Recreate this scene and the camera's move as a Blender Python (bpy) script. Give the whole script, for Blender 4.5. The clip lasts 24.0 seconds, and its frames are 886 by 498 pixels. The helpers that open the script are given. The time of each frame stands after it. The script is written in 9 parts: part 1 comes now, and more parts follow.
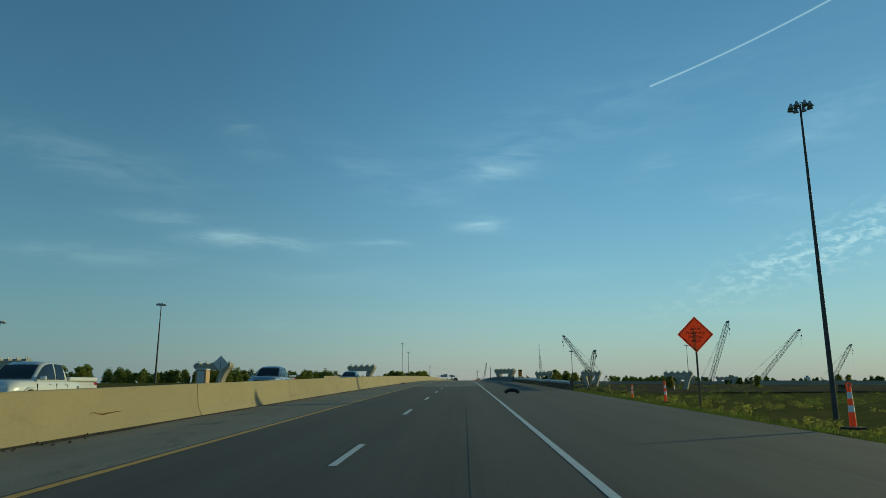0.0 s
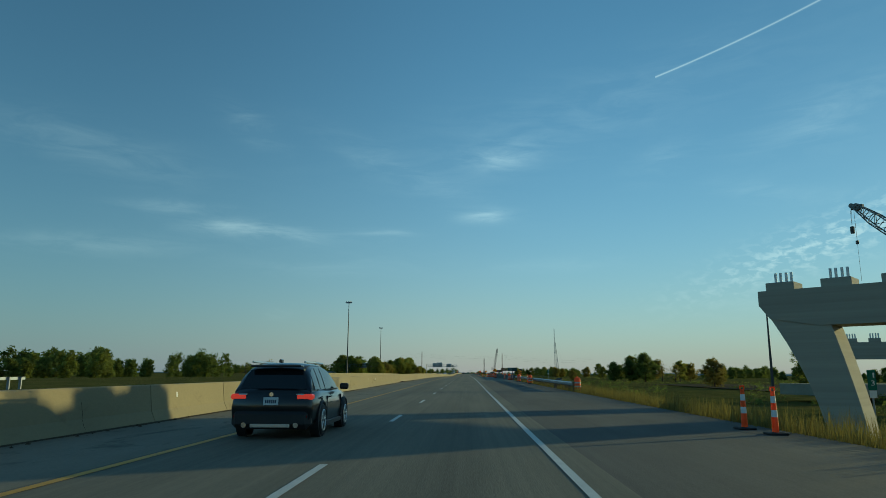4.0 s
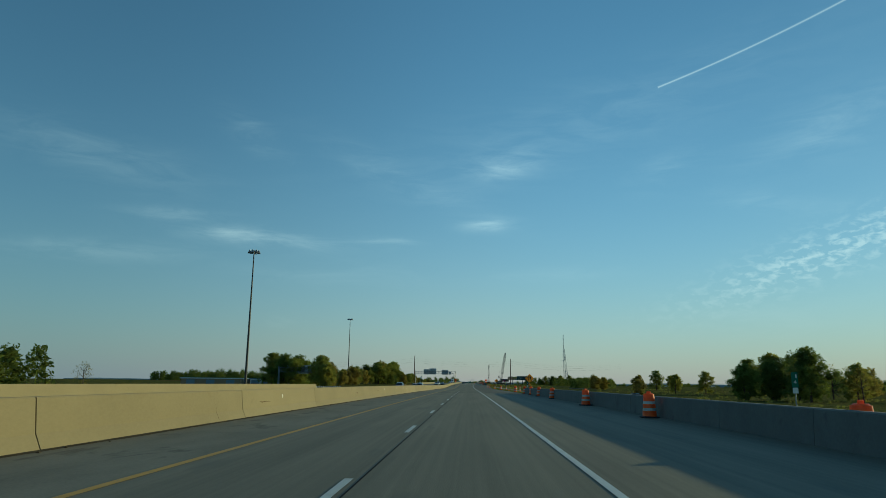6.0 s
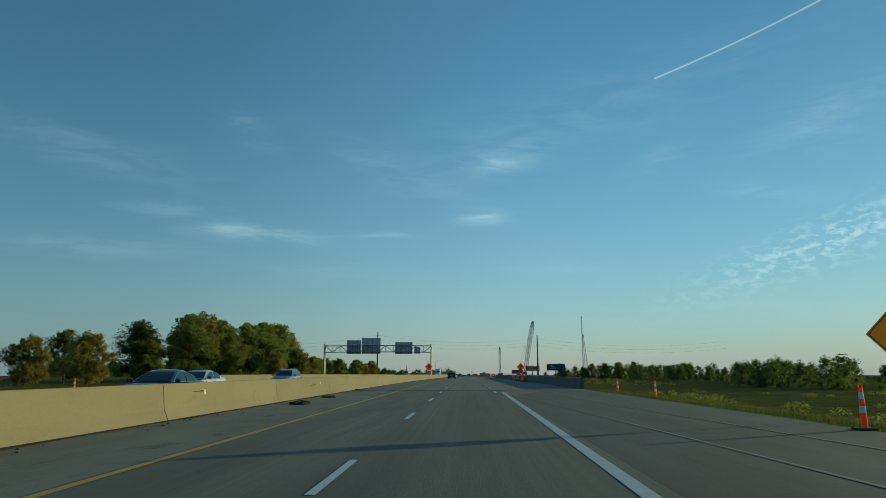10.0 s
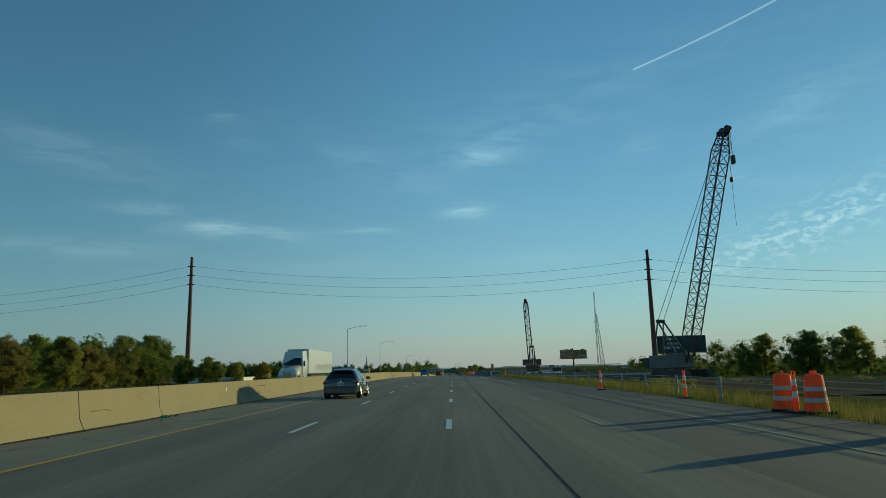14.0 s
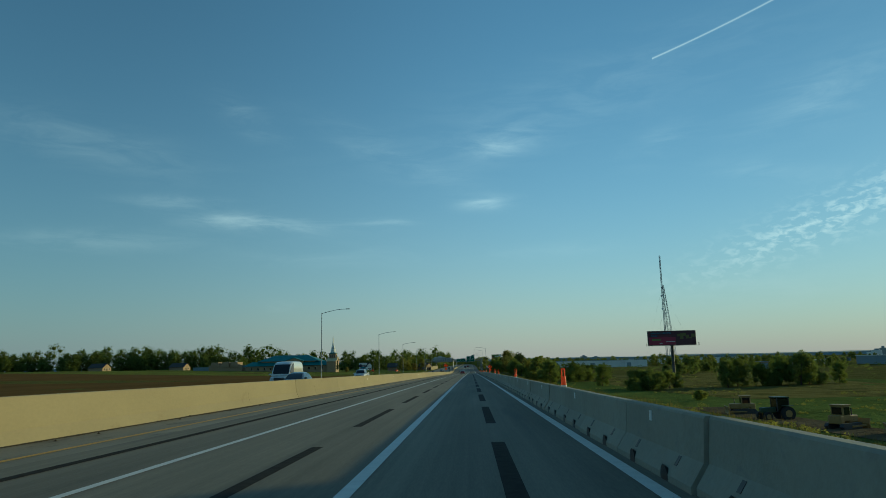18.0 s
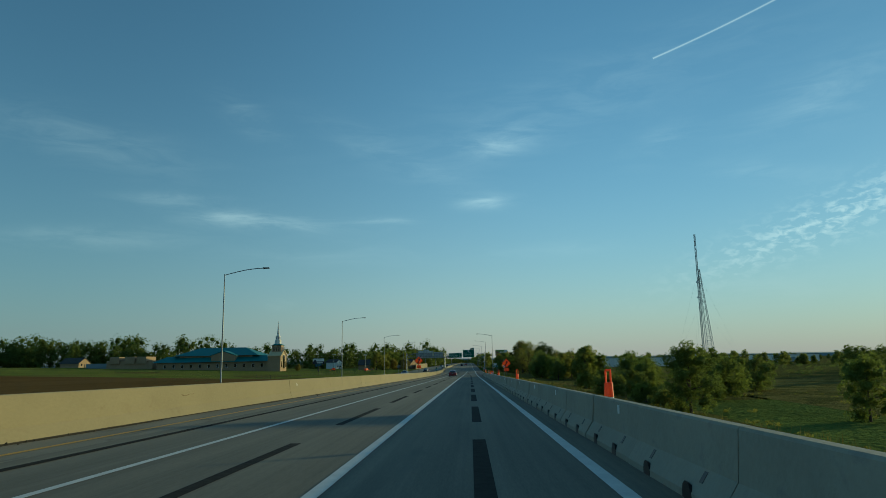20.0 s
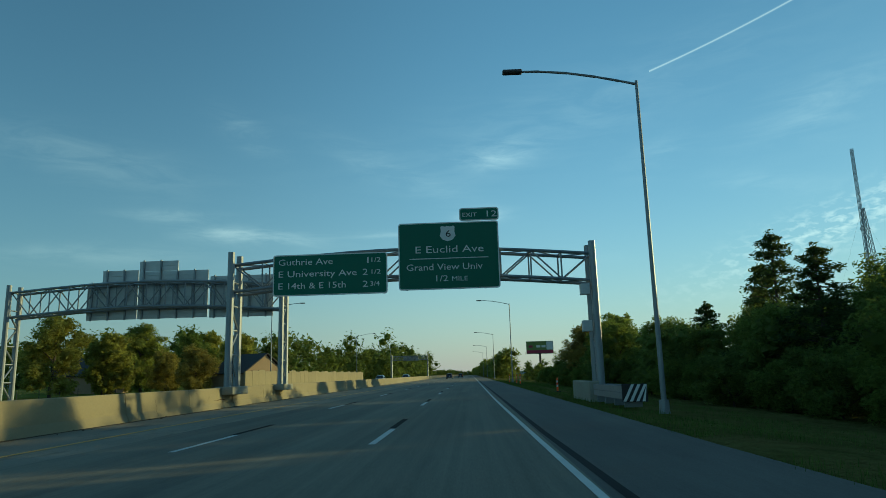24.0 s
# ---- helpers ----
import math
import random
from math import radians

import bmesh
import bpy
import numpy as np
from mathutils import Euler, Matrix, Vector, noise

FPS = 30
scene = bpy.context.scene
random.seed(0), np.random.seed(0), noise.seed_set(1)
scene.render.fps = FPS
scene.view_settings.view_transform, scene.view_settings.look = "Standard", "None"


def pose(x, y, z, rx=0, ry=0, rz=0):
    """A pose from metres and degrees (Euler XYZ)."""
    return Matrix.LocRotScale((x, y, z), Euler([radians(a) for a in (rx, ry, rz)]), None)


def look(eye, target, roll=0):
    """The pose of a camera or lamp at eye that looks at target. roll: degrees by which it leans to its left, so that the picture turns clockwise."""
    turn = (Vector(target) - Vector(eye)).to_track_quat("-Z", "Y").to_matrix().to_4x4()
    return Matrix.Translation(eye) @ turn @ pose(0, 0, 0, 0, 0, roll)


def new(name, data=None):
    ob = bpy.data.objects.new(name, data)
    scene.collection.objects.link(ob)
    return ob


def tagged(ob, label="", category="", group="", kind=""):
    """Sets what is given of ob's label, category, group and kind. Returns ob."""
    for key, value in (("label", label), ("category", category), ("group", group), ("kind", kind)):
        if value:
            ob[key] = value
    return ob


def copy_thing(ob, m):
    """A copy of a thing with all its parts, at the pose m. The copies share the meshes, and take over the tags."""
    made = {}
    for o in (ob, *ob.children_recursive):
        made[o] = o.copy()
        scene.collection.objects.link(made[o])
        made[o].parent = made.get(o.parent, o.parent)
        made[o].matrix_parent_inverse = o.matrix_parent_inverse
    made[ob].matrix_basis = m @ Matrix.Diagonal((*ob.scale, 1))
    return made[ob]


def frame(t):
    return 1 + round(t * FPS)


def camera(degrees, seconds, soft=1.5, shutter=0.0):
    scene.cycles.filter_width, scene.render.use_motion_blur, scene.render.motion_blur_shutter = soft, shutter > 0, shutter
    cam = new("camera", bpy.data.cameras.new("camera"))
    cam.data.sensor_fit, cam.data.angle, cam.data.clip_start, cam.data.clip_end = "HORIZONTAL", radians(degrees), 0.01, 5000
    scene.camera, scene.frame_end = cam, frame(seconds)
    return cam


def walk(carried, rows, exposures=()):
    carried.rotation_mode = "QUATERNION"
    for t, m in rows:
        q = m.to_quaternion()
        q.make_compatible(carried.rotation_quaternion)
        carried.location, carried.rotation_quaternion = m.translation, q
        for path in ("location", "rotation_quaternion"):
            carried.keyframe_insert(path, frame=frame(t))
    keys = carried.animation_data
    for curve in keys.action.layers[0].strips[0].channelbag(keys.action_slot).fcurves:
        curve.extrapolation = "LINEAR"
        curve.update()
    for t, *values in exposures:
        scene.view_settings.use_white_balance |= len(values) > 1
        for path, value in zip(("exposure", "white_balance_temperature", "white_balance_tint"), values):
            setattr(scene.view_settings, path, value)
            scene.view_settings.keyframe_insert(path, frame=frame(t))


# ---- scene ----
import itertools

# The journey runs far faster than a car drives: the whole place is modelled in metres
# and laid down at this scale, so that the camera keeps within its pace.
SC = 0.46
EYE = 1.396
GRADES = [(0, 2.08), (125, 1.28), (250, 0.13), (375, 0.70), (500, 0.11), (625, -0.21), (750, 1.05), (875, 0.41), (1000, 0.50), (1125, 0.43), (1250, -0.86), (1375, -0.99), (1500, -1.23), (1625, -1.30), (1750, 0.27), (1875, 0.27), (2000, 0.23)]  # metres along the road, slope in percent


def road_z(y):
    """Height of the carriageway, from its slopes; 0 at 700 m."""
    return float(np.interp(y, Z_AT, Z_IS))


Z_AT = np.arange(-1500.0, 9000.0, 5.0)
_slope = np.interp(Z_AT, [k for k, s in GRADES], [s / 100 for k, s in GRADES])
_slope[Z_AT < 0] *= np.exp(Z_AT[Z_AT < 0] / 150)
_slope[Z_AT > 2100] *= np.exp((2100 - Z_AT[Z_AT > 2100]) / 300)
Z_IS = np.concatenate([[0.0], np.cumsum((_slope[1:] + _slope[:-1]) / 2 * 5.0)])
Z_IS -= np.interp(700.0, Z_AT, Z_IS)

cam = camera(67.04, 24.0, soft=0.75)
# seconds, metres across and along the road, yaw, pitch, roll
ROWS = [
    (0, 1.99, 4.15, 1.78, 11.51, -0.11),
    (0.5, 2.05, 38.97, 1.68, 11.48, 0.14),
    (1, 2.23, 77.81, 1.84, 11.32, 0.26),
    (1.5, 2.07, 115.83, 2.00, 11.08, 0.54),
    (3.5, 2.00, 262.52, 2.32, 10.60, 0.45),
    (4, 2.21, 299.51, 2.11, 10.70, 0.21),
    (4.5, 2.22, 337.54, 1.96, 10.51, 0.22),
    (5, 2.40, 375.06, 2.03, 10.72, -0.24),
    (5.5, 1.91, 410.62, 2.36, 11.02, 0.28),
    (6, 1.73, 446.31, 2.27, 11.43, 0.62),
    (6.5, 1.74, 483.09, 1.89, 10.64, 0.14),
    (7, 1.78, 522.53, 2.28, 10.15, 0.84),
    (7.5, 1.78, 562.38, 2.20, 10.49, 0.03),
    (8, 1.93, 603.01, 1.59, 10.15, -0.36),
    (8.5, 1.76, 640.73, 1.75, 10.13, -0.34),
    (9, 2.12, 680.29, 2.25, 10.39, -0.23),
    (9.5, 1.94, 716.39, 2.33, 10.65, 0.21),
    (10, 1.80, 750.21, 2.06, 10.88, 0.02),
    (10.5, 1.93, 782.88, 1.74, 11.12, -0.49),
    (11, 2.09, 817.72, 1.51, 10.87, -1.26),
    (11.5, 2.60, 853.12, 1.91, 10.76, -0.72),
    (13.5, 3.31, 1007.81, 0.72, 10.22, -0.91),
    (14, 3.81, 1046.96, 0.63, 10.35, -1.39),
    (14.5, 4.85, 1083.46, 0.59, 10.67, -1.85),
    (15, 5.38, 1124.37, 2.18, 10.74, -1.87),
    (15.5, 5.01, 1158.89, 2.24, 10.42, -1.21),
    (16, 4.31, 1195.29, 2.52, 10.48, -1.85),
    (16.5, 4.60, 1228.05, 2.68, 10.14, -1.59),
    (17, 4.43, 1262.45, 2.77, 9.98, -1.34),
    (17.5, 4.02, 1294.85, 2.62, 9.71, -1.19),
    (18, 3.85, 1329.94, 2.15, 9.67, -1.29),
    (18.5, 3.70, 1362.94, 2.08, 9.69, -1.45),
    (19, 3.84, 1399.28, 2.44, 9.45, -1.13),
    (19.5, 4.18, 1430.70, 2.21, 9.52, -1.13),
    (21.5, 4.13, 1574.20, 1.96, 9.61, -0.64),
    (22, 4.10, 1611.24, 1.56, 9.55, -0.76),
    (22.5, 4.59, 1646.36, 1.05, 9.75, -2.16),
    (23, 4.71, 1684.12, 1.58, 10.00, -1.77),
    (23.5, 4.77, 1720.00, 1.75, 10.33, -1.47),
    (24, 4.48, 1758.36, 2.05, 10.76, -1.61),
]
def seat(y, yaw, pitch, roll, x):
    place = Vector((x * SC, y * SC, (road_z(y) + EYE) * SC))
    ahead = Vector((-math.sin(radians(yaw)) * math.cos(radians(pitch)), math.cos(radians(yaw)) * math.cos(radians(pitch)), math.sin(radians(pitch))))
    return look(place, place + ahead, roll)


walk(cam, [(t, seat(y, yaw, pitch, roll, x)) for t, x, y, yaw, pitch, roll in ROWS],
     exposures=[(0.0, 0.12, 5150, -26), (21.5, 0.14, 5200, -26), (22.5, 0.24, 5260, -27), (23.2, 0.31, 5310, -28), (24.0, 0.39, 5340, -29)])

# ---- daylight ----
SUN_AZ, SUN_EL = radians(60), radians(9)   # clockwise from straight ahead; low
world = bpy.data.worlds.new("sky")
scene.world = world
world.use_nodes = True
wt = world.node_tree
for n in list(wt.nodes):
    wt.nodes.remove(n)


def math_node(tree, op, a, b=None, c=None, clamp=False):
    n = tree.nodes.new("ShaderNodeMath")
    n.operation, n.use_clamp = op, clamp
    for i, v in enumerate((a, b, c)):
        if v is None:
            continue
        if isinstance(v, (int, float)):
            n.inputs[i].default_value = v
        else:
            tree.links.new(v, n.inputs[i])
    return n.outputs[0]


def noise_node(tree, vec, scale, detail=4.0, rough=0.5, distort=0.0):
    n = tree.nodes.new("ShaderNodeTexNoise")
    n.inputs["Scale"].default_value, n.inputs["Detail"].default_value = scale, detail
    n.inputs["Roughness"].default_value, n.inputs["Distortion"].default_value = rough, distort
    if vec is not None:
        tree.links.new(vec, n.inputs["Vector"])
    return n


sky = wt.nodes.new("ShaderNodeTexSky")
sky.sky_type, sky.sun_disc = "NISHITA", False
sky.sun_elevation, sky.sun_rotation = SUN_EL, SUN_AZ
sky.air_density, sky.dust_density, sky.ozone_density = 1.0, 0.2, 2.4
coord = wt.nodes.new("ShaderNodeTexCoord")
sep = wt.nodes.new("ShaderNodeSeparateXYZ")
wt.links.new(coord.outputs["Generated"], sep.inputs[0])
az = math_node(wt, "MULTIPLY", math_node(wt, "ARCTAN2", sep.outputs[0], sep.outputs[1]), 57.2958)
el = math_node(wt, "MULTIPLY", math_node(wt, "ARCSINE", sep.outputs[2]), 57.2958)
comb = wt.nodes.new("ShaderNodeCombineXYZ")
wt.links.new(az, comb.inputs[0])
wt.links.new(el, comb.inputs[1])
aim = comb.outputs[0]


def veil(a, e, half_w, half_h, tilt):
    """A soft oval in the sky: bearing, height, half width, half height and tilt in degrees."""
    m = wt.nodes.new("ShaderNodeMapping")
    m.vector_type = "TEXTURE"
    m.inputs["Location"].default_value = (a, e, 0)
    m.inputs["Rotation"].default_value = (0, 0, radians(tilt))
    m.inputs["Scale"].default_value = (half_w, half_h, 1)
    wt.links.new(aim, m.inputs["Vector"])
    d = wt.nodes.new("ShaderNodeVectorMath")
    d.operation = "DOT_PRODUCT"
    wt.links.new(m.outputs[0], d.inputs[0])
    wt.links.new(m.outputs[0], d.inputs[1])
    return math_node(wt, "EXPONENT", math_node(wt, "MULTIPLY", d.outputs["Value"], -1.0)), m.outputs[0]


stretch = wt.nodes.new("ShaderNodeMapping")
stretch.inputs["Scale"].default_value = (0.16, 0.75, 1.0)
stretch.inputs["Rotation"].default_value = (0, 0, radians(8))
wt.links.new(aim, stretch.inputs["Vector"])
wisp = noise_node(wt, stretch.outputs[0], 1.0, 7.0, 0.62, 0.6).outputs["Fac"]
wisp = math_node(wt, "MULTIPLY", math_node(wt, "SUBTRACT", wisp, 0.40), 3.2, clamp=True)
# thin cirrus streaks: bearing, height, half sizes, tilt, weight
CIRRUS = [(-17.0, 11.7, 6.0, 0.75, -2, 0.62), (-20, 12.0, 3.0, 0.5, 4, 0.35), (1.6, 13.5, 2.0, 0.55, 2, 0.75), (3.2, 18.4, 3.2, 1.1, 9, 0.55),
          (-30.0, 9.8, 6.5, 0.8, 3, 0.42), (-24.5, 13.2, 3.6, 0.5, 3, 0.45), (-7.0, 11.9, 2.4, 0.4, 2, 0.42),
          (29.5, 19.2, 6.0, 2.0, 14, 0.34), (25.5, 13.9, 4.5, 0.8, -12, 0.32), (-18.6, 20.0, 3.0, 1.1, -30, 0.25),
          (-31.0, 17.0, 7.5, 1.6, -8, 0.28), (17.0, 17.5, 3.0, 1.2, 20, 0.22), (-16.0, 5.0, 1.2, 0.45, 0, 0.4),
          (8.0, 9.2, 5.0, 0.6, 2, 0.2), (-12.0, 9.0, 9.0, 1.0, 2, 0.16), (24.0, 5.0, 7.0, 1.6, 4, 0.28), (12.0, 22.0, 18.0, 3.0, 12, 0.16), (-5, 17, 8.0, 1.2, -22, 0.2)]
total = None
for a, e, hw, hh, tilt, weight in CIRRUS:
    g, _ = veil(a, e, hw, hh, tilt)
    g = math_node(wt, "MULTIPLY", g, weight * 0.29)
    total = g if total is None else math_node(wt, "ADD", total, g)
total = math_node(wt, "MULTIPLY", total, math_node(wt, "ADD", wisp, 0.12))
# a band of small puffs
puffs = noise_node(wt, None, 1.0, 3.0, 0.55, 0.4)
pm = wt.nodes.new("ShaderNodeMapping")
pm.inputs["Scale"].default_value = (0.95, 1.9, 1.0)
pm.inputs["Rotation"].default_value = (0, 0, radians(-14))
wt.links.new(aim, pm.inputs["Vector"])
wt.links.new(pm.outputs[0], puffs.inputs["Vector"])
puff = math_node(wt, "MULTIPLY", math_node(wt, "SUBTRACT", puffs.outputs["Fac"], 0.47), 6.0, clamp=True)
band, _ = veil(28.5, 10.0, 9.0, 1.5, 19)
total = math_node(wt, "ADD", total, math_node(wt, "MULTIPLY", math_node(wt, "MULTIPLY", band, puff), 0.44))
# the vapour trail of an aircraft, sharp at its young end
_, trail = veil(16.6, 24.0, 1.0, 0.065, 14.4)
ts = wt.nodes.new("ShaderNodeSeparateXYZ")
wt.links.new(trail, ts.inputs[0])
across = math_node(wt, "EXPONENT", math_node(wt, "MULTIPLY", math_node(wt, "MULTIPLY", ts.outputs[1], ts.outputs[1]), -1.0))
along = math_node(wt, "MULTIPLY", math_node(wt, "GREATER_THAN", ts.outputs[0], 0.0), math_node(wt, "LESS_THAN", ts.outputs[0], 26.0))
total = math_node(wt, "ADD", total, math_node(wt, "MULTIPLY", math_node(wt, "MULTIPLY", across, along), 0.27))
total = math_node(wt, "MULTIPLY", total, 1.0, clamp=True)
cloud_mix = wt.nodes.new("ShaderNodeMix")
cloud_mix.data_type = "RGBA"
wt.links.new(total, cloud_mix.inputs["Factor"])
wt.links.new(sky.outputs[0], cloud_mix.inputs["A"])
cloud_mix.inputs["B"].default_value = (9.5, 9.2, 8.8, 1)
# thin grey haze that thickens towards the horizon
low = math_node(wt, "EXPONENT", math_node(wt, "MULTIPLY", math_node(wt, "MAXIMUM", el, 0.0), -1.0 / 8.0))
haze = wt.nodes.new("ShaderNodeMix")
haze.data_type = "RGBA"
wt.links.new(math_node(wt, "MULTIPLY", low, 0.86), haze.inputs["Factor"])
wt.links.new(cloud_mix.outputs["Result"], haze.inputs["A"])
# the haze is bluer away from the sun and warmer towards it
side = wt.nodes.new("ShaderNodeValToRGB")
wt.links.new(math_node(wt, "ADD", math_node(wt, "MULTIPLY", az, 1.0 / 66.0), 0.5, clamp=True), side.inputs["Fac"])
side.color_ramp.elements[0].color = (0.66, 0.65, 0.80, 1)
side.color_ramp.elements[1].color = (1.0, 0.80, 0.88, 1)
side.color_ramp.elements.new(0.5).color = (0.93, 0.70, 0.76, 1)
glow = wt.nodes.new("ShaderNodeVectorMath")
glow.operation = "SCALE"
glow.inputs["Scale"].default_value = 3.0
wt.links.new(side.outputs["Color"], glow.inputs[0])
wt.links.new(glow.outputs[0], haze.inputs["B"])
# a pale veil over the deep blue, and sideways dimming that imitates lens vignetting
pale = wt.nodes.new("ShaderNodeMix")
pale.data_type = "RGBA"
pale.inputs["Factor"].default_value = 0.06
wt.links.new(haze.outputs["Result"], pale.inputs["A"])
pale.inputs["B"].default_value = (1.9, 1.75, 1.75, 1)
clear = math_node(wt, "EXPONENT", math_node(wt, "MULTIPLY", math_node(wt, "MULTIPLY", az, az), -1.0 / 620.0))
back = wt.nodes.new("ShaderNodeBackground")
wt.links.new(math_node(wt, "MULTIPLY", math_node(wt, "ADD", math_node(wt, "MULTIPLY", clear, 0.24), 0.81), 0.128), back.inputs["Strength"])
wt.links.new(pale.outputs["Result"], back.inputs["Color"])
wout = wt.nodes.new("ShaderNodeOutputWorld")
wt.links.new(back.outputs[0], wout.inputs["Surface"])

sun = new("sun", bpy.data.lights.new("sun", "SUN"))
sun.data.energy, sun.data.angle, sun.data.color = 3.0, radians(0.6), (1.0, 0.68, 0.32)
sun.matrix_world = look((0, 0, 50), Vector((0, 0, 50)) - Vector((math.sin(SUN_AZ) * math.cos(SUN_EL), math.cos(SUN_AZ) * math.cos(SUN_EL), math.sin(SUN_EL))))

# ---- materials ----
def material(name, color, rough=0.8, metal=0.0, var=0.15, scale=3.0, fine=40.0, bump=0.0, spots=None, island=0.0, spec=0.5, coat=0.0, emit=0.0, stretch=(1, 1, 1), thin=0.0, tracks=0.0, depth=0.01):
    """A surface with a broad and a fine variation of its colour, and a fine relief."""
    m = bpy.data.materials.new(name)
    m.use_nodes = True
    t = m.node_tree
    b = t.nodes["Principled BSDF"]
    b.inputs["Roughness"].default_value, b.inputs["Metallic"].default_value = rough, metal
    b.inputs["Specular IOR Level"].default_value = spec
    b.inputs["Coat Weight"].default_value = coat
    c = t.nodes.new("ShaderNodeTexCoord")
    mp = t.nodes.new("ShaderNodeMapping")
    mp.inputs["Scale"].default_value = stretch
    t.links.new(c.outputs["Object"], mp.inputs["Vector"])
    vec = mp.outputs[0]
    if var > 0:
        n1 = noise_node(t, vec, scale, 5.0, 0.6).outputs["Fac"]
        n2 = noise_node(t, vec, fine, 3.0, 0.6).outputs["Fac"]
        k = math_node(t, "ADD", math_node(t, "MULTIPLY", n1, 1.3), math_node(t, "MULTIPLY", n2, 0.7))
        k = math_node(t, "ADD", math_node(t, "MULTIPLY", math_node(t, "SUBTRACT", k, 1.0), 2.0 * var), 1.0)
        if tracks > 0:
            px = t.nodes.new("ShaderNodeSeparateXYZ")
            t.links.new(c.outputs["Object"], px.inputs[0])
            wander = math_node(t, "MULTIPLY", math_node(t, "SUBTRACT", n1, 0.5), 1.6)
            wave = math_node(t, "COSINE", math_node(t, "MULTIPLY", math_node(t, "ADD", math_node(t, "SUBTRACT", px.outputs[0], 1.83), wander), 2 * math.pi / 1.83))
            streak = t.nodes.new("ShaderNodeMapping")
            streak.inputs["Scale"].default_value = (6.0, 0.035, 1.0)
            t.links.new(c.outputs["Object"], streak.inputs["Vector"])
            n4 = noise_node(t, streak.outputs[0], 1.0, 3.0, 0.6).outputs["Fac"]
            k = math_node(t, "SUBTRACT", k, math_node(t, "MULTIPLY", wave, tracks))
            k = math_node(t, "ADD", k, math_node(t, "MULTIPLY", math_node(t, "SUBTRACT", n4, 0.5), tracks * 9.0))
        if island > 0:
            geo = t.nodes.new("ShaderNodeNewGeometry")
            r = math_node(t, "MULTIPLY", math_node(t, "SUBTRACT", geo.outputs["Random Per Island"], 0.5), island)
            k = math_node(t, "ADD", k, r)
        info = t.nodes.new("ShaderNodeObjectInfo")
        k = math_node(t, "ADD", k, math_node(t, "MULTIPLY", math_node(t, "SUBTRACT", info.outputs["Random"], 0.5), 0.12))
        mix = t.nodes.new("ShaderNodeVectorMath")
        mix.operation = "SCALE"
        mix.inputs[0].default_value = color
        t.links.new(k, mix.inputs["Scale"])
        out = mix.outputs[0]
        if spots:
            sc, sharp, col, amount = spots
            n3 = noise_node(t, vec, sc, 4.0, 0.65, 0.5).outputs["Fac"]
            f = math_node(t, "MULTIPLY", math_node(t, "MULTIPLY", math_node(t, "SUBTRACT", n3, sharp), 9.0, clamp=True), amount)
            mx = t.nodes.new("ShaderNodeMix")
            mx.data_type = "RGBA"
            t.links.new(f, mx.inputs["Factor"])
            t.links.new(out, mx.inputs["A"])
            mx.inputs["B"].default_value = (*col, 1)
            out = mx.outputs["Result"]
        t.links.new(out, b.inputs["Base Color"])
        if bump > 0:
            bp = t.nodes.new("ShaderNodeBump")
            bp.inputs["Strength"].default_value, bp.inputs["Distance"].default_value = bump, depth
            t.links.new(n2, bp.inputs["Height"])
            t.links.new(bp.outputs[0], b.inputs["Normal"])
    else:
        b.inputs["Base Color"].default_value = (*color, 1)
    if thin > 0:
        tl = t.nodes.new("ShaderNodeBsdfTranslucent")
        ms = t.nodes.new("ShaderNodeMixShader")
        ms.inputs[0].default_value = thin
        glow = t.nodes.new("ShaderNodeVectorMath")
        glow.operation = "MULTIPLY"
        glow.inputs[1].default_value = (1.45, 1.5, 1.1)
        t.links.new(out, glow.inputs[0])
        t.links.new(glow.outputs[0], tl.inputs["Color"])
        t.links.new(b.outputs[0], ms.inputs[1])
        t.links.new(tl.outputs[0], ms.inputs[2])
        for o in t.nodes:
            if o.type == "OUTPUT_MATERIAL":
                t.links.new(ms.outputs[0], o.inputs["Surface"])
    if emit > 0:
        b.inputs["Emission Color"].default_value = (*color, 1)
        b.inputs["Emission Strength"].default_value = emit
    return m


M = {}
M["asphalt"] = material("asphalt", (0.064, 0.057, 0.045), 0.86, var=0.28, scale=0.5, fine=60, bump=0.15, spots=(0.9, 0.62, (0.035, 0.035, 0.036), 0.5), stretch=(1, 0.12, 1), tracks=0.07)
M["lane"] = material("worn_pavement", (0.155, 0.141, 0.100), 0.85, var=0.42, scale=0.55, fine=45, bump=0.15, spots=(0.7, 0.60, (0.075, 0.072, 0.06), 0.5), stretch=(1, 0.10, 1), tracks=0.07)
M["concrete_deck"] = material("grooved_concrete", (0.165, 0.150, 0.108), 0.85, var=0.25, scale=0.6, fine=50, bump=0.15, spots=(0.8, 0.60, (0.10, 0.097, 0.08), 0.6), stretch=(1, 0.12, 1), tracks=0.07)
M["shoulder"] = material("shoulder_pavement", (0.088, 0.083, 0.070), 0.88, var=0.42, scale=0.6, fine=40, bump=0.2, spots=(1.1, 0.58, (0.07, 0.068, 0.058), 0.6), stretch=(1, 0.22, 1), tracks=0.04)
M["seal"] = material("tar_seal", (0.022, 0.022, 0.022), 0.85, var=0.2, scale=3, spec=0.1)
M["scar"] = material("ground_off_stripe", (0.036, 0.034, 0.029), 0.9, var=0.55, scale=5, fine=60, spec=0.05)
M["white_line"] = material("white_road_paint", (0.60, 0.595, 0.55), 0.6, var=0.18, scale=3, fine=40, spots=(9, 0.64, (0.25, 0.25, 0.24), 0.6))
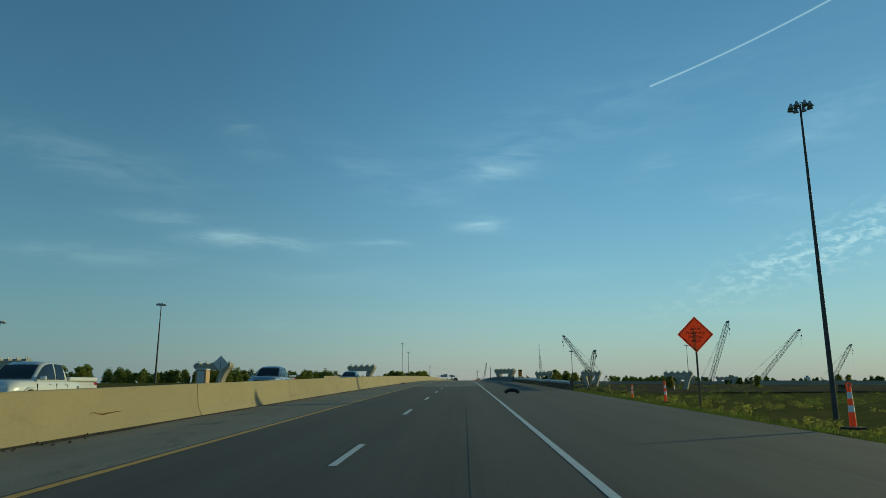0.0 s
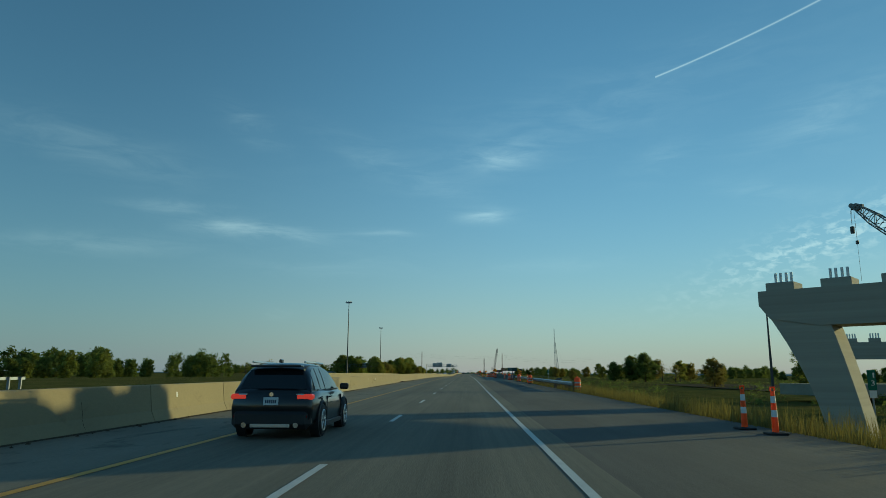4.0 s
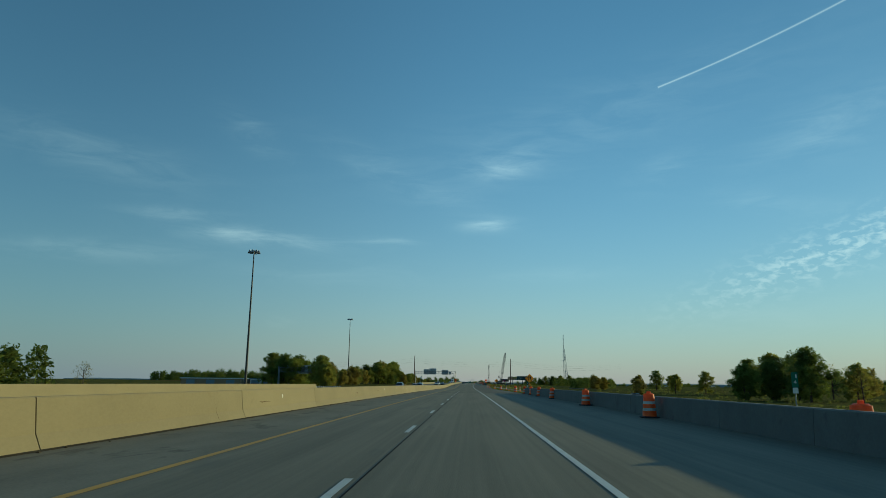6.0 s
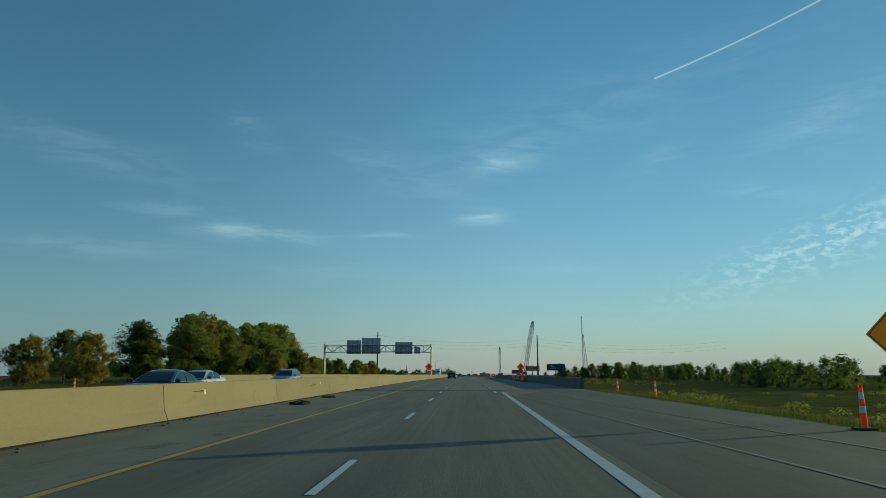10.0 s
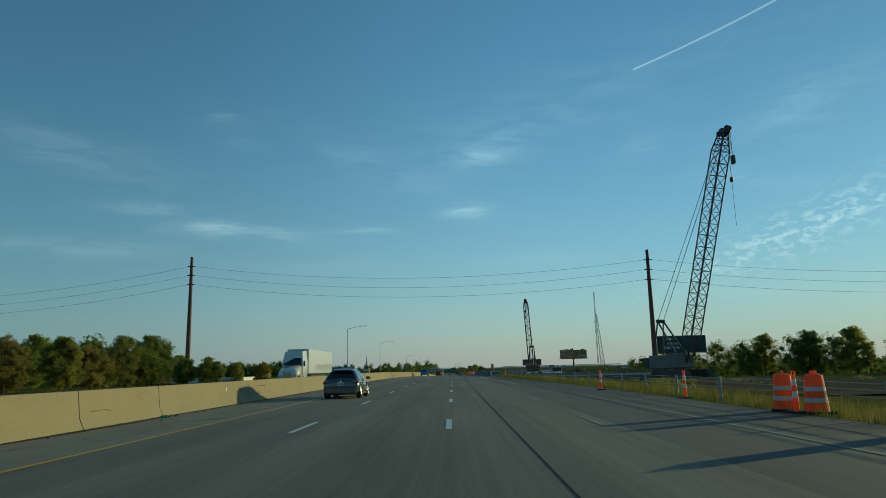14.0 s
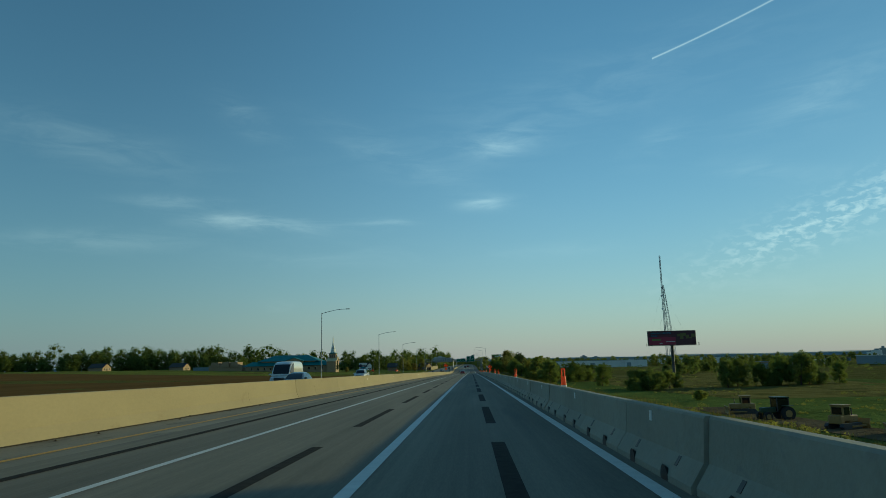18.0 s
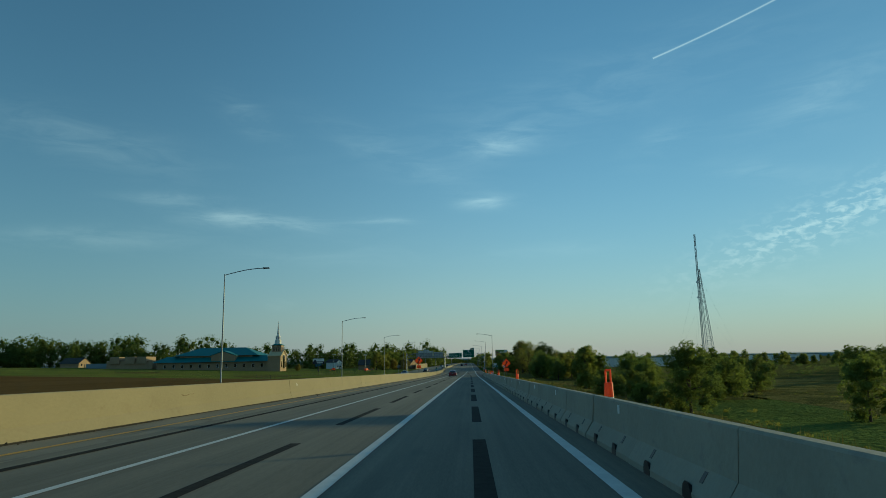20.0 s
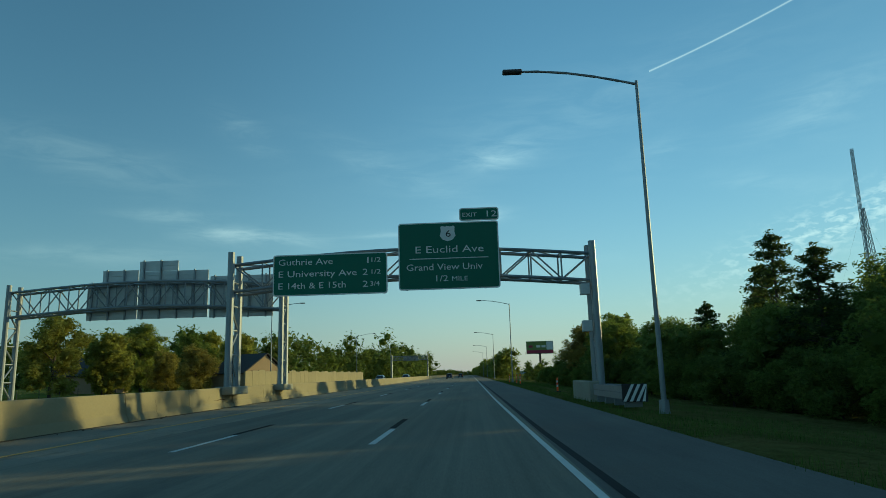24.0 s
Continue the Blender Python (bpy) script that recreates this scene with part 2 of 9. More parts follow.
M["old_white"] = material("faded_road_paint", (0.235, 0.222, 0.185), 0.85, var=0.3, scale=3, fine=40, spots=(9, 0.55, (0.15, 0.15, 0.15), 0.7))
M["yellow_line"] = material("yellow_road_paint", (0.55, 0.31, 0.03), 0.6, var=0.2, scale=3, fine=40, spots=(9, 0.6, (0.2, 0.15, 0.07), 0.6))
M["barrier"] = material("cast_concrete", (0.275, 0.23, 0.13), 0.9, var=0.14, scale=0.6, fine=14, bump=0.3, spots=(1.3, 0.60, (0.20, 0.155, 0.085), 0.5), stretch=(1, 0.5, 1))
M["barrier_grey"] = material("precast_concrete", (0.30, 0.285, 0.225), 0.9, var=0.18, scale=0.9, fine=14, bump=0.3, spots=(1.8, 0.62, (0.20, 0.20, 0.19), 0.5))
M["pier"] = material("pier_concrete", (0.36, 0.33, 0.27), 0.9, var=0.24, scale=1.0, fine=2.2, bump=0.3, stretch=(0.06, 0.06, 2.0))
# dark base stands in for shade on the parapets; two decks share it
M["parapet"] = material("shade_dark_mottled_concrete", (0.125, 0.125, 0.118), 0.9, var=0.25, scale=0.8, fine=12, bump=0.2, spots=(1.2, 0.58, (0.07, 0.07, 0.066), 0.6))
M["steel"] = material("galvanised_steel", (0.27, 0.285, 0.30), 0.5, metal=0.55, var=0.15, scale=1.2, fine=20)
M["dark_steel"] = material("dark_painted_steel", (0.05, 0.045, 0.045), 0.55, var=0.2, scale=1.0)
M["rust_steel"] = material("weathering_steel", (0.13, 0.062, 0.042), 0.8, var=0.25, scale=0.8, fine=9)
M["rail_steel"] = material("guardrail_steel", (0.34, 0.38, 0.42), 0.4, metal=0.75, var=0.2, scale=1.0, fine=14, spots=(2.0, 0.62, (0.2, 0.14, 0.1), 0.35))
M["wood_post"] = material("weathered_timber", (0.13, 0.10, 0.075), 0.9, var=0.3, scale=3, fine=30, stretch=(4, 4, 0.6))
M["orange"] = material("orange_plastic", (0.90, 0.14, 0.02), 0.5, thin=0.3, var=0.12, scale=3, spots=(5, 0.62, (0.4, 0.1, 0.04), 0.4))
M["orange_sign"] = material("orange_sheeting", (0.95, 0.17, 0.015), 0.35, var=0.06, scale=2, thin=0.3)
M["yellow_sign"] = material("yellow_sheeting", (0.82, 0.42, 0.02), 0.45, var=0.06, scale=2, thin=0.25)
M["white_refl"] = material("white_sheeting", (0.72, 0.72, 0.70), 0.45, var=0.1, scale=4)
M["white_worn"] = material("scuffed_white_band", (0.50, 0.49, 0.45), 0.55, var=0.25, scale=4, fine=30, spots=(7, 0.58, (0.28, 0.22, 0.16), 0.5))
M["green_sign"] = material("green_sheeting", (0.005, 0.105, 0.055), 0.42, var=0.06, scale=1.5)
# darker copy of the sign-back metal, with the shade put into its colour
M["shaded_sign_back"] = material("shade_dark_sign_metal", (0.17, 0.17, 0.165), 0.75, var=0.2, scale=1.0)
M["sign_back"] = material("mill_aluminium", (0.52, 0.53, 0.53), 0.5, metal=0.25, var=0.12, scale=1.0)
M["black"] = material("black_sheeting", (0.012, 0.012, 0.013), 0.5, var=0.1)
M["rubber"] = material("black_rubber", (0.018, 0.018, 0.019), 0.8, var=0.25, scale=4)
M["glass_dark"] = material("tinted_glass", (0.008, 0.010, 0.012), 0.06, var=0.0, spec=0.7)
M["plastic_dark"] = material("dark_trim_plastic", (0.022, 0.022, 0.024), 0.6, var=0.15)
M["alloy"] = material("alloy_wheel", (0.55, 0.56, 0.57), 0.3, metal=0.9, var=0.1)
M["chrome"] = material("chrome", (0.75, 0.76, 0.78), 0.15, metal=1.0, var=0.0)
M["red_lamp"] = material("red_lamp_lens", (0.26, 0.008, 0.010), 0.25, var=0.1)
M["red_lit"] = material("lit_tail_lamp", (0.9, 0.05, 0.03), 0.3, var=0.0, emit=0.35)
M["clear_lamp"] = material("clear_lamp_lens", (0.7, 0.72, 0.74), 0.12, var=0.0)
M["plate"] = material("plate_white", (0.6, 0.65, 0.68), 0.5, var=0.1)
M["plate_ink"] = material("plate_ink", (0.05, 0.07, 0.12), 0.5, var=0.0)


def paint(name, color, metal=0.3, rough=0.28):
    return material(name, color, rough, metal=metal, var=0.05, scale=1.5, fine=120, coat=0.8)


M["car_black"] = paint("black_car_paint", (0.010, 0.011, 0.013))
M["car_grey"] = paint("grey_car_paint", (0.10, 0.105, 0.105), 0.5)
M["car_blue"] = paint("blue_car_paint", (0.008, 0.13, 0.42), 0.4)
M["car_red"] = paint("dark_red_car_paint", (0.17, 0.008, 0.010), 0.4)
M["car_white"] = paint("white_car_paint", (0.62, 0.62, 0.60), 0.0)
M["car_silver"] = paint("silver_car_paint", (0.36, 0.38, 0.40), 0.6)
M["car_navy"] = paint("navy_car_paint", (0.015, 0.022, 0.05), 0.4)
M["grass"] = material("verge_grass", (0.125, 0.122, 0.038), 0.95, spec=0.0, var=0.5, scale=0.25, fine=1.6, bump=1.0, depth=0.5, spots=(0.08, 0.5, (0.165, 0.142, 0.052), 0.75))
M["blades_green"] = material("green_grass_blades", (0.095, 0.125, 0.028), 0.8, var=0.3, scale=0.3, fine=2, island=0.6, thin=0.35, spec=0.1)
M["blades_dry"] = material("dry_grass_blades", (0.19, 0.155, 0.05), 0.85, var=0.3, scale=0.3, fine=2, island=0.6, thin=0.35, spec=0.1)
M["bark"] = material("bark", (0.085, 0.065, 0.05), 0.95, var=0.3, scale=2, fine=14)
for key, c in (("leaf_a", (0.200, 0.215, 0.054)), ("leaf_b", (0.235, 0.228, 0.058)), ("leaf_c", (0.240, 0.200, 0.058)), ("leaf_d", (0.145, 0.172, 0.045)), ("leaf_e", (0.065, 0.085, 0.028))):
    M[key] = material(key.replace("leaf_", "foliage_"), c, 0.7, var=0.3, scale=0.35, fine=1.5, island=0.5, thin=0.55, spec=0.1)


# ---- shaping ----
def place(x, y, z=0.0, rz=0.0):
    """A pose for a thing, in metres of the place: across, along, above the carriageway."""
    return pose(x * SC, y * SC, (road_z(y) + z) * SC, 0, 0, rz)


def seat_thing(ob, x, y, z=0.0, rz=0.0):
    ob.matrix_basis = place(x, y, z, rz) @ Matrix.Diagonal((SC, SC, SC, 1))
    return ob


def to_mesh(name, bm, mat):
    me = bpy.data.meshes.new(name)
    bmesh.ops.recalc_face_normals(bm, faces=bm.faces)
    bm.to_mesh(me)
    bm.free()
    me.materials.append(mat)
    return me


def part(name, bm, mat, parent, label=""):
    """One mesh object under a thing or under a part."""
    ob = new(name, bm if isinstance(bm, bpy.types.Mesh) else to_mesh(name, bm, mat))
    ob.parent = parent
    if label:
        ob["label"] = label
    return ob


def thing(name, label, category, x=0.0, y=0.0, z=0.0, rz=0.0, group="", bm=None, mat=None, kind=""):
    ob = new(name, to_mesh(name, bm, mat) if bm is not None else None)
    seat_thing(ob, x, y, z, rz)
    return tagged(ob, label, category, group, kind)


def world_thing(name, label, category, bm, mat, kind="", group=""):
    """A mesh already drawn in metres of the place."""
    ob = new(name, to_mesh(name, bm, mat))
    ob.scale = (SC, SC, SC)
    return tagged(ob, label, category, group, kind)


def box(bm, x0, x1, y0, y1, z0, z1, bevel=0.0):
    v = [bm.verts.new(p) for p in ((x0, y0, z0), (x1, y0, z0), (x1, y1, z0), (x0, y1, z0), (x0, y0, z1), (x1, y0, z1), (x1, y1, z1), (x0, y1, z1))]
    fs = [bm.faces.new([v[i] for i in q]) for q in ((3, 2, 1, 0), (4, 5, 6, 7), (0, 1, 5, 4), (1, 2, 6, 5), (2, 3, 7, 6), (3, 0, 4, 7))]
    if bevel > 0:
        bmesh.ops.bevel(bm, geom=list({e for f in fs for e in f.edges}), offset=bevel, segments=1, affect="EDGES")
    return bm


def tube(bm, p, q, r0, r1=None, n=8, cap=True):
    p, q = Vector(p), Vector(q)
    r1 = r0 if r1 is None else r1
    a = (q - p).normalized()
    u = a.orthogonal().normalized()
    w = a.cross(u)
    rings = []
    for c, r in ((p, r0), (q, r1)):
        rings.append([bm.verts.new(c + (u * math.cos(2 * math.pi * k / n) + w * math.sin(2 * math.pi * k / n)) * r) for k in range(n)])
    for k in range(n):
        bm.faces.new((rings[0][k], rings[0][(k + 1) % n], rings[1][(k + 1) % n], rings[1][k]))
    if cap:
        bm.faces.new(rings[0][::-1])
        bm.faces.new(rings[1])
    return bm


def prism(bm, outline, y0, y1):
    """An outline in x and z, drawn out along y."""
    a = [bm.verts.new((x, y0, z)) for x, z in outline]
    b = [bm.verts.new((x, y1, z)) for x, z in outline]
    n = len(outline)
    for k in range(n):
        bm.faces.new((a[k], a[(k + 1) % n], b[(k + 1) % n], b[k]))
    bm.faces.new(a)
    bm.faces.new(b[::-1])
    return bm


def sweep(bm, outline, ys, xs=None, zs=None, caps=True, closed=True):
    """An outline in x and z, carried along the road through the given distances."""
    rings = []
    for i, y in enumerate(ys):
        x0 = xs(y) if xs else 0.0
        z0 = road_z(y) + (zs(y) if zs else 0.0)
        rings.append([bm.verts.new((x0 + x, y, z0 + z)) for x, z in outline])
    n = len(outline)
    for a, b in zip(rings, rings[1:]):
        for k in range(n if closed else n - 1):
            bm.faces.new((a[k], a[(k + 1) % n], b[(k + 1) % n], b[k]))
    if caps and closed:
        bm.faces.new(rings[0])
        bm.faces.new(rings[-1][::-1])
    return bm


def steps(y0, y1, d=10.0):
    n = max(1, int(math.ceil((y1 - y0) / d)))
    return [y0 + (y1 - y0) * k / n for k in range(n + 1)]


def strip(bm, x0, x1, y0, y1, lift, d=10.0):
    """A flat ribbon on the carriageway; x0 and x1 are numbers or functions of y."""
    f0 = x0 if callable(x0) else (lambda y: x0)
    f1 = x1 if callable(x1) else (lambda y: x1)
    last = None
    for y in steps(y0, y1, d):
        z = road_z(y) + lift
        pair = (bm.verts.new((f0(y), y, z)), bm.verts.new((f1(y), y, z)))
        if last:
            bm.faces.new((last[0], last[1], pair[1], pair[0]))
        last = pair
    return bm

# ---- the ground and the roads ----
Y0, Y1 = -260.0, 2900.0


def edge_right(y):
    """Outer edge of the right shoulder."""
    return float(np.interp(y, [0, 690, 710, 770, 800, 990, 1030, 1090, 1130, 1200, 1240, 1275, 1560, 1620, 1660, 1700, 1735, 1770, 3000],
                           [10.1, 10.0, 10.6, 11.4, 11.0, 11.0, 12.9, 12.7, 11.0, 10.2, 9.8, 9.2, 9.2, 9.8, 9.6, 9.55, 9.4, 8.95, 8.8]))


def wall_x(y):
    """Face of the concrete wall between the carriageways."""
    return float(np.interp(y, [0, 980, 1050, 1110, 1150, 1230, 1290, 1345, 1420, 1600, 1660, 1740, 1777, 1800, 1850, 3000], [-6.6, -6.75, -6.0, -6.2, -6.7, -5.7, -5.5, -6.0, -5.75, -5.6, -6.1, -6.6, -7.8, -8.4, -8.9, -9.2]))


def land_z(x, y):
    """Height of the land against the carriageway."""
    if x >= 0:
        d = x - edge_right(y)
        if d <= 0:
            return -0.7
        low = float(np.interp(y, [-300, 0, 60, 200, 340, 420, 560, 800, 960, 1080, 1200, 1300, 1500, 1580, 1640, 1900],
                              [-3.5, -3.5, -4.0, -5.0, -3.0, -2.2, -2.0, -1.6, -2.2, -1.1, -1.6, -3.4, -4.6, -3.0, -1.4, -1.4]))
        return -0.10 + low * min(1.0, max(0.0, (d - 0.8) / 16.0)) + (0.25 * noise.noise(Vector((x * 0.05, y * 0.02, 0))) if d > 3 else 0.0)
    d = -24.0 - x
    if d <= 0:
        return -0.7
    rise = float(np.interp(d, [10, 60, 200, 400], [0.0, 1.2, 6.0, 7.0])) * float(np.interp(y, [1230, 1420, 1700, 1850, 1950, 2100], [0.0, 0.45, 1.0, 0.8, 0.4, 0.0]))
    return -0.15 - 0.5 * min(1.0, d / 12.0) + rise + 0.3 * noise.noise(Vector((x * 0.04, y * 0.02, 3.0))) * min(1.0, d / 20)


xs = [-4600, -3000, -1800, -1000, -600, -350, -220, -140, -90, -60, -42, -32, -26, -24.2, -23.9, -15, -7, 0, 7, "e-", "e+", "e1", "e2", "e4", "e8", "e14", "e22", 45, 70, 110, 170, 260, 400, 700, 1200, 2000, 3000, 4600]
ys = [-600, -400, -260] + list(range(-220, 2200, 12)) + [2300, 2450, 2600, 2900, 3400, 4200, 5400, 7000, 9200]
ground = bmesh.new()
last = None
for y in ys:
    row = []
    e = edge_right(y)
    for x in xs:
        xx = x if not isinstance(x, str) else e + {"e-": -0.1, "e+": 0.02, "e1": 0.8, "e2": 2.0, "e4": 4.0, "e8": 8.0, "e14": 14.0, "e22": 22.0}[x]
        row.append(ground.verts.new((xx, y, road_z(y) + land_z(xx, y))))
    if last:
        for k in range(len(row) - 1):
            ground.faces.new((last[k], last[k + 1], row[k + 1], row[k]))
    last = row
for f in ground.faces:
    f.smooth = True
world_thing("ground", "rough green and straw-coloured grassland along the road", "ground", ground, M["grass"], "structure")

def inner_x(y):
    """Seam between the lanes and the median shoulder."""
    return float(np.interp(y, [0, 1100, 1230, 3000], [-3.32, -3.22, -3.6, -3.7]))


M["median_shoulder"] = material("dusty_shoulder_concrete", (0.235, 0.215, 0.165), 0.9, var=0.3, scale=0.7, fine=30, bump=0.15, spots=(1.2, 0.56, (0.10, 0.09, 0.07), 0.6), stretch=(1, 0.3, 1), spec=0.2)
# carriageway: lanes in stretches of worn pavement and of paler bridge concrete
DECKS = [(118, 262), (402, 548), (800, 955), (1128, 1222)]
cuts = sorted({Y0, Y1, 72.0} | {v for d in DECKS for v in d})
for a, b in zip(cuts, cuts[1:]):
    deck = any(a >= d0 and b <= d1 for d0, d1 in DECKS)
    mat = M["concrete_deck"] if deck else (M["asphalt"] if b <= 72 else M["lane"])
    world_thing("road", "grey grooved concrete bridge deck of the highway" if deck else "worn dark grey highway pavement with wheel tracks", "road",
                strip(bmesh.new(), inner_x, lambda y: 4.2 if y < 800 else (7.6 if y < 1600 else 6.0), a, b, 0.0), mat, "structure")
    world_thing("median_shoulder", "pale dusty concrete shoulder along the median wall", "road",
                strip(bmesh.new(), lambda y: wall_x(y) - 0.1, inner_x, a, b, 0.0), M["median_shoulder"], "structure")
    world_thing("road_shoulder", "pale grey patched shoulder beside the lanes", "road",
                strip(bmesh.new(), lambda y: 4.2 if y < 800 else (7.6 if y < 1600 else 6.0), edge_right, a, b, 0.0), M["concrete_deck"] if deck else (M["asphalt"] if b < 120 else M["shoulder"]), "structure")
    world_thing("road_opposite", "carriageway for the oncoming traffic beyond the wall", "road",
                strip(bmesh.new(), -24.0, lambda y: wall_x(y) - 0.75, a, b, 0.0), M["concrete_deck"] if deck else M["lane"], "structure")
# darker strip of newer asphalt at the start
world_thing("asphalt_patch", "dark strip of newer asphalt beside the lane", "road", strip(bmesh.new(), 2.05, 7.4, Y0, 75, 0.003), M["asphalt"], "structure")
world_thing("asphalt_patch", "dark cracked asphalt of the shoulder before the works", "road", strip(bmesh.new(), lambda y: float(np.interp(y, [1060, 1135, 1163], [10.4, 8.4, 7.2])), lambda y: edge_right(y) - 0.02, 1060, 1163, 0.003), M["asphalt"], "structure")
world_thing("drain_cover", "dark patch of asphalt over an old cut in the lane", "road patch", strip(bmesh.new(), 5.0, 5.6, 1142.3, 1142.9, 0.004), M["seal"], "structure")
# expansion joints of the bridges
for d0, d1 in DECKS:
    for y in (d0, d1):
        world_thing("expansion_joint", "dark joint across the road at a bridge end", "road joint", strip(bmesh.new(), lambda q: wall_x(q) + 0.05, lambda q: edge_right(q) - 0.1, y - 0.25, y + 0.25, 0.008), M["seal"], "structure")
# sealed seam along the lanes
for x, a, b in ((0.16, 402, 548), (3.5, 800, 955), (5.1, 1000, 1130)):
    world_thing("pavement_seam", "dark sealed seam running along the pavement", "road joint", strip(bmesh.new(), x, x + 0.03, a, b, 0.005), M["seal"], "structure")

def verge_seam(y):
    return float(np.interp(y, [1560, 1620, 1655, 1700, 1735, 1775, 1900], [7.4, 7.1, 6.8, 6.68, 6.45, 6.05, 5.95]))


world_thing("pavement_seam", "dark sealed seam along the edge of the right shoulder", "road joint", strip(bmesh.new(), verge_seam, lambda y: verge_seam(y) + 0.15, 1560, 1900, 0.005, 6.0), M["seal"], "structure")

# the ramp that joins from the right
bm = bmesh.new()
last = None
for y in steps(560, 790, 6.0):
    xa = float(np.interp(y, [560, 640, 699, 715, 735, 760, 790], [27.0, 19.8, 14.0, 12.9, 11.2, 9.8, 9.2]))
    xb = xa + float(np.interp(y, [560, 705, 715, 735, 780], [4.4, 3.0, 3.0, 2.4, 0.4]))
    level = land_z(max(xa, edge_right(y) + 1.5), y) + 0.17
    row = [bm.verts.new((x, y, road_z(y) + level)) for x in (xa, (xa + xb) / 2, xb)]
    if last:
        for k in range(2):
            bm.faces.new((last[k], last[k + 1], row[k + 1], row[k]))
    last = row
world_thing("ramp", "pale grey ramp that joins the highway through the grass", "road", bm, M["median_shoulder"], "structure")

world_thing("tar_streak", "curved dark streak of tar across the shoulder", "road joint", strip(bmesh.new(), lambda y: float(np.interp(y, [686, 692, 700, 711, 720, 728], [6.9, 7.2, 7.7, 7.75, 6.9, 6.0])), lambda y: float(np.interp(y, [686, 692, 700, 711, 720, 728], [6.94, 7.27, 7.76, 7.85, 7.02, 6.03])), 700, 728, 0.004, 2.0), M["scar"], "structure")

# painted lines
line_count = [0]


def line(x0, width, a, b, mat, name="lane_line", label="solid white line painted along the lane"):
    f = x0 if callable(x0) else (lambda y: x0)
    line_count[0] += 1
    lift = 0.0065 + 0.0008 * (line_count[0] % 3)
    return world_thing(name, label, "road marking", strip(bmesh.new(), lambda y: f(y) - width / 2, lambda y: f(y) + width / 2, a, b, lift), mat, "structure")


line(lambda y: float(np.interp(y, [0, 1100, 1230, 1420, 1745, 1780, 3000], [-3.15, -3.05, -4.2, -4.3, -4.4, -5.2, -5.6])), 0.16, Y0, 2400, M["yellow_line"], "edge_line", "solid yellow line along the median shoulder")
line(3.66, 0.135, Y0, 735, M["white_line"], "edge_line")
line(lambda y: 3.66 + max(0, y - 735) * 0.008, 0.23, 735, 796, M["white_line"], "edge_line", "broad solid white line at the merging lane")
line(lambda y: float(np.interp(y, [720, 758, 796], [9.6, 6.9, 4.3])), 0.10, 722, 796, M["old_white"], "edge_line", "faded white line of the merging ramp")
line(lambda y: float(np.interp(y, [700, 763, 777, 834, 891, 1000, 1050, 1100, 1135, 1170], [11.6, 9.4, 7.9, 7.05, 6.5, 10.0, 10.1, 9.6, 7.7, 6.0])), 0.11, 720, 1124, M["old_white"], "edge_line", "faded white edge line of the right lane")
line(lambda y: float(np.interp(y, [1100, 1132, 1146], [8.9, 8.02, 7.75])), 0.2, 1100, 1146, M["old_white"], "edge_line", "broad worn band of old white paint along the shoulder")
DASH, STEP = 3.05, 12.19


def dashes(x, a, b, far, mat, width=0.13, length=DASH, name="lane_dash", label="short white lane dash on the pavement", lift=0.007, step=STEP):
    k = math.ceil((a - far) / step)
    y = far + k * step
    first = None
    while y < b:
        bm = bmesh.new()
        z0, z1 = road_z(y - length), road_z(y)
        zm = (z0 + z1) / 2
        q = [(-width / 2, -length / 2, z0 - zm), (width / 2, -length / 2, z0 - zm), (width / 2, length / 2, z1 - zm), (-width / 2, length / 2, z1 - zm)]
        bm.faces.new([bm.verts.new(p) for p in q])
        ob = new(name, to_mesh(name, bm, mat))
        ob.matrix_basis = pose((x(y) if callable(x) else x) * SC, (y - length / 2) * SC, (zm + lift) * SC) @ Matrix.Diagonal((SC, SC, SC, 1))
        tagged(ob, label, "road marking", "", "structure")
        y += step


dashes(0.0, -60, 1128, 5.4, M["white_line"])
dashes(3.66, 797, 1128, 5.4, M["white_line"], 0.15)
dashes(0.0, 1135, 1168, 1146.5, M["white_line"], 0.13, 3.8)
dashes(3.62, 1135, 1168, 1144.3, M["white_line"], 0.15, 3.8)
dashes(0.06, 1100, 1168, 1149.9, M["scar"], 0.18, 3.3, "ground_off_dash", "dark trace of a removed lane dash", 0.004)
dashes(3.72, 1130, 1168, 1148.1, M["scar"], 0.18, 3.6, "ground_off_dash", "dark trace of a removed lane dash", 0.004)
dashes(-0.3, 1200, 1226, 1213.3, M["old_white"], 0.13, 4.4, label="faded trace of an old lane dash")
dashes(7.25, 980, 1100, 5.4, M["old_white"], 0.13)
dashes(lambda y: float(np.interp(y, [1750, 1775, 1792, 2300], [-1.05, -1.58, -2.0, -2.2])), 1746, 2250, 1775.9, M["white_line"], 0.14, 3.8, step=17.3)
dashes(lambda y: float(np.interp(y, [1755, 1775, 1792, 2300], [2.7, 2.39, 2.15, 1.9])), 1746, 2250, 1776.6, M["white_line"], 0.15, 3.9, step=17.3)
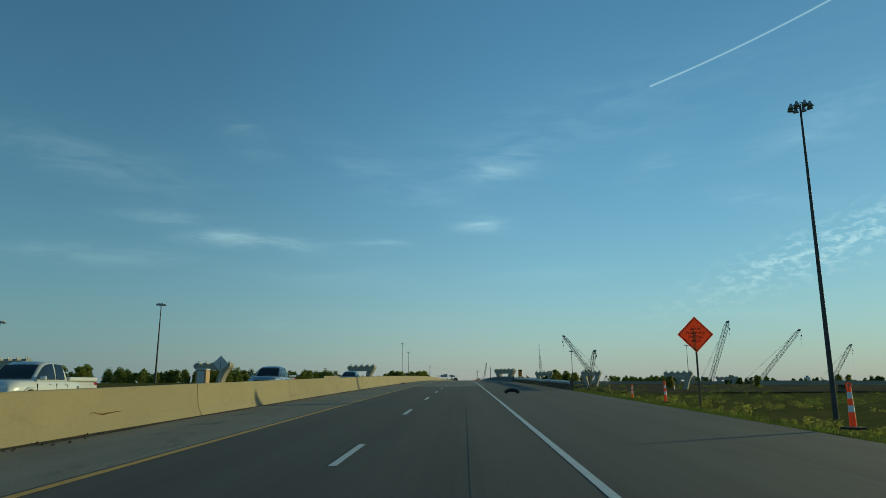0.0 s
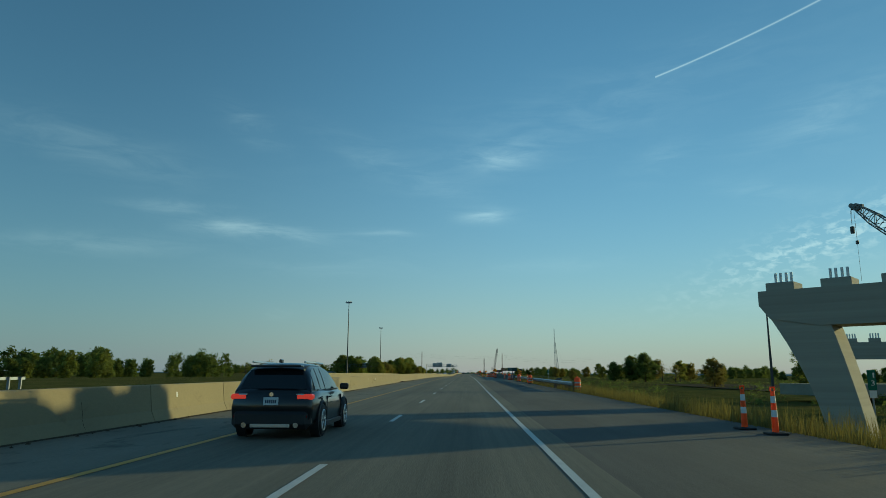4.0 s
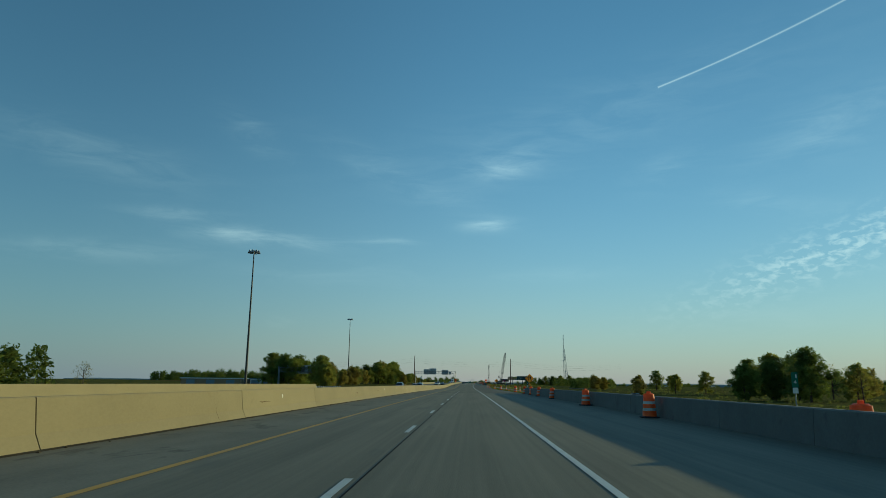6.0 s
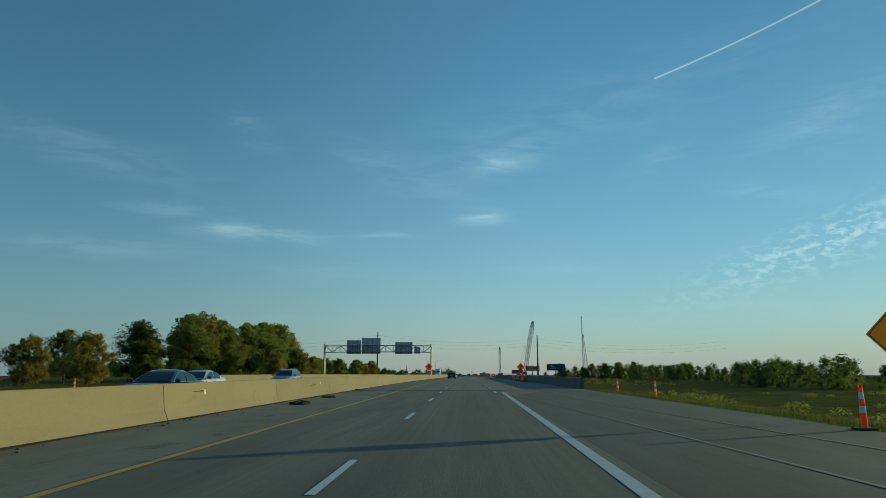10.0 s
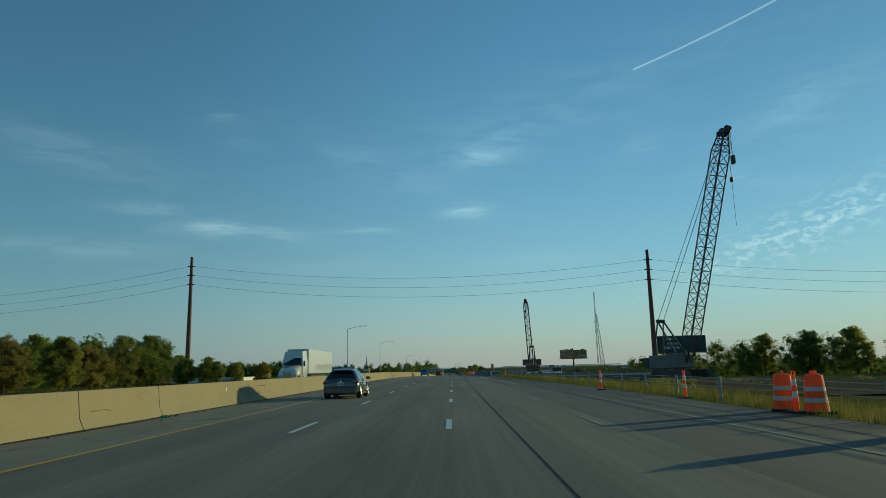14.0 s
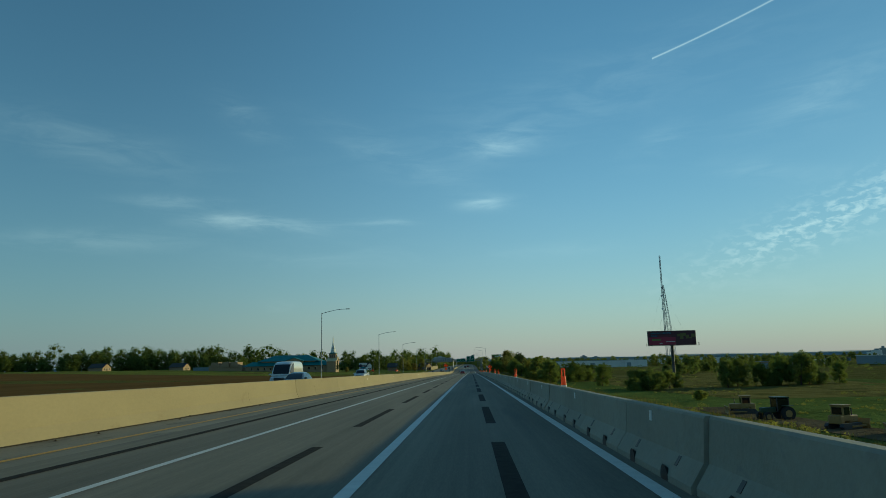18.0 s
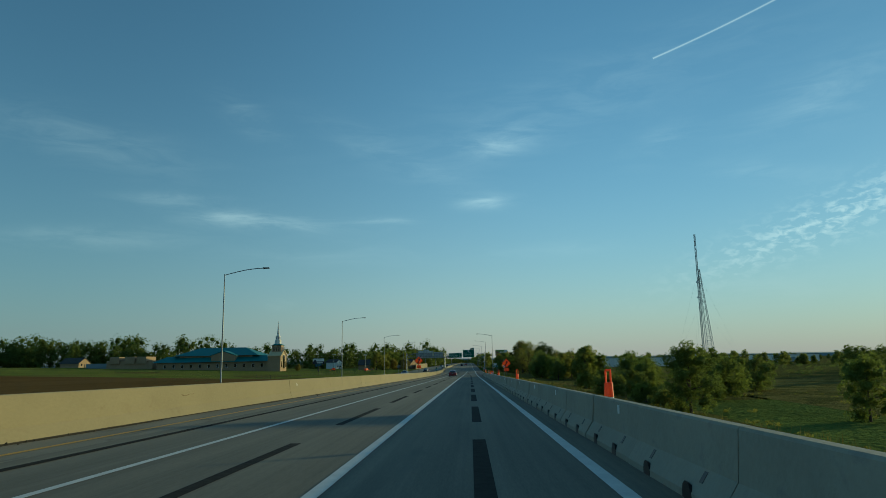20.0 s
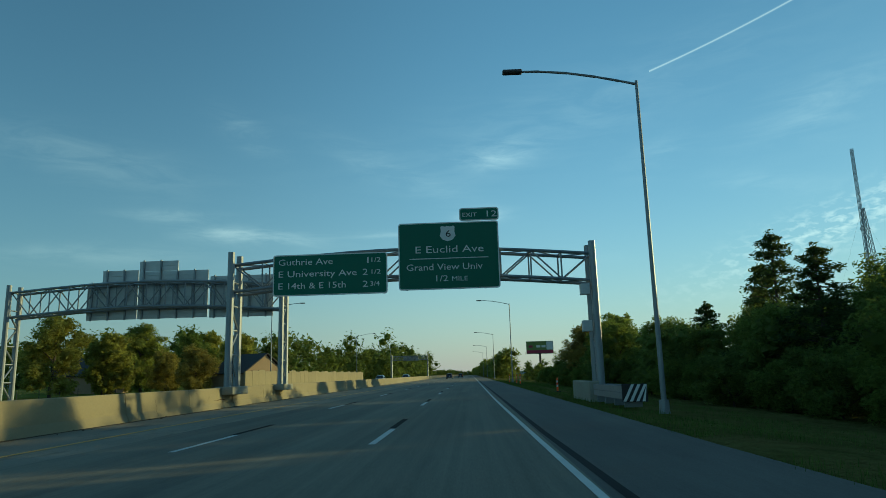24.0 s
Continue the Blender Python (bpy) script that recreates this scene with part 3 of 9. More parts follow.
# lines shifted for the works
line(lambda y: float(np.interp(y, [1130, 1165, 1420, 1611, 1745], [0.2, -1.0, -1.15, -1.08, -0.88])), 0.15, 1172, 1744, M["white_line"])
line(lambda y: float(np.interp(y, [1130, 1165, 1262, 1611, 1680, 1744], [3.7, 2.5, 2.36, 2.32, 2.6, 2.9])), 0.19, 1172, 1744, M["white_line"])
line(lambda y: float(np.interp(y, [1130, 1165, 1420, 1611, 1680, 1744], [7.0, 6.0, 5.9, 5.87, 6.04, 6.2])), 0.2, 1172, 1743.5, M["white_line"], "edge_line")
line(lambda y: float(np.interp(y, [1126, 1135, 1142, 1149, 1162, 1172], [7.85, 7.62, 7.5, 7.32, 6.75, 6.0])), 0.15, 1126, 1172, M["white_line"], "edge_line")
line(lambda y: float(np.interp(y, [1743, 1770, 1794, 2400], [6.15, 5.86, 5.72, 5.4])), 0.12, 1743.5, 2400, M["white_line"], "edge_line")
# traces of the stripes ground off for the works
SCAR = "dark trace of a removed lane dash"
dashes(lambda y: float(np.interp(y, [1630, 1655, 1665, 1697, 1720], [4.32, 4.0, 3.8, 3.45, 3.25])), 1236, 1742, 1282.3, M["scar"], 0.26, 7.7, "ground_off_dash", SCAR, 0.004)
dashes(lambda y: float(np.interp(y, [1282, 1410, 1632, 1700], [0.98, 0.82, 0.37, -0.3])), 1225, 1742, 1282.0, M["scar"], 0.22, 7.7, "ground_off_dash", SCAR, 0.004)
dashes(lambda y: float(np.interp(y, [1755, 1779, 1795, 2000], [-1.1, -1.7, -2.0, -2.1])), 1746, 2000, 1779.6, M["scar"], 0.18, 3.6, "ground_off_dash", SCAR, 0.004, 17.3)
dashes(lambda y: float(np.interp(y, [1755, 1779, 1795, 2000], [2.65, 2.34, 2.1, 1.95])), 1746, 2000, 1780.7, M["scar"], 0.18, 3.8, "ground_off_dash", SCAR, 0.004, 17.3)
line(lambda y: float(np.interp(y, [1225, 1290, 1420, 1660, 1760], [-2.5, -2.75, -2.8, -3.5, -3.5])), 0.24, 1225, 1760, M["scar"], "ground_off_line", "dark trace of a removed line along the lane")

# the wall between the carriageways: one casting a stretch, with gaps at the joints
WALL = [(-0.02, 0), (-0.06, 0.08), (-0.16, 0.30), (-0.24, 0.99), (-0.26, 1.02), (-0.44, 1.02), (-0.46, 0.99), (-0.54, 0.30), (-0.64, 0.08), (-0.68, 0)]
joints = [-260.0]
rng = random.Random(5)
fixed = [93.9, 98.1, 256, 268, 318.8, 324.6, 390.8, 408, 533, 538.5, 616.9, 619.6, 833.8, 955, 1022.2, 1065.2, 1070.2, 1128, 1222, 1772.3]
y = -260.0
while y < 2600:
    y += 6.0 if 1600 < y < 1800 else rng.uniform(11.5, 12.5) * rng.choice((1, 1, 2))
    if not any(abs(y - f) < 6 for f in fixed):
        joints.append(y)
joints = sorted(joints + fixed)
M["rust_stain"] = material("rusty_scuff", (0.10, 0.055, 0.028), 0.9, var=0.5, scale=4, fine=40, spec=0.1)
M["crack"] = material("dark_crack", (0.05, 0.042, 0.032), 0.95, var=0.3, scale=4, spec=0.05)
wall_rng = random.Random(404)


def on_wall(y, z, off=0.005):
    """A point just proud of the wall's face towards the lanes."""
    return (wall_x(y) - float(np.interp(z, [0, 0.08, 0.30, 0.99], [0.02, 0.06, 0.16, 0.24])) + off, y, road_z(y) + z)


def wall_mark(parent, name, pts, half, mat, off=0.005):
    """A ragged streak along points (y, z) on the wall's face."""
    bm = bmesh.new()
    rows = []
    for y, z, k in pts:
        rows.append([bm.verts.new(on_wall(y, z - half * k, off)), bm.verts.new(on_wall(y, z + half * k, off))])
    for p, q in zip(rows, rows[1:]):
        bm.faces.new((p[0], q[0], q[1], p[1]))
    part(name, bm, mat, parent)


for a, b in zip(joints, joints[1:]):
    w = world_thing("median_wall", "cream cast concrete median wall section, stained in places", "road barrier",
                    sweep(bmesh.new(), WALL, steps(a + 0.02, b - 0.02, 12.0), wall_x), M["barrier"], "structure")
    if a < 0 or b > 1800 or b - a < 3:
        continue
    y = a + wall_rng.uniform(1.0, b - a - 1.0)
    bm = bmesh.new()
    bm.faces.new([bm.verts.new(on_wall(y + dy, z, 0.012)) for dy, z in ((0, 0.62), (0.11, 0.62), (0.11, 0.78), (0, 0.78))])
    if wall_rng.random() < 0.4:
        part("reflector", bm, M["white_refl"], w)
    else:
        bm.free()
    if wall_rng.random() < 0.55:
        y, z, n = a + wall_rng.uniform(0.3, (b - a) * 0.6), wall_rng.uniform(0.42, 0.8), wall_rng.randint(4, 12)
        pts = []
        for i in range(n):
            pts.append((y, z, wall_rng.uniform(0.2, 1.0) if 0 < i < n - 1 else 0.05))
            y, z = y + wall_rng.uniform(0.06, 0.28), z + wall_rng.uniform(-0.025, 0.02)
        if y < b - 0.1:
            wall_mark(w, "scuff", pts, wall_rng.uniform(0.012, 0.03), M["rust_stain"])
    if wall_rng.random() < 0.6:
        y = a + wall_rng.uniform(0.8, b - a - 0.8)
        bm = bmesh.new()
        rows = []
        z = 0.06
        while z < wall_rng.uniform(0.5, 0.95):
            rows.append([bm.verts.new(on_wall(y, z, 0.004)), bm.verts.new(on_wall(y + wall_rng.uniform(0.008, 0.016), z, 0.004))])
            z, y = z + 0.08, y + wall_rng.uniform(-0.03, 0.03)
        for p, q in zip(rows, rows[1:]):
            bm.faces.new((p[0], p[1], q[1], q[0]))
        part("crack", bm, M["crack"], w)


# parapet of the opposite carriageway at the bridges
for a, b in ((129, 300), (405, 560), (812, 990)):
    world_thing("parapet_opposite", "pale concrete parapet of the oncoming carriageway's bridge", "road barrier",
                sweep(bmesh.new(), [(-0.2, 0), (-0.2, 1.05), (0.1, 1.05), (0.25, 0.2), (0.25, 0)], steps(a, b, 12.0), lambda y: -24.0), M["barrier"], "structure")
# right-hand parapets of the bridges, their shade put into the concrete's colour
RPAR = [(0, 0), (0.04, 0.85), (0.10, 0.88), (0.32, 0.88), (0.36, 0.85), (0.36, 0)]
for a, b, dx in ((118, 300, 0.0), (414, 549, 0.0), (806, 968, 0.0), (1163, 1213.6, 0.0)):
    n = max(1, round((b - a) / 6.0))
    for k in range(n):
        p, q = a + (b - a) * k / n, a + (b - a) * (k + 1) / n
        world_thing("bridge_parapet", "grey concrete bridge parapet with joints, shade painted into its colour", "road barrier",
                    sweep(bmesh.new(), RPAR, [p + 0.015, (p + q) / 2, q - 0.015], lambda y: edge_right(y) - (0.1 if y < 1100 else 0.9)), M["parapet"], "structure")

# dirt and grit gathered at the foot of the wall
M["grit"] = material("roadside_grit", (0.095, 0.080, 0.055), 0.95, var=0.5, scale=2.0, fine=25, spec=0.05)
rng = random.Random(77)
b = bmesh.new()
last = None
for y in np.arange(-60, 2100, 0.8):
    w = 0.05 + 0.30 * max(0.0, 0.5 + noise.noise(Vector((y * 0.13, 1.0, 0.0)))) + rng.uniform(0, 0.08)
    row = [b.verts.new((wall_x(y) + dx, y, road_z(y) + 0.005)) for dx in (-0.05, w)]
    if last:
        b.faces.new((last[0], last[1], row[1], row[0]))
    last = row
world_thing("roadside_grit", "brown grit gathered along the foot of the wall", "dirt", b, M["grit"], "stuff")
b = bmesh.new()
for k in range(2600):
    y = rng.uniform(0, 1830)
    x = wall_x(y) + 0.03 + abs(rng.gauss(0, 0.35))
    if noise.noise(Vector((y * 0.05, 4.0, 0.0))) < -0.1:
        continue
    r = rng.uniform(0.012, 0.05)
    z = road_z(y) + 0.004
    v = [b.verts.new((x + r * c, y + r * d, z)) for c, d in ((-1, -0.7), (1, -0.8), (0.7, 1), (-0.8, 0.9))] + [b.verts.new((x, y, z + r * 0.9))]
    for i in range(4):
        b.faces.new((v[i], v[(i + 1) % 4], v[4]))
world_thing("gravel", "scattered stones and chips along the median shoulder", "gravel", b, M["grit"], "stuff")

# ---- tall landmarks ----
def lattice(bm, p, q, w0, w1, bays, r, rl=None):
    """A square lattice mast from p to q: four chords and their lacing."""
    p, q = Vector(p), Vector(q)
    a = (q - p).normalized()
    u = a.cross(Vector((0, 1, 0))) if abs(a.y) < 0.9 else a.cross(Vector((1, 0, 0)))
    u.normalize()
    w = a.cross(u)
    rl = rl or r * 0.6
    def corner(k, i):
        f = k / bays
        h = (w0 + (w1 - w0) * f) / 2
        s = ((-1, -1), (1, -1), (1, 1), (-1, 1))[i % 4]
        return p.lerp(q, f) + u * h * s[0] + w * h * s[1]
    for i in range(4):
        tube(bm, corner(0, i), corner(bays, i), r, r, 5)
        for k in range(bays):
            c0, c1 = (corner(k, i), corner(k + 1, i + 1)) if k % 2 else (corner(k, i + 1), corner(k + 1, i))
            tube(bm, c0, c1, rl, rl, 4, cap=False)
            tube(bm, corner(k + 1, i), corner(k + 1, i + 1), rl, rl, 4, cap=False)
    return bm


def high_mast(x, y, top, label, lean=0.0):
    t = thing("high_mast_light", label, "mast light", x, y, land_z(x, y), group="tall mast lights")
    h = top - land_z(x, y)
    part("pole", tube(bmesh.new(), (0, 0, 0), (0, 0, h), 0.34, 0.13, 12), M["dark_steel"], t)
    ring = bmesh.new()
    for k in range(16):
        a, b = 2 * math.pi * k / 16, 2 * math.pi * (k + 1) / 16
        tube(ring, (1.0 * math.cos(a), 1.0 * math.sin(a), h), (1.0 * math.cos(b), 1.0 * math.sin(b), h), 0.06, n=5, cap=False)
    for k in range(4):
        a = math.pi / 2 * k
        tube(ring, (0, 0, h + 0.1), (math.cos(a), math.sin(a), h), 0.05, n=5)
    part("lowering_ring", ring, M["dark_steel"], t)
    for k in range(8):
        a = 2 * math.pi * k / 8
        b = bmesh.new()
        c, s = math.cos(a) * 1.25, math.sin(a) * 1.25
        tube(b, (c, s, h + 0.25), (c, s, h - 0.05), 0.16, 0.2, 8)
        tube(b, (c, s, h - 0.05), (c * 1.04, s * 1.04, h - 0.5), 0.22, 0.42, 10)
        part("floodlight", b, M["steel"], t)
    return t


high_mast(-97.3, 220.0, 24.9, "dark tall mast light with a ring of floodlights in the grass")
high_mast(-54.0, 614.7, 34.6, "dark tall mast light with a ring of floodlights beside the trees")
high_mast(-65.6, 824.7, 35.9, "dark tall mast light with a ring of floodlights near the woods")


def street_lamp(x, y, top, side=1, label="slim grey steel street lamp with a curved arm", arm=4.6):
    """A tapered pole with an upswept arm; side: +1 reaches to the right."""
    t = thing("street_lamp", label, "street lamp", x, y, land_z(x, y), group="street lamps along the road")
    h = top - land_z(x, y)
    part("pole", tube(bmesh.new(), (0, 0, 0), (0, 0, h), 0.105, 0.06, 10), M["steel"], t)
    part("base", tube(bmesh.new(), (0, 0, 0), (0, 0, 0.5), 0.2, 0.18, 10), M["steel"], t)
    b = bmesh.new()
    pts = [(side * arm * u, 0, h - 0.15 + 0.75 * math.sin(u * math.pi / 2)) for u in (0, 0.15, 0.35, 0.6, 0.85, 1.0)]
    for p, q in zip(pts, pts[1:]):
        tube(b, p, q, 0.055, 0.045, 7)
    part("arm", b, M["steel"], t)
    e = pts[-1]
    hb = bmesh.new()
    box(hb, min(0, side * 0.8), max(0, side * 0.8), -0.16, 0.16, -0.07, 0.08, 0.04)
    bmesh.ops.translate(hb, verts=hb.verts, vec=(e[0], 0, e[2]))
    part("lamp_head", hb, M["dark_steel"], t)
    return t


LAMP_L = "slim grey steel street lamp behind the oncoming carriageway"
for x, y, top in ((-24.8, 1230.1, 13.2), (-24.4, 1308.4, 13.2), (-24.4, 1457.1, 12.7), (-25.0, 1542.0, 13.2), (-25.0, 1617, 13.0), (-25.6, 1697.9, 12.85), (-27.0, 1782.1, 12.8), (-27.5, 1866, 12.8), (-27.8, 1950, 12.8), (-28.0, 2034, 12.8)):
    street_lamp(x, y, top, 1, LAMP_L)
LAMP_R = "slim grey steel street lamp on the grass verge"
for x, y, top in ((11.95, 1698.2, 12.77), (11.6, 1784.1, 12.9), (11.2, 1869, 12.6), (11.2, 1953, 12.4), (11.2, 2037, 12.2), (11.2, 2120, 12.2)):
    street_lamp(x, y, top, -1, LAMP_R)


def utility_pole(x, y, top, lean):
    t = thing("utility_pole", "tall rust-brown steel power pole with post insulators", "utility pole", x, y, land_z(x, y), group="power line poles")
    h = top - land_z(x, y)
    part("pole", tube(bmesh.new(), (0, 0, 0), (0, 0, h), 0.62, 0.32, 12), M["rust_steel"], t)
    for k in range(3):
        z = h - 2.3 - 2.2 * k
        for s in (-1, 1):
            b = bmesh.new()
            tube(b, (s * 0.3, 0, z), (s * 0.95, 0, z + 0.12), 0.07, 0.05, 6)
            for j in range(4):
                u = 0.4 + 0.13 * j
                tube(b, (s * u, 0, z + 0.03), (s * (u + 0.05), 0, z + 0.04), 0.14, 0.14, 8)
            part("insulator", b, M["dark_steel"], t)
    return t


POLES = [(-58.9, 1206.1, 29.7), (47.7, 1194.7, 26.6)]
for x, y, top in POLES:
    utility_pole(x, y, top, 0)
# the power lines sag from pole to pole, and on beyond both
spans = [(-175, 1218, 26.0), *POLES, (165, 1180, 24.0)]
for k in range(3):
    for (xa, ya, ta), (xb, yb, tb) in zip(spans, spans[1:]):
        b = bmesh.new()
        za, zb = road_z(ya) + ta - 2.2 - 2.2 * k, road_z(yb) + tb - 2.2 - 2.2 * k
        sag = 3.6 * abs(xb - xa) / 107
        pts = [(xa + (xb - xa) * u, ya + (yb - ya) * u, za + (zb - za) * u - 4 * sag * u * (1 - u)) for u in [i / 14 for i in range(15)]]
        for p, q in zip(pts, pts[1:]):
            tube(b, p, q, 0.028, 0.028, 4, cap=False)
        world_thing("power_line", "thin dark overhead power line spanning the road", "cable", b, M["dark_steel"], group="overhead power lines")


def radio_tower(x, y, h):
    t = thing("radio_tower", "tall thin lattice radio mast with guys far off", "radio tower", x, y, -2.0)
    part("mast", lattice(bmesh.new(), (0, 0, 0), (0, 0, h), 1.6, 1.2, 60, 0.16, 0.09), M["steel"], t)
    part("lower_tower", lattice(bmesh.new(), (9, 4, 0), (2.0, 1, h * 0.72), 7.0, 1.2, 26, 0.2, 0.12), M["steel"], t)
    for k in range(3):
        a = 2 * math.pi * k / 3
        for f in (0.45, 0.7):
            part("guy_wire", tube(bmesh.new(), (math.cos(a) * 38, math.sin(a) * 38, 0), (0, 0, h * f), 0.03, 0.03, 4), M["steel"], t)
    for z in (0.5, 0.62):
        b = bmesh.new()
        tube(b, (-1.4, -1, h * z), (-1.4, -1.4, h * z), 1.2, 1.2, 10)
        part("dish", b, M["white_refl"], t)


radio_tower(240.0, 2156.0, 131.0)

# ---- lettering ----
def raw_mesh(name, verts, faces, mat):
    me = bpy.data.meshes.new(name)
    me.from_pydata([tuple(v) for v in verts], [], faces)
    me.materials.append(mat)
    return me


def text_mesh(words, size, mat, width=None, align="LEFT"):
    """Built-in letters as a flat mesh, upright and facing back along the road."""
    cu = bpy.data.curves.new("letters", "FONT")
    cu.body, cu.size, cu.align_x, cu.extrude, cu.resolution_u = words, size, align, 0.004, 2
    ob = bpy.data.objects.new("letters", cu)
    scene.collection.objects.link(ob)
    me = bpy.data.meshes.new_from_object(ob.evaluated_get(bpy.context.evaluated_depsgraph_get()))
    bpy.data.objects.remove(ob)
    xsn = [v.co.x for v in me.vertices]
    span = max(xsn) - min(xsn)
    k = width / span if width else 1.0
    for v in me.vertices:
        v.co = (v.co.x * k, -v.co.z, v.co.y)
    me.materials.clear()
    me.materials.append(mat)
    return me


def letters(parent, words, x, z, size, mat, width=None, align="LEFT", y=-0.045):
    """Each character of the words as a piece of its own."""
    me = text_mesh(words, size, mat, width, align)
    root = list(range(len(me.vertices)))

    def top_of(i):
        while root[i] != i:
            root[i] = root[root[i]]
            i = root[i]
        return i
    for e in me.edges:
        root[top_of(e.vertices[0])] = top_of(e.vertices[1])
    span = {}
    for v in me.vertices:
        k = top_of(v.index)
        lo, hi = span.get(k, (9e9, -9e9))
        span[k] = (min(lo, v.co.x), max(hi, v.co.x))
    glyphs = []
    for k, (lo, hi) in sorted(span.items(), key=lambda q: q[1]):
        if glyphs and lo < glyphs[-1][1] - 0.3 * (hi - lo):
            glyphs[-1][1] = max(hi, glyphs[-1][1])
            glyphs[-1][2].add(k)
        else:
            glyphs.append([lo, hi, {k}])
    for lo, hi, keys in glyphs:
        ids = [v.index for v in me.vertices if top_of(v.index) in keys]
        at = {i: n for n, i in enumerate(ids)}
        piece = raw_mesh("letter", [me.vertices[i].co for i in ids], [[at[i] for i in p.vertices] for p in me.polygons if p.vertices[0] in at], mat)
        part("letter", piece, mat, parent).location = (x, y, z)


def rounded(bm, x0, x1, z0, z1, r, y0, y1, n=4):
    """A plate with rounded corners."""
    pts = []
    for cx, cz, a0 in ((x1 - r, z1 - r, 0), (x0 + r, z1 - r, 90), (x0 + r, z0 + r, 180), (x1 - r, z0 + r, 270)):
        for k in range(n + 1):
            a = radians(a0 + 90 * k / n)
            pts.append((cx + r * math.cos(a), cz + r * math.sin(a)))
    return prism(bm, pts, y0, y1)


def panel_sign(parent, x0, x1, z0, z1, name="sign_panel"):
    p = part(name, rounded(bmesh.new(), x0, x1, z0, z1, 0.14, -0.03, 0.03), M["white_refl"], parent, "green highway sign panel with a white border")
    part("sign_face", rounded(bmesh.new(), x0 + 0.06, x1 - 0.06, z0 + 0.06, z1 - 0.06, 0.1, -0.038, -0.03), M["green_sign"], p)
    for k in range(int((x1 - x0) / 1.3) + 1):
        x = x0 + 0.4 + 1.3 * k
        if x < x1:
            part("stiffener", box(bmesh.new(), x - 0.04, x + 0.04, 0.03, 0.16, z0, z1), M["sign_back"], p)
    return p


def truss(parent, xa, xb, z0, z1, depth, camber, bays, r=0.09):
    """A box truss across the road: four chords, verticals and diagonals."""
    def p(i, top, back):
        u = i / bays
        z = (z1 if top else z0) + camber * math.sin(math.pi * u)
        return (xa + (xb - xa) * u, 0.28 + depth * (1 if back else 0), z)
    for top in (0, 1):
        for back in (0, 1):
            b = bmesh.new()
            rings = [[b.verts.new((x, y + r * math.cos(a), z + r * math.sin(a))) for a in [math.tau * j / 8 for j in range(8)]] for x, y, z in [p(i, top, back) for i in range(bays + 1)]]
            for u, v in zip(rings, rings[1:]):
                for j in range(8):
                    b.faces.new((u[j], u[(j + 1) % 8], v[(j + 1) % 8], v[j]))
            b.faces.new(rings[0][::-1])
            b.faces.new(rings[-1])
            bmesh.ops.recalc_face_normals(b, faces=b.faces)
            part("chord", b, M["steel"], parent)

    def member(name, a, c, radius):
        part(name, tube(bmesh.new(), a, c, radius, n=5), M["steel"], parent)

    for i in range(bays + 1):
        for back in (0, 1):
            member("upright", p(i, 0, back), p(i, 1, back), r * 0.5)
            if i < bays:
                a, c = (p(i, 0, back), p(i + 1, 1, back)) if i % 2 else (p(i, 1, back), p(i + 1, 0, back))
                member("diagonal", a, c, r * 0.5)
        for top in (0, 1):
            member("strut", p(i, top, 0), p(i, top, 1), r * 0.45)
            if i < bays:
                member("diagonal", p(i, top, i % 2), p(i + 1, top, (i + 1) % 2), r * 0.4)


def truss_post(parent, x, top, depth, foot=0.0):
    for yb in (0, depth):
        part("post", tube(bmesh.new(), (x, yb, foot), (x, yb, top), 0.19, 0.17, 12), M["steel"], parent)
    z, k = foot + 0.4, 0
    while z < top - 1.9:
        part("post_brace", tube(bmesh.new(), (x, 0 if k % 2 else depth, z), (x, depth if k % 2 else 0, z + 1.25), 0.06, n=6), M["steel"], parent)
        part("post_brace", tube(bmesh.new(), (x, 0, z + 1.25), (x, depth, z + 1.25), 0.05, n=6), M["steel"], parent)
        z, k = z + 1.25, k + 1
    part("footing", box(bmesh.new(), x - 0.45, x + 0.45, -0.5, depth + 0.5, foot - 0.35, foot + 0.05, 0.03), M["barrier_grey"], parent)


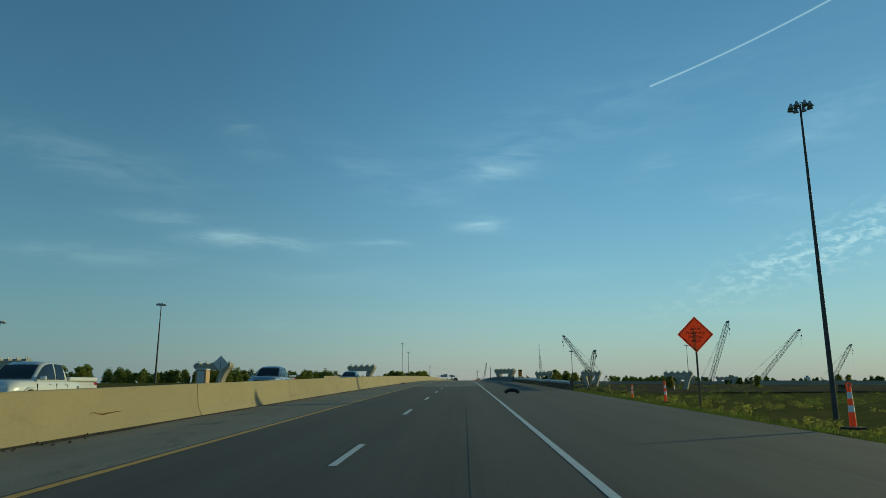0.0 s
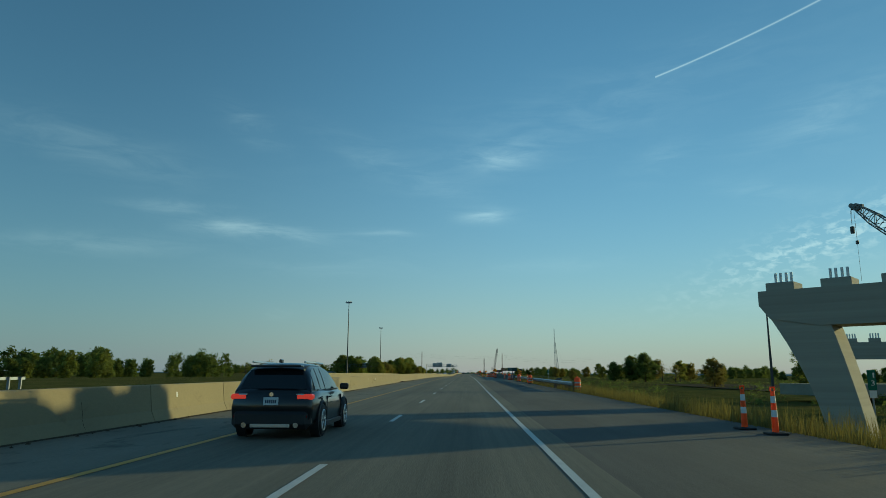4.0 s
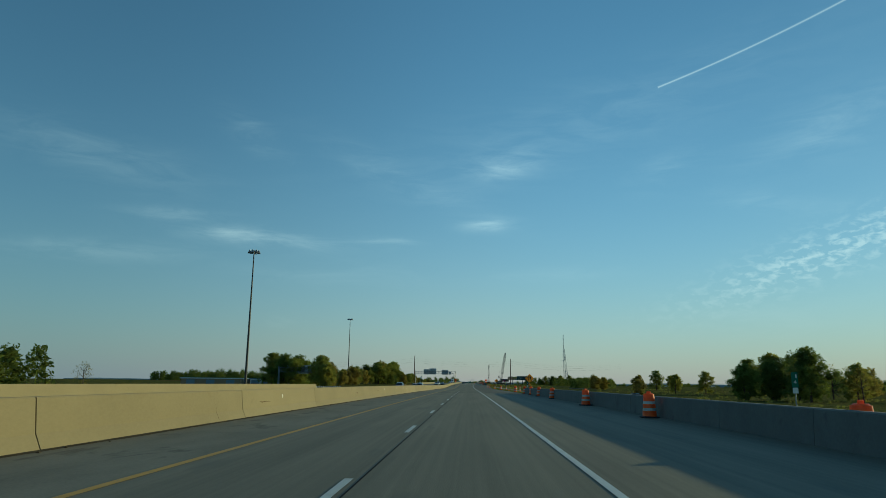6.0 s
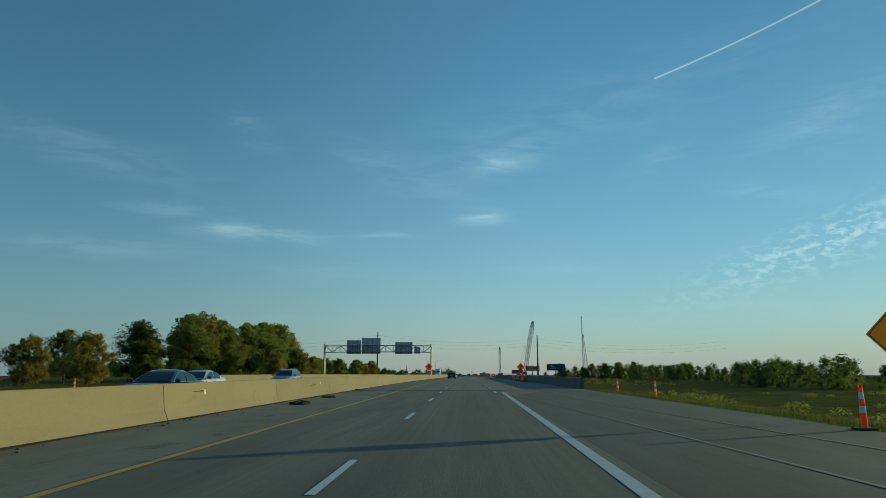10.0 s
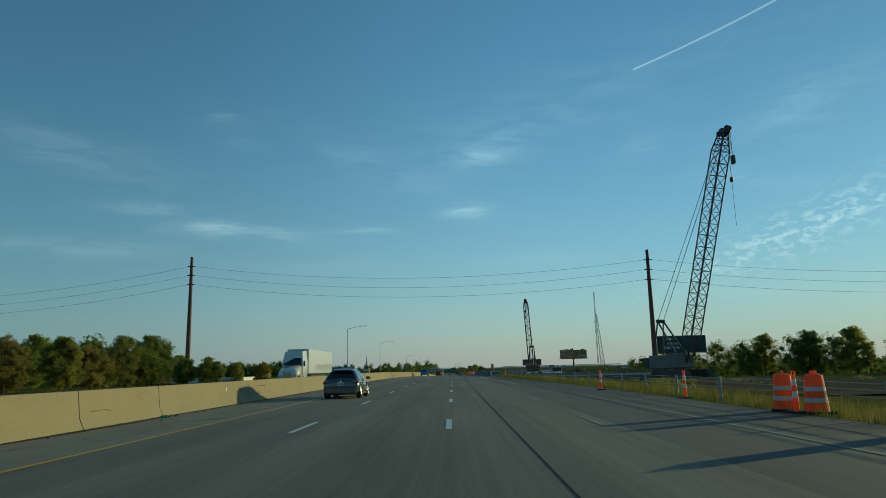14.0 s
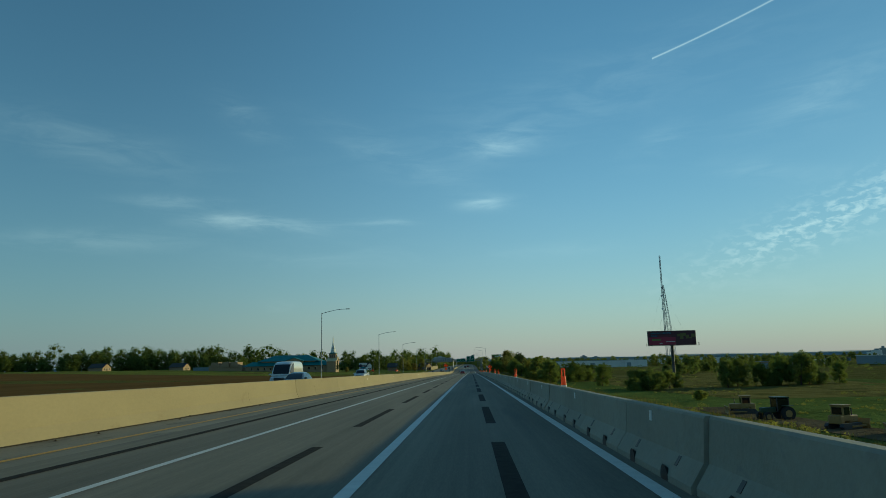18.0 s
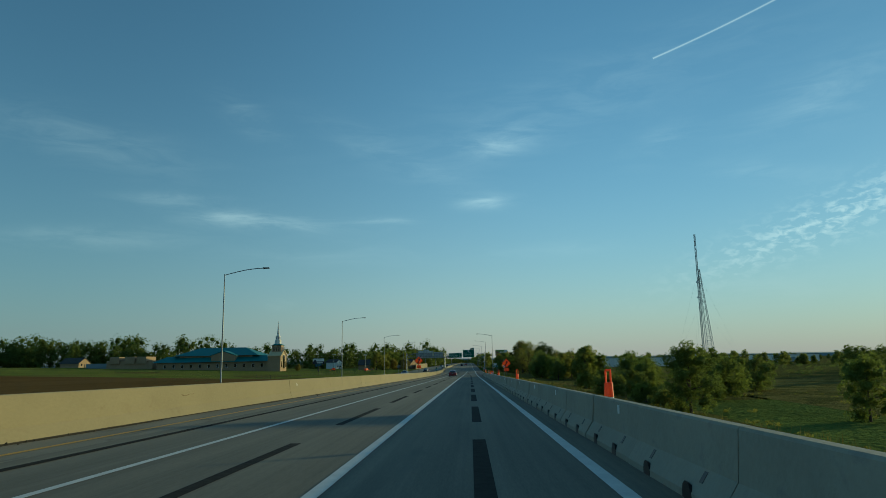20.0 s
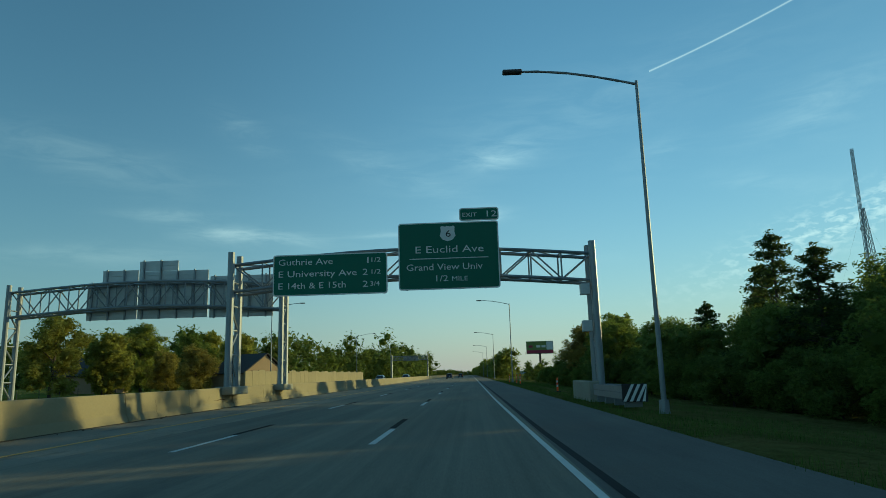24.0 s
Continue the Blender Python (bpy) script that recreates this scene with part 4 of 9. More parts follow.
def sign_gantry():
    g = thing("sign_gantry", "grey steel truss gantry with two green highway signs over the road", "sign gantry", -0.33, 1793.8, 0.41)
    g.scale = (SC * 1.075, SC * 1.075, SC * 1.046)
    truss(g, -7.45, 10.7, 5.45, 6.85, 1.25, 0.55, 12)
    truss_post(g, -7.45, 7.5, 1.25, 0.58)
    truss_post(g, 10.7, 7.45, 1.25, -0.35)
    for z in (5.05, 3.2):
        part("cabinet", box(bmesh.new(), 10.0, 10.45, -0.15, 0.25, z - 0.35, z + 0.2, 0.02), M["sign_back"], g)
    s = panel_sign(g, 1.05, 6.1, 5.2, 8.7)
    W = M["white_refl"]
    e = panel_sign(g, 4.16, 6.15, 8.74, 9.42, "exit_tab")
    letters(e, "EXIT", 4.30, 8.95, 0.30, W, 0.72)
    letters(e, "12", 5.42, 8.92, 0.46, W, 0.5)
    shield = bmesh.new()
    pts = [(-0.36, 0.34), (-0.30, 0.40), (-0.12, 0.36), (0, 0.40), (0.12, 0.36), (0.30, 0.40), (0.36, 0.34), (0.34, 0.1), (0.40, -0.12), (0.26, -0.32), (0, -0.42), (-0.26, -0.32), (-0.40, -0.12), (-0.34, 0.1)]
    prism(shield, [(3.55 + x, 8.1 + z) for x, z in pts], -0.05, -0.04)
    sh = part("route_shield", shield, W, s, "white route shield")
    letters(s, "6", 3.42, 7.92, 0.5, M["black"], 0.26, y=-0.056)
    letters(s, "E Euclid Ave", 1.86, 7.1, 0.52, W, 3.42)
    part("rule", box(bmesh.new(), 1.6, 5.55, -0.05, -0.036, 6.78, 6.82), W, s)
    letters(s, "Grand View Univ", 1.42, 6.2, 0.48, W, 3.8)
    letters(s, "1/2", 2.8, 5.62, 0.44, W, 0.6)
    letters(s, "MILE", 3.68, 5.62, 0.33, W, 0.78)
    d = panel_sign(g, -5.3, 0.48, 5.1, 7.25)
    for k, (a, b) in enumerate((("Guthrie Ave", "1 1/2"), ("E University Ave", "2 1/2"), ("E 14th & E 15th", "2 3/4"))):
        z = 6.70 - 0.62 * k
        letters(d, a, -5.05, z, 0.46, W, (2.75, 3.95, 3.4)[k])
        letters(d, b[0], -0.70 if b[0] == "1" else -0.78, z, 0.46, W, 0.08 if b[0] == "1" else 0.26)
        letters(d, b[2:], -0.40, z + 0.04, 0.34, W, 0.46)
    # attenuator in front of the right post
    r = thing("guardrail_nose", "short corrugated steel guardrail nose with a striped end plate", "guardrail", 10.9, 1785.6, 0)
    for z in (0.35, 0.62):
        for s_ in (-0.42, 0.42):
            b = bmesh.new()
            prof = [(0.0, -0.13), (0.05, -0.08), (0.0, -0.02), (0.05, 0.06), (0.0, 0.12), (-0.02, 0.12), (-0.02, -0.13)]
            prism(b, [(s_ + x, z + zz) for x, zz in prof], 0.0, 6.5)
            part("rail", b, M["steel"], r)
    for yy in (0.3, 2.2, 4.1, 6.0):
        part("rail_post", box(bmesh.new(), -0.36, 0.36, yy, yy + 0.1, -0.1, 0.75, 0.01), M["steel"], r)
    part("nose_plate", box(bmesh.new(), -0.5, 0.5, -0.06, 0.0, 0.12, 0.82, 0.02), M["black"], r)
    for k in range(4):
        b = bmesh.new()
        x0 = -0.48 + 0.25 * k
        prism(b, [(x0, 0.14), (x0 + 0.12, 0.14), (min(0.48, x0 + 0.47), 0.8), (min(0.48, x0 + 0.35), 0.8)], -0.07, -0.06)
        part("stripe", b, M["white_refl"], r)
    w = bmesh.new()
    box(w, -0.25, 0.25, 0, 5.5, -0.2, 0.85, 0.04)
    thing("foundation_block", "grey concrete block at the gantry post", "concrete block", 10.6, 1792.6, 0, bm=w, mat=M["barrier_grey"])


sign_gantry()


def backed_gantry(y, xa, xb, top, bottom, panels, label, camber=0.4, foot=0.0, stepped=True):
    """A gantry for the oncoming traffic, seen from behind."""
    g = thing("sign_gantry", label, "sign gantry", 0, y, 0, group="gantries for the oncoming traffic")
    truss(g, xa, xb, bottom, top, 1.2, camber, 14)
    truss_post(g, xa, top + 0.5, 1.2, foot if xa < -20 else 1.0)
    truss_post(g, xb, top + 0.5, 1.2, 1.0)
    for x0, x1, z0, z1 in panels:
        p = part("sign_panel", box(bmesh.new(), x0, x1, 1.73, 1.75, z0, z1), M["sign_back"], g, "bare metal back of a highway sign")
        n = max(1, int((z1 - z0) / 0.3))
        for k in range(n):
            za, zb = z0 + (z1 - z0) * k / n, z0 + (z1 - z0) * (k + 1) / n
            part("slat", box(bmesh.new(), x0, x1, 1.68, 1.728, za + 0.012, zb - 0.012), M["sign_back"], p)
        x = x0 + 0.35
        while x < x1:
            part("stiffener", box(bmesh.new(), x - 0.05, x + 0.05, 1.55, 1.678, z0 - 0.05, z1 + 0.05), M["steel"], p)
            x += 1.25
    return g


backed_gantry(1803.9, -27.8, -8.4, 7.9, 6.15, [(-23.1, -19.42, 5.9, 8.6), (-22.05, -19.42, 8.62, 9.48), (-19.35, -14.25, 5.9, 9.35), (-19.35, -16.5, 9.37, 10.1), (-14.1, -9.5, 5.85, 8.85)],
              "grey steel truss gantry seen from behind its sign panels", 0.5)
backed_gantry(927.0, -35.8, -7.65, 8.45, 6.8, [(-30.2, -26.4, 6.4, 10.0), (-26.2, -21.2, 6.45, 10.6), (-17.3, -12.7, 6.4, 9.5), (-12.2, -10.6, 6.5, 8.2)],
              "slim steel truss gantry beyond the wall, its panels seen from behind", 0.1, 0.0)
backed_gantry(690.0, -67.0, -53.5, 6.6, 5.0, [(-64.6, -55.0, 4.5, 7.5)], "steel truss gantry with sign backs beside the trees", 0.1)
backed_gantry(1990.0, -22.5, -10.2, 7.8, 6.5, [(-18.6, -13.4, 6.3, 7.9)], "distant steel gantry with one sign over the road", 0.1)


# ---- billboards ----
def billboard(x0, x1, y, z0, z1, label, back=False, foot=None, turn=0.0):
    cx = (x0 + x1) / 2
    h, w = z1 - z0, x1 - x0
    base = foot if foot is not None else land_z(cx, y)
    t = thing("billboard", label, "billboard", cx, y, 0, turn, group="billboards by the road")
    part("frame", box(bmesh.new(), -w / 2, w / 2, -0.2, 0.25, z0, z1, 0.04), M["dark_steel"], t)
    part("column", tube(bmesh.new(), (0, 0.2, base), (0, 0.2, z0 + 0.2), 0.42, 0.38, 14), M["dark_steel"], t)
    c = bmesh.new()
    box(c, -w / 2 - 0.5, w / 2 + 0.5, -0.95, -0.25, z0 - 0.12, z0 - 0.06)
    for k in range(int(w / 1.2) + 2):
        x = -w / 2 - 0.5 + 1.2 * k
        tube(c, (x, -0.95, z0 - 0.1), (x, -0.2, z0 - 0.1), 0.04, n=4)
    tube(c, (-w / 2 - 0.5, -0.95, z0 + 0.55), (-w / 2 - 0.05, -0.95, z0 + 0.55), 0.03, n=4)
    tube(c, (w / 2 + 0.05, -0.95, z0 + 0.55), (w / 2 + 0.5, -0.95, z0 + 0.55), 0.03, n=4)
    for x in (-w / 2 - 0.5, w / 2 + 0.5):
        tube(c, (x, -0.95, z0 - 0.1), (x, -0.95, z0 + 0.6), 0.03, n=4)
        tube(c, (x, -0.3, z0 - 0.1), (x, -0.3, z0 + 0.6), 0.03, n=4)
        tube(c, (x, -0.95, z0 + 0.6), (x, -0.3, z0 + 0.6), 0.03, n=4)
    part("catwalk", c, M["dark_steel"], t)
    return t


M["ad_dark"] = material("dark_teal_vinyl", (0.012, 0.045, 0.045), 0.5, var=0.5, scale=0.4, fine=2)
M["ad_white"] = material("white_vinyl", (0.62, 0.64, 0.62), 0.5, var=0.05)
M["ad_red"] = material("red_vinyl", (0.25, 0.02, 0.06), 0.5, var=0.15, scale=0.5)
M["ad_plum"] = material("plum_vinyl", (0.06, 0.018, 0.03), 0.5, var=0.4, scale=0.5)
M["ad_cyan"] = material("cyan_vinyl", (0.02, 0.22, 0.36), 0.5, var=0.05)
M["ad_olive"] = material("olive_vinyl", (0.13, 0.12, 0.03), 0.5, var=0.3, scale=0.4)
M["ad_yellow"] = material("yellow_vinyl", (0.55, 0.45, 0.05), 0.5, var=0.1)
M["ad_food"] = material("food_picture_vinyl", (0.30, 0.14, 0.07), 0.5, var=0.8, scale=0.9, fine=4, spots=(0.8, 0.5, (0.45, 0.38, 0.28), 0.8))
M["ad_green"] = material("green_vinyl", (0.16, 0.22, 0.05), 0.5, var=0.1)
M["ad_black"] = material("black_vinyl", (0.02, 0.022, 0.024), 0.5, var=0.2)


def sheet(parent, x0, x1, z0, z1, mat, depth=-0.21, name="poster"):
    return part(name, box(bmesh.new(), x0, x1, depth - 0.012, depth, z0, z1), mat, parent)


# dark board behind the big crane
b = billboard(56.6, 69.0, 1222, 4.3, 8.7, "dark teal billboard with white words on a steel column", turn=-2)
p = sheet(b, -6.1, 6.1, 4.45, 8.6, M["ad_dark"])
part("lettering", box(bmesh.new(), -3.9, -2.6, -0.235, -0.215, 7.6, 8.1), M["ad_white"], p)
for k in range(3):
    part("lettering", box(bmesh.new(), -2.5 + 0.5 * k, -2.1 + 0.5 * k, -0.235, -0.222, 7.55, 8.15), M["ad_green"], p)
letters(p, "NEVER", -3.7, 6.35, 1.0, M["ad_white"], 2.9, y=-0.235)
letters(p, "ORDINARY", -4.6, 5.3, 1.0, M["ad_white"], 4.6, y=-0.235)
# restaurant board
b = billboard(54.6, 67.2, 1369.0, 6.75, 10.85, "colourful restaurant billboard with cut-out tops on a steel column", foot=-4.8)
sheet(b, -6.2, 0.6, 6.9, 10.8, M["ad_food"])
p = sheet(b, 0.6, 6.2, 8.7, 10.75, M["ad_olive"])
letters(p, "HIBACHI GRILL", 1.0, 9.8, 0.75, M["ad_yellow"], 4.9, y=-0.235)
part("lettering", box(bmesh.new(), 1.8, 4.6, -0.235, -0.222, 9.15, 9.45), M["ad_yellow"], p)
sheet(b, 0.6, 6.2, 6.9, 8.7, M["ad_food"])
p = sheet(b, 4.1, 6.15, 7.6, 8.5, M["ad_cyan"], -0.225)
part("lettering", box(bmesh.new(), 4.3, 5.9, -0.25, -0.238, 8.0, 8.3), M["ad_white"], p)
c = bmesh.new()
for x, w, h in ((-5.8, 1.0, 0.25), (-4.2, 2.0, 0.4), (-1.6, 1.6, 0.5), (-0.5, 0.5, 0.9), (3.6, 1.6, 0.45)):
    box(c, x, x + w, -0.24, -0.1, 10.7, 10.85 + h, 0.08)
part("cut_out_top", c, M["ad_food"], b, "cut-out pictures standing above the board's edge")
# bacon board
b = billboard(51.5, 64.3, 1513.5, 6.7, 10.6, "dark red billboard with pink panels on a steel column", foot=-4.2)
sheet(b, -6.3, 6.3, 6.8, 10.5, M["ad_plum"])
p = sheet(b, -6.2, 1.0, 6.9, 8.9, M["ad_red"], -0.222)
q = sheet(b, -6.2, 0.9, 8.9, 10.4, M["ad_plum"], -0.224)
letters(q, "BRING HOME", -5.6, 9.75, 0.62, M["ad_cyan"], 5.4, y=-0.245)
letters(q, "THE", -5.6, 9.05, 0.62, M["ad_cyan"], 1.7, y=-0.245)
letters(q, "BACON", -3.5, 9.05, 0.62, M["ad_red"], 3.2, y=-0.245)
part("lettering", box(bmesh.new(), -5.3, -3.0, -0.25, -0.236, 8.0, 8.45), M["ad_green"], p)
part("lettering", box(bmesh.new(), -1.6, 0.8, -0.25, -0.236, 7.6, 7.75), M["ad_white"], p)
part("lettering", box(bmesh.new(), -3.4, -2.6, -0.25, -0.236, 7.2, 7.35), M["ad_white"], p)
for k in range(6):
    r = random.Random(k)
    part("printed_note", box(bmesh.new(), 1.4 + 0.75 * k, 2.3 + 0.75 * k, -0.238, -0.223, 8.2 + r.random(), 8.7 + r.random() * 1.3), M["ad_olive"], b)
# small far board and the fruity board at the end
b = billboard(24.2, 33.6, 1996, 7.6, 11.9, "green and white billboard above the far trees")
sheet(b, -4.6, 4.6, 8.8, 11.8, M["ad_green"])
sheet(b, 2.3, 4.55, 8.9, 11.7, M["ad_white"], -0.225)
sheet(b, -4.6, 4.6, 7.75, 8.8, M["ad_red"], -0.223)
for x in (-3.9, -1.2, 0.6):
    part("lettering", box(bmesh.new(), x, x + 1.4, -0.25, -0.236, 9.7, 10.5), M["ad_red" if x < -3 else "ad_white"], b)


# ---- bridge piers under construction ----
def bridge_pier(x0, x1, y, top, foot, label, turn=0.0):
    """A V-shaped concrete pier with pedestals and dowels on its cap."""
    w = x1 - x0
    t = thing("bridge_pier", label, "bridge pier", (x0 + x1) / 2, y, 0, turn, group="bridge piers being built")
    H = top - foot
    for s in (-1, 1):
        outer, inner = [], []
        for k in range(9):
            u = k / 8
            z = foot + (H - 0.55) * u
            bow = u ** 1.8
            outer.append((s * (w * 0.27 + w * 0.23 * bow), z))
            inner.append((s * (w * 0.13 + w * 0.135 * (u ** 1.4)), z))
        poly = outer + [(s * w * 0.5, top - 0.55), (s * w * 0.5, top), (s * w * 0.25, top)] + [(s * w * 0.25, top - 0.55)] + inner[::-1]
        b = bmesh.new()
        prism(b, outer + inner[::-1], -0.95, 0.95)
        part("leg", b, M["pier"], t)
    b = bmesh.new()
    prism(b, [(-w * 0.46, top - 1.35), (-w * 0.5, top - 0.7), (-w * 0.5, top), (w * 0.5, top), (w * 0.5, top - 0.7), (w * 0.46, top - 1.35), (w * 0.28, top - 1.75), (-w * 0.28, top - 1.75)], -1.0, 1.0)
    part("cap", b, M["pier"], t)
    for k in range(5):
        x = -w * 0.42 + w * 0.84 * k / 4
        part("pedestal", box(bmesh.new(), x - w * 0.055, x + w * 0.055, -0.7, 0.7, top, top + 0.42, 0.03), M["pier"], t)
        for dx in (-0.35, -0.12, 0.14, 0.37):
            part("dowel", tube(bmesh.new(), (x + dx, 0.0, top + 0.4), (x + dx, 0.0, top + 0.95), 0.07, 0.07, 6), M["white_refl"], t)
    return t


PIER = "V-shaped bare concrete bridge pier"
bridge_pier(15.6, 27.2, 329.5, 5.35, -2.8, PIER + " by the shoulder", -42)
bridge_pier(-82.6, -68.6, 212, 5.1, -1.6, PIER + " in the grass", -20)
bridge_pier(-42.8, -31.3, 262, 5.5, -1.5, PIER + " beyond the oncoming lanes", -20)
bridge_pier(-118, -103, 168, 5.0, -1.6, PIER + " far off in the grass", -20)
bridge_pier(61.9, 72.2, 355.5, 4.5, -5.5, PIER + " on the low building site", -30)
bridge_pier(128.1, 139.5, 415, 2.4, -6, PIER + " on the low building site", -20)
bridge_pier(88, 100, 300, 3.5, -6, PIER + " on the low building site", -30)
bridge_pier(172, 186, 470, 2.4, -6, PIER + " on the low building site", -20)
bridge_pier(40, 50, 372, 4.6, -5, PIER + " beside a crane", -30)


# ---- cranes ----
M["crane_paint"] = material("crane_grey_paint", (0.16, 0.17, 0.17), 0.5, var=0.2, scale=0.6)
M["crane_body"] = material("crane_house_paint", (0.13, 0.13, 0.12), 0.5, var=0.25, scale=0.8)


def crane(foot, tip, width, label, color="dark_steel", jib_hook=8.0, cab=True):
    """A crawler crane: tracks, house, lattice boom, pendants, hook."""
    fx, fy, fz = foot
    t = thing("crawler_crane", label, "crane", fx, fy, fz, group="cranes on the site")
    ang = math.degrees(math.atan2(tip[1] - fy, tip[0] - fx))
    R = Matrix.Rotation(radians(ang), 4, "Z")
    d = math.hypot(tip[0] - fx, tip[1] - fy)
    top = (road_z(tip[1]) + tip[2]) - (road_z(fy) + fz)

    def put(name, bm, mat, label=""):
        bmesh.ops.transform(bm, matrix=R, verts=bm.verts)
        return part(name, bm, mat, t, label)

    for s in (-1, 1):
        b = bmesh.new()
        for k in range(22):
            a = 2 * math.pi * k / 22
            x = (2.3 if math.cos(a) > 0 else -2.3) + 0.5 * math.cos(a)
            box(b, x - 0.28, x + 0.28, s * 1.9 - 0.4, s * 1.9 + 0.4, 0.5 + 0.45 * math.sin(a) - 0.08, 0.5 + 0.45 * math.sin(a) + 0.08)
        box(b, -2.3, 2.3, s * 1.9 - 0.38, s * 1.9 + 0.38, 0.1, 0.95)
        put("track", b, M["dark_steel"])
    put("house", box(bmesh.new(), -4.2, 0.9, -1.6, 1.6, 1.1, 2.9, 0.12), M["crane_body"])
    put("counterweight", box(bmesh.new(), -5.2, -4.15, -1.7, 1.7, 1.2, 2.6, 0.1), M["dark_steel"])
    if cab:
        c = put("cab", box(bmesh.new(), 0.2, 1.9, -2.2, -1.0, 1.2, 3.1, 0.1), M["crane_body"])
    gx, gz = -3.0, 7.5
    g = bmesh.new()
    for s in (-1, 1):
        tube(g, (0.4, s * 0.9, 2.8), (gx, s * 0.5, gz), 0.12, n=6)
        tube(g, (-3.9, s * 0.9, 2.8), (gx, s * 0.5, gz), 0.10, n=6)
    tube(g, (gx, -0.6, gz), (gx, 0.6, gz), 0.25, n=8)
    put("gantry_frame", g, M[color])
    p, q = Vector((1.2, 0, 1.9)), Vector((d, 0, top))
    n = max(8, int((q - p).length / (width * 1.15)))
    bm = bmesh.new()
    a1, a2 = p.lerp(q, 0.10), p.lerp(q, 0.92)
    lattice(bm, p, a1, width * 0.35, width, max(2, n // 10), 0.09, 0.05)
    lattice(bm, a1, a2, width, width, n, 0.09, 0.05)
    lattice(bm, a2, q, width, width * 0.5, 3, 0.09, 0.05)
    put("boom", bm, M[color])
    h = bmesh.new()
    tube(h, (d, -0.35, top), (d, 0.35, top), 0.55, n=12)
    tube(h, (d + 0.7, -0.3, top + 0.35), (d + 0.7, 0.3, top + 0.35), 0.35, n=10)
    box(h, d - 0.9, d + 0.8, -0.28, 0.28, top - 0.25, top + 0.3, 0.05)
    put("boom_head", h, M[color])
    w = bmesh.new()
    for s in (-0.5, 0.5):
        tube(w, (gx, s, gz), (d, s * 0.5, top + 0.2), 0.035, n=4)
    put("pendant_line", w, M[color])
    k = bmesh.new()
    tube(k, (d + 0.5, 0, top), (d + 0.5, 0, top - jib_hook), 0.025, n=4)
    tube(k, (d + 1.0, 0, top), (d + 1.0, 0, top - jib_hook * 0.55), 0.025, n=4)
    tube(k, (d + 0.8, 0, top), (d + 1.0, 0, top - jib_hook * 0.55), 0.02, n=4)
    put("hoist_rope", k, M[color])
    hk = put("hook_block", box(bmesh.new(), d + 0.72, d + 1.28, -0.2, 0.2, top - jib_hook * 0.55 - 1.1, top - jib_hook * 0.55, 0.1), M["dark_steel"])
    o = bmesh.new()
    tube(o, (d + 0.5, 0, top - jib_hook), (d + 0.5, 0, top - jib_hook - 0.5), 0.22, n=8)
    tube(o, (d + 0.5, 0, top - jib_hook - 0.5), (d + 0.5, 0, top - jib_hook - 6.0), 0.02, n=4)
    put("headache_ball", o, M["dark_steel"])
    return t


CR = "lattice-boom crawler crane standing on the building site"
crane((33.7, 1136.7, -0.5), (38.4, 1127.3, 29.6), 1.55, "dark tall " + CR, "dark_steel", 6.0)
crane((24.6, 1227.0, -0.6), (25.3, 1242.1, 20.8), 1.3, "dark lattice-boom crawler crane beside the bridge", "dark_steel", 4.2)
crane((76.0, 372.0, -5.0), (60.0, 398.0, 25.6), 1.6, "grey lattice-boom crawler crane standing behind a pier", "crane_paint", 5.0)
crane((60.0, 330.0, -5.0), (63.5, 325.5, 13.9), 1.3, "grey crawler crane with a short boom on the site", "crane_paint", 3.0)
crane((131.0, 372.0, -5.5), (138.4, 355.5, 29.9), 1.8, "grey tall " + CR, "crane_paint", 6.0)
crane((182.0, 436.0, -5.5), (202.2, 412.1, 29.6), 1.9, "grey tall lattice-boom crawler crane beyond the ramp", "crane_paint", 5.0)
crane((236.0, 452.0, -5.5), (247.0, 440.0, 22.0), 1.8, "grey " + CR + " far off", "crane_paint", 5.0)
high_mast(48.5, 92.0, 37.5, "dark tall mast light with floodlights on the embankment")
high_mast(183.7, 561.9, 29.2, "dark tall mast light far across the site")
high_mast(74.6, 464.2, 20.1, "dark tall mast light behind the building site")
high_mast(-140, 205.0, 18.0, "dark tall mast light far off in the grass")


# ---- road signs ----
def diamond(parent, z, half, face, y=-0.05):
    b = bmesh.new()
    prism(b, [(0, z - half), (half, z), (0, z + half), (-half, z)], y - 0.012, y)
    p = part("sign_panel", b, M[face], parent)
    f = bmesh.new()
    k = half * 0.93
    i = half * 0.885
    o = [(0, z - k), (k, z), (0, z + k), (-k, z)]
    n = [(0, z - i), (i, z), (0, z + i), (-i, z)]
    for a in range(4):
        c = (a + 1) % 4
        prism(f, [o[a], o[c], n[c], n[a]], y - 0.018, y - 0.013)
    part("border", f, M["black"], p)
    return p


def sign_post(name, label, x, y, z0, top, posts=(0.0,), mat="steel", r=0.04):
    t = thing(name, label, "road sign", x, y, z0)
    for px in posts:
        part("post", box(bmesh.new(), px - r, px + r, -0.035, 0.035, 0, top - z0, 0.008), M[mat], t)
    return t


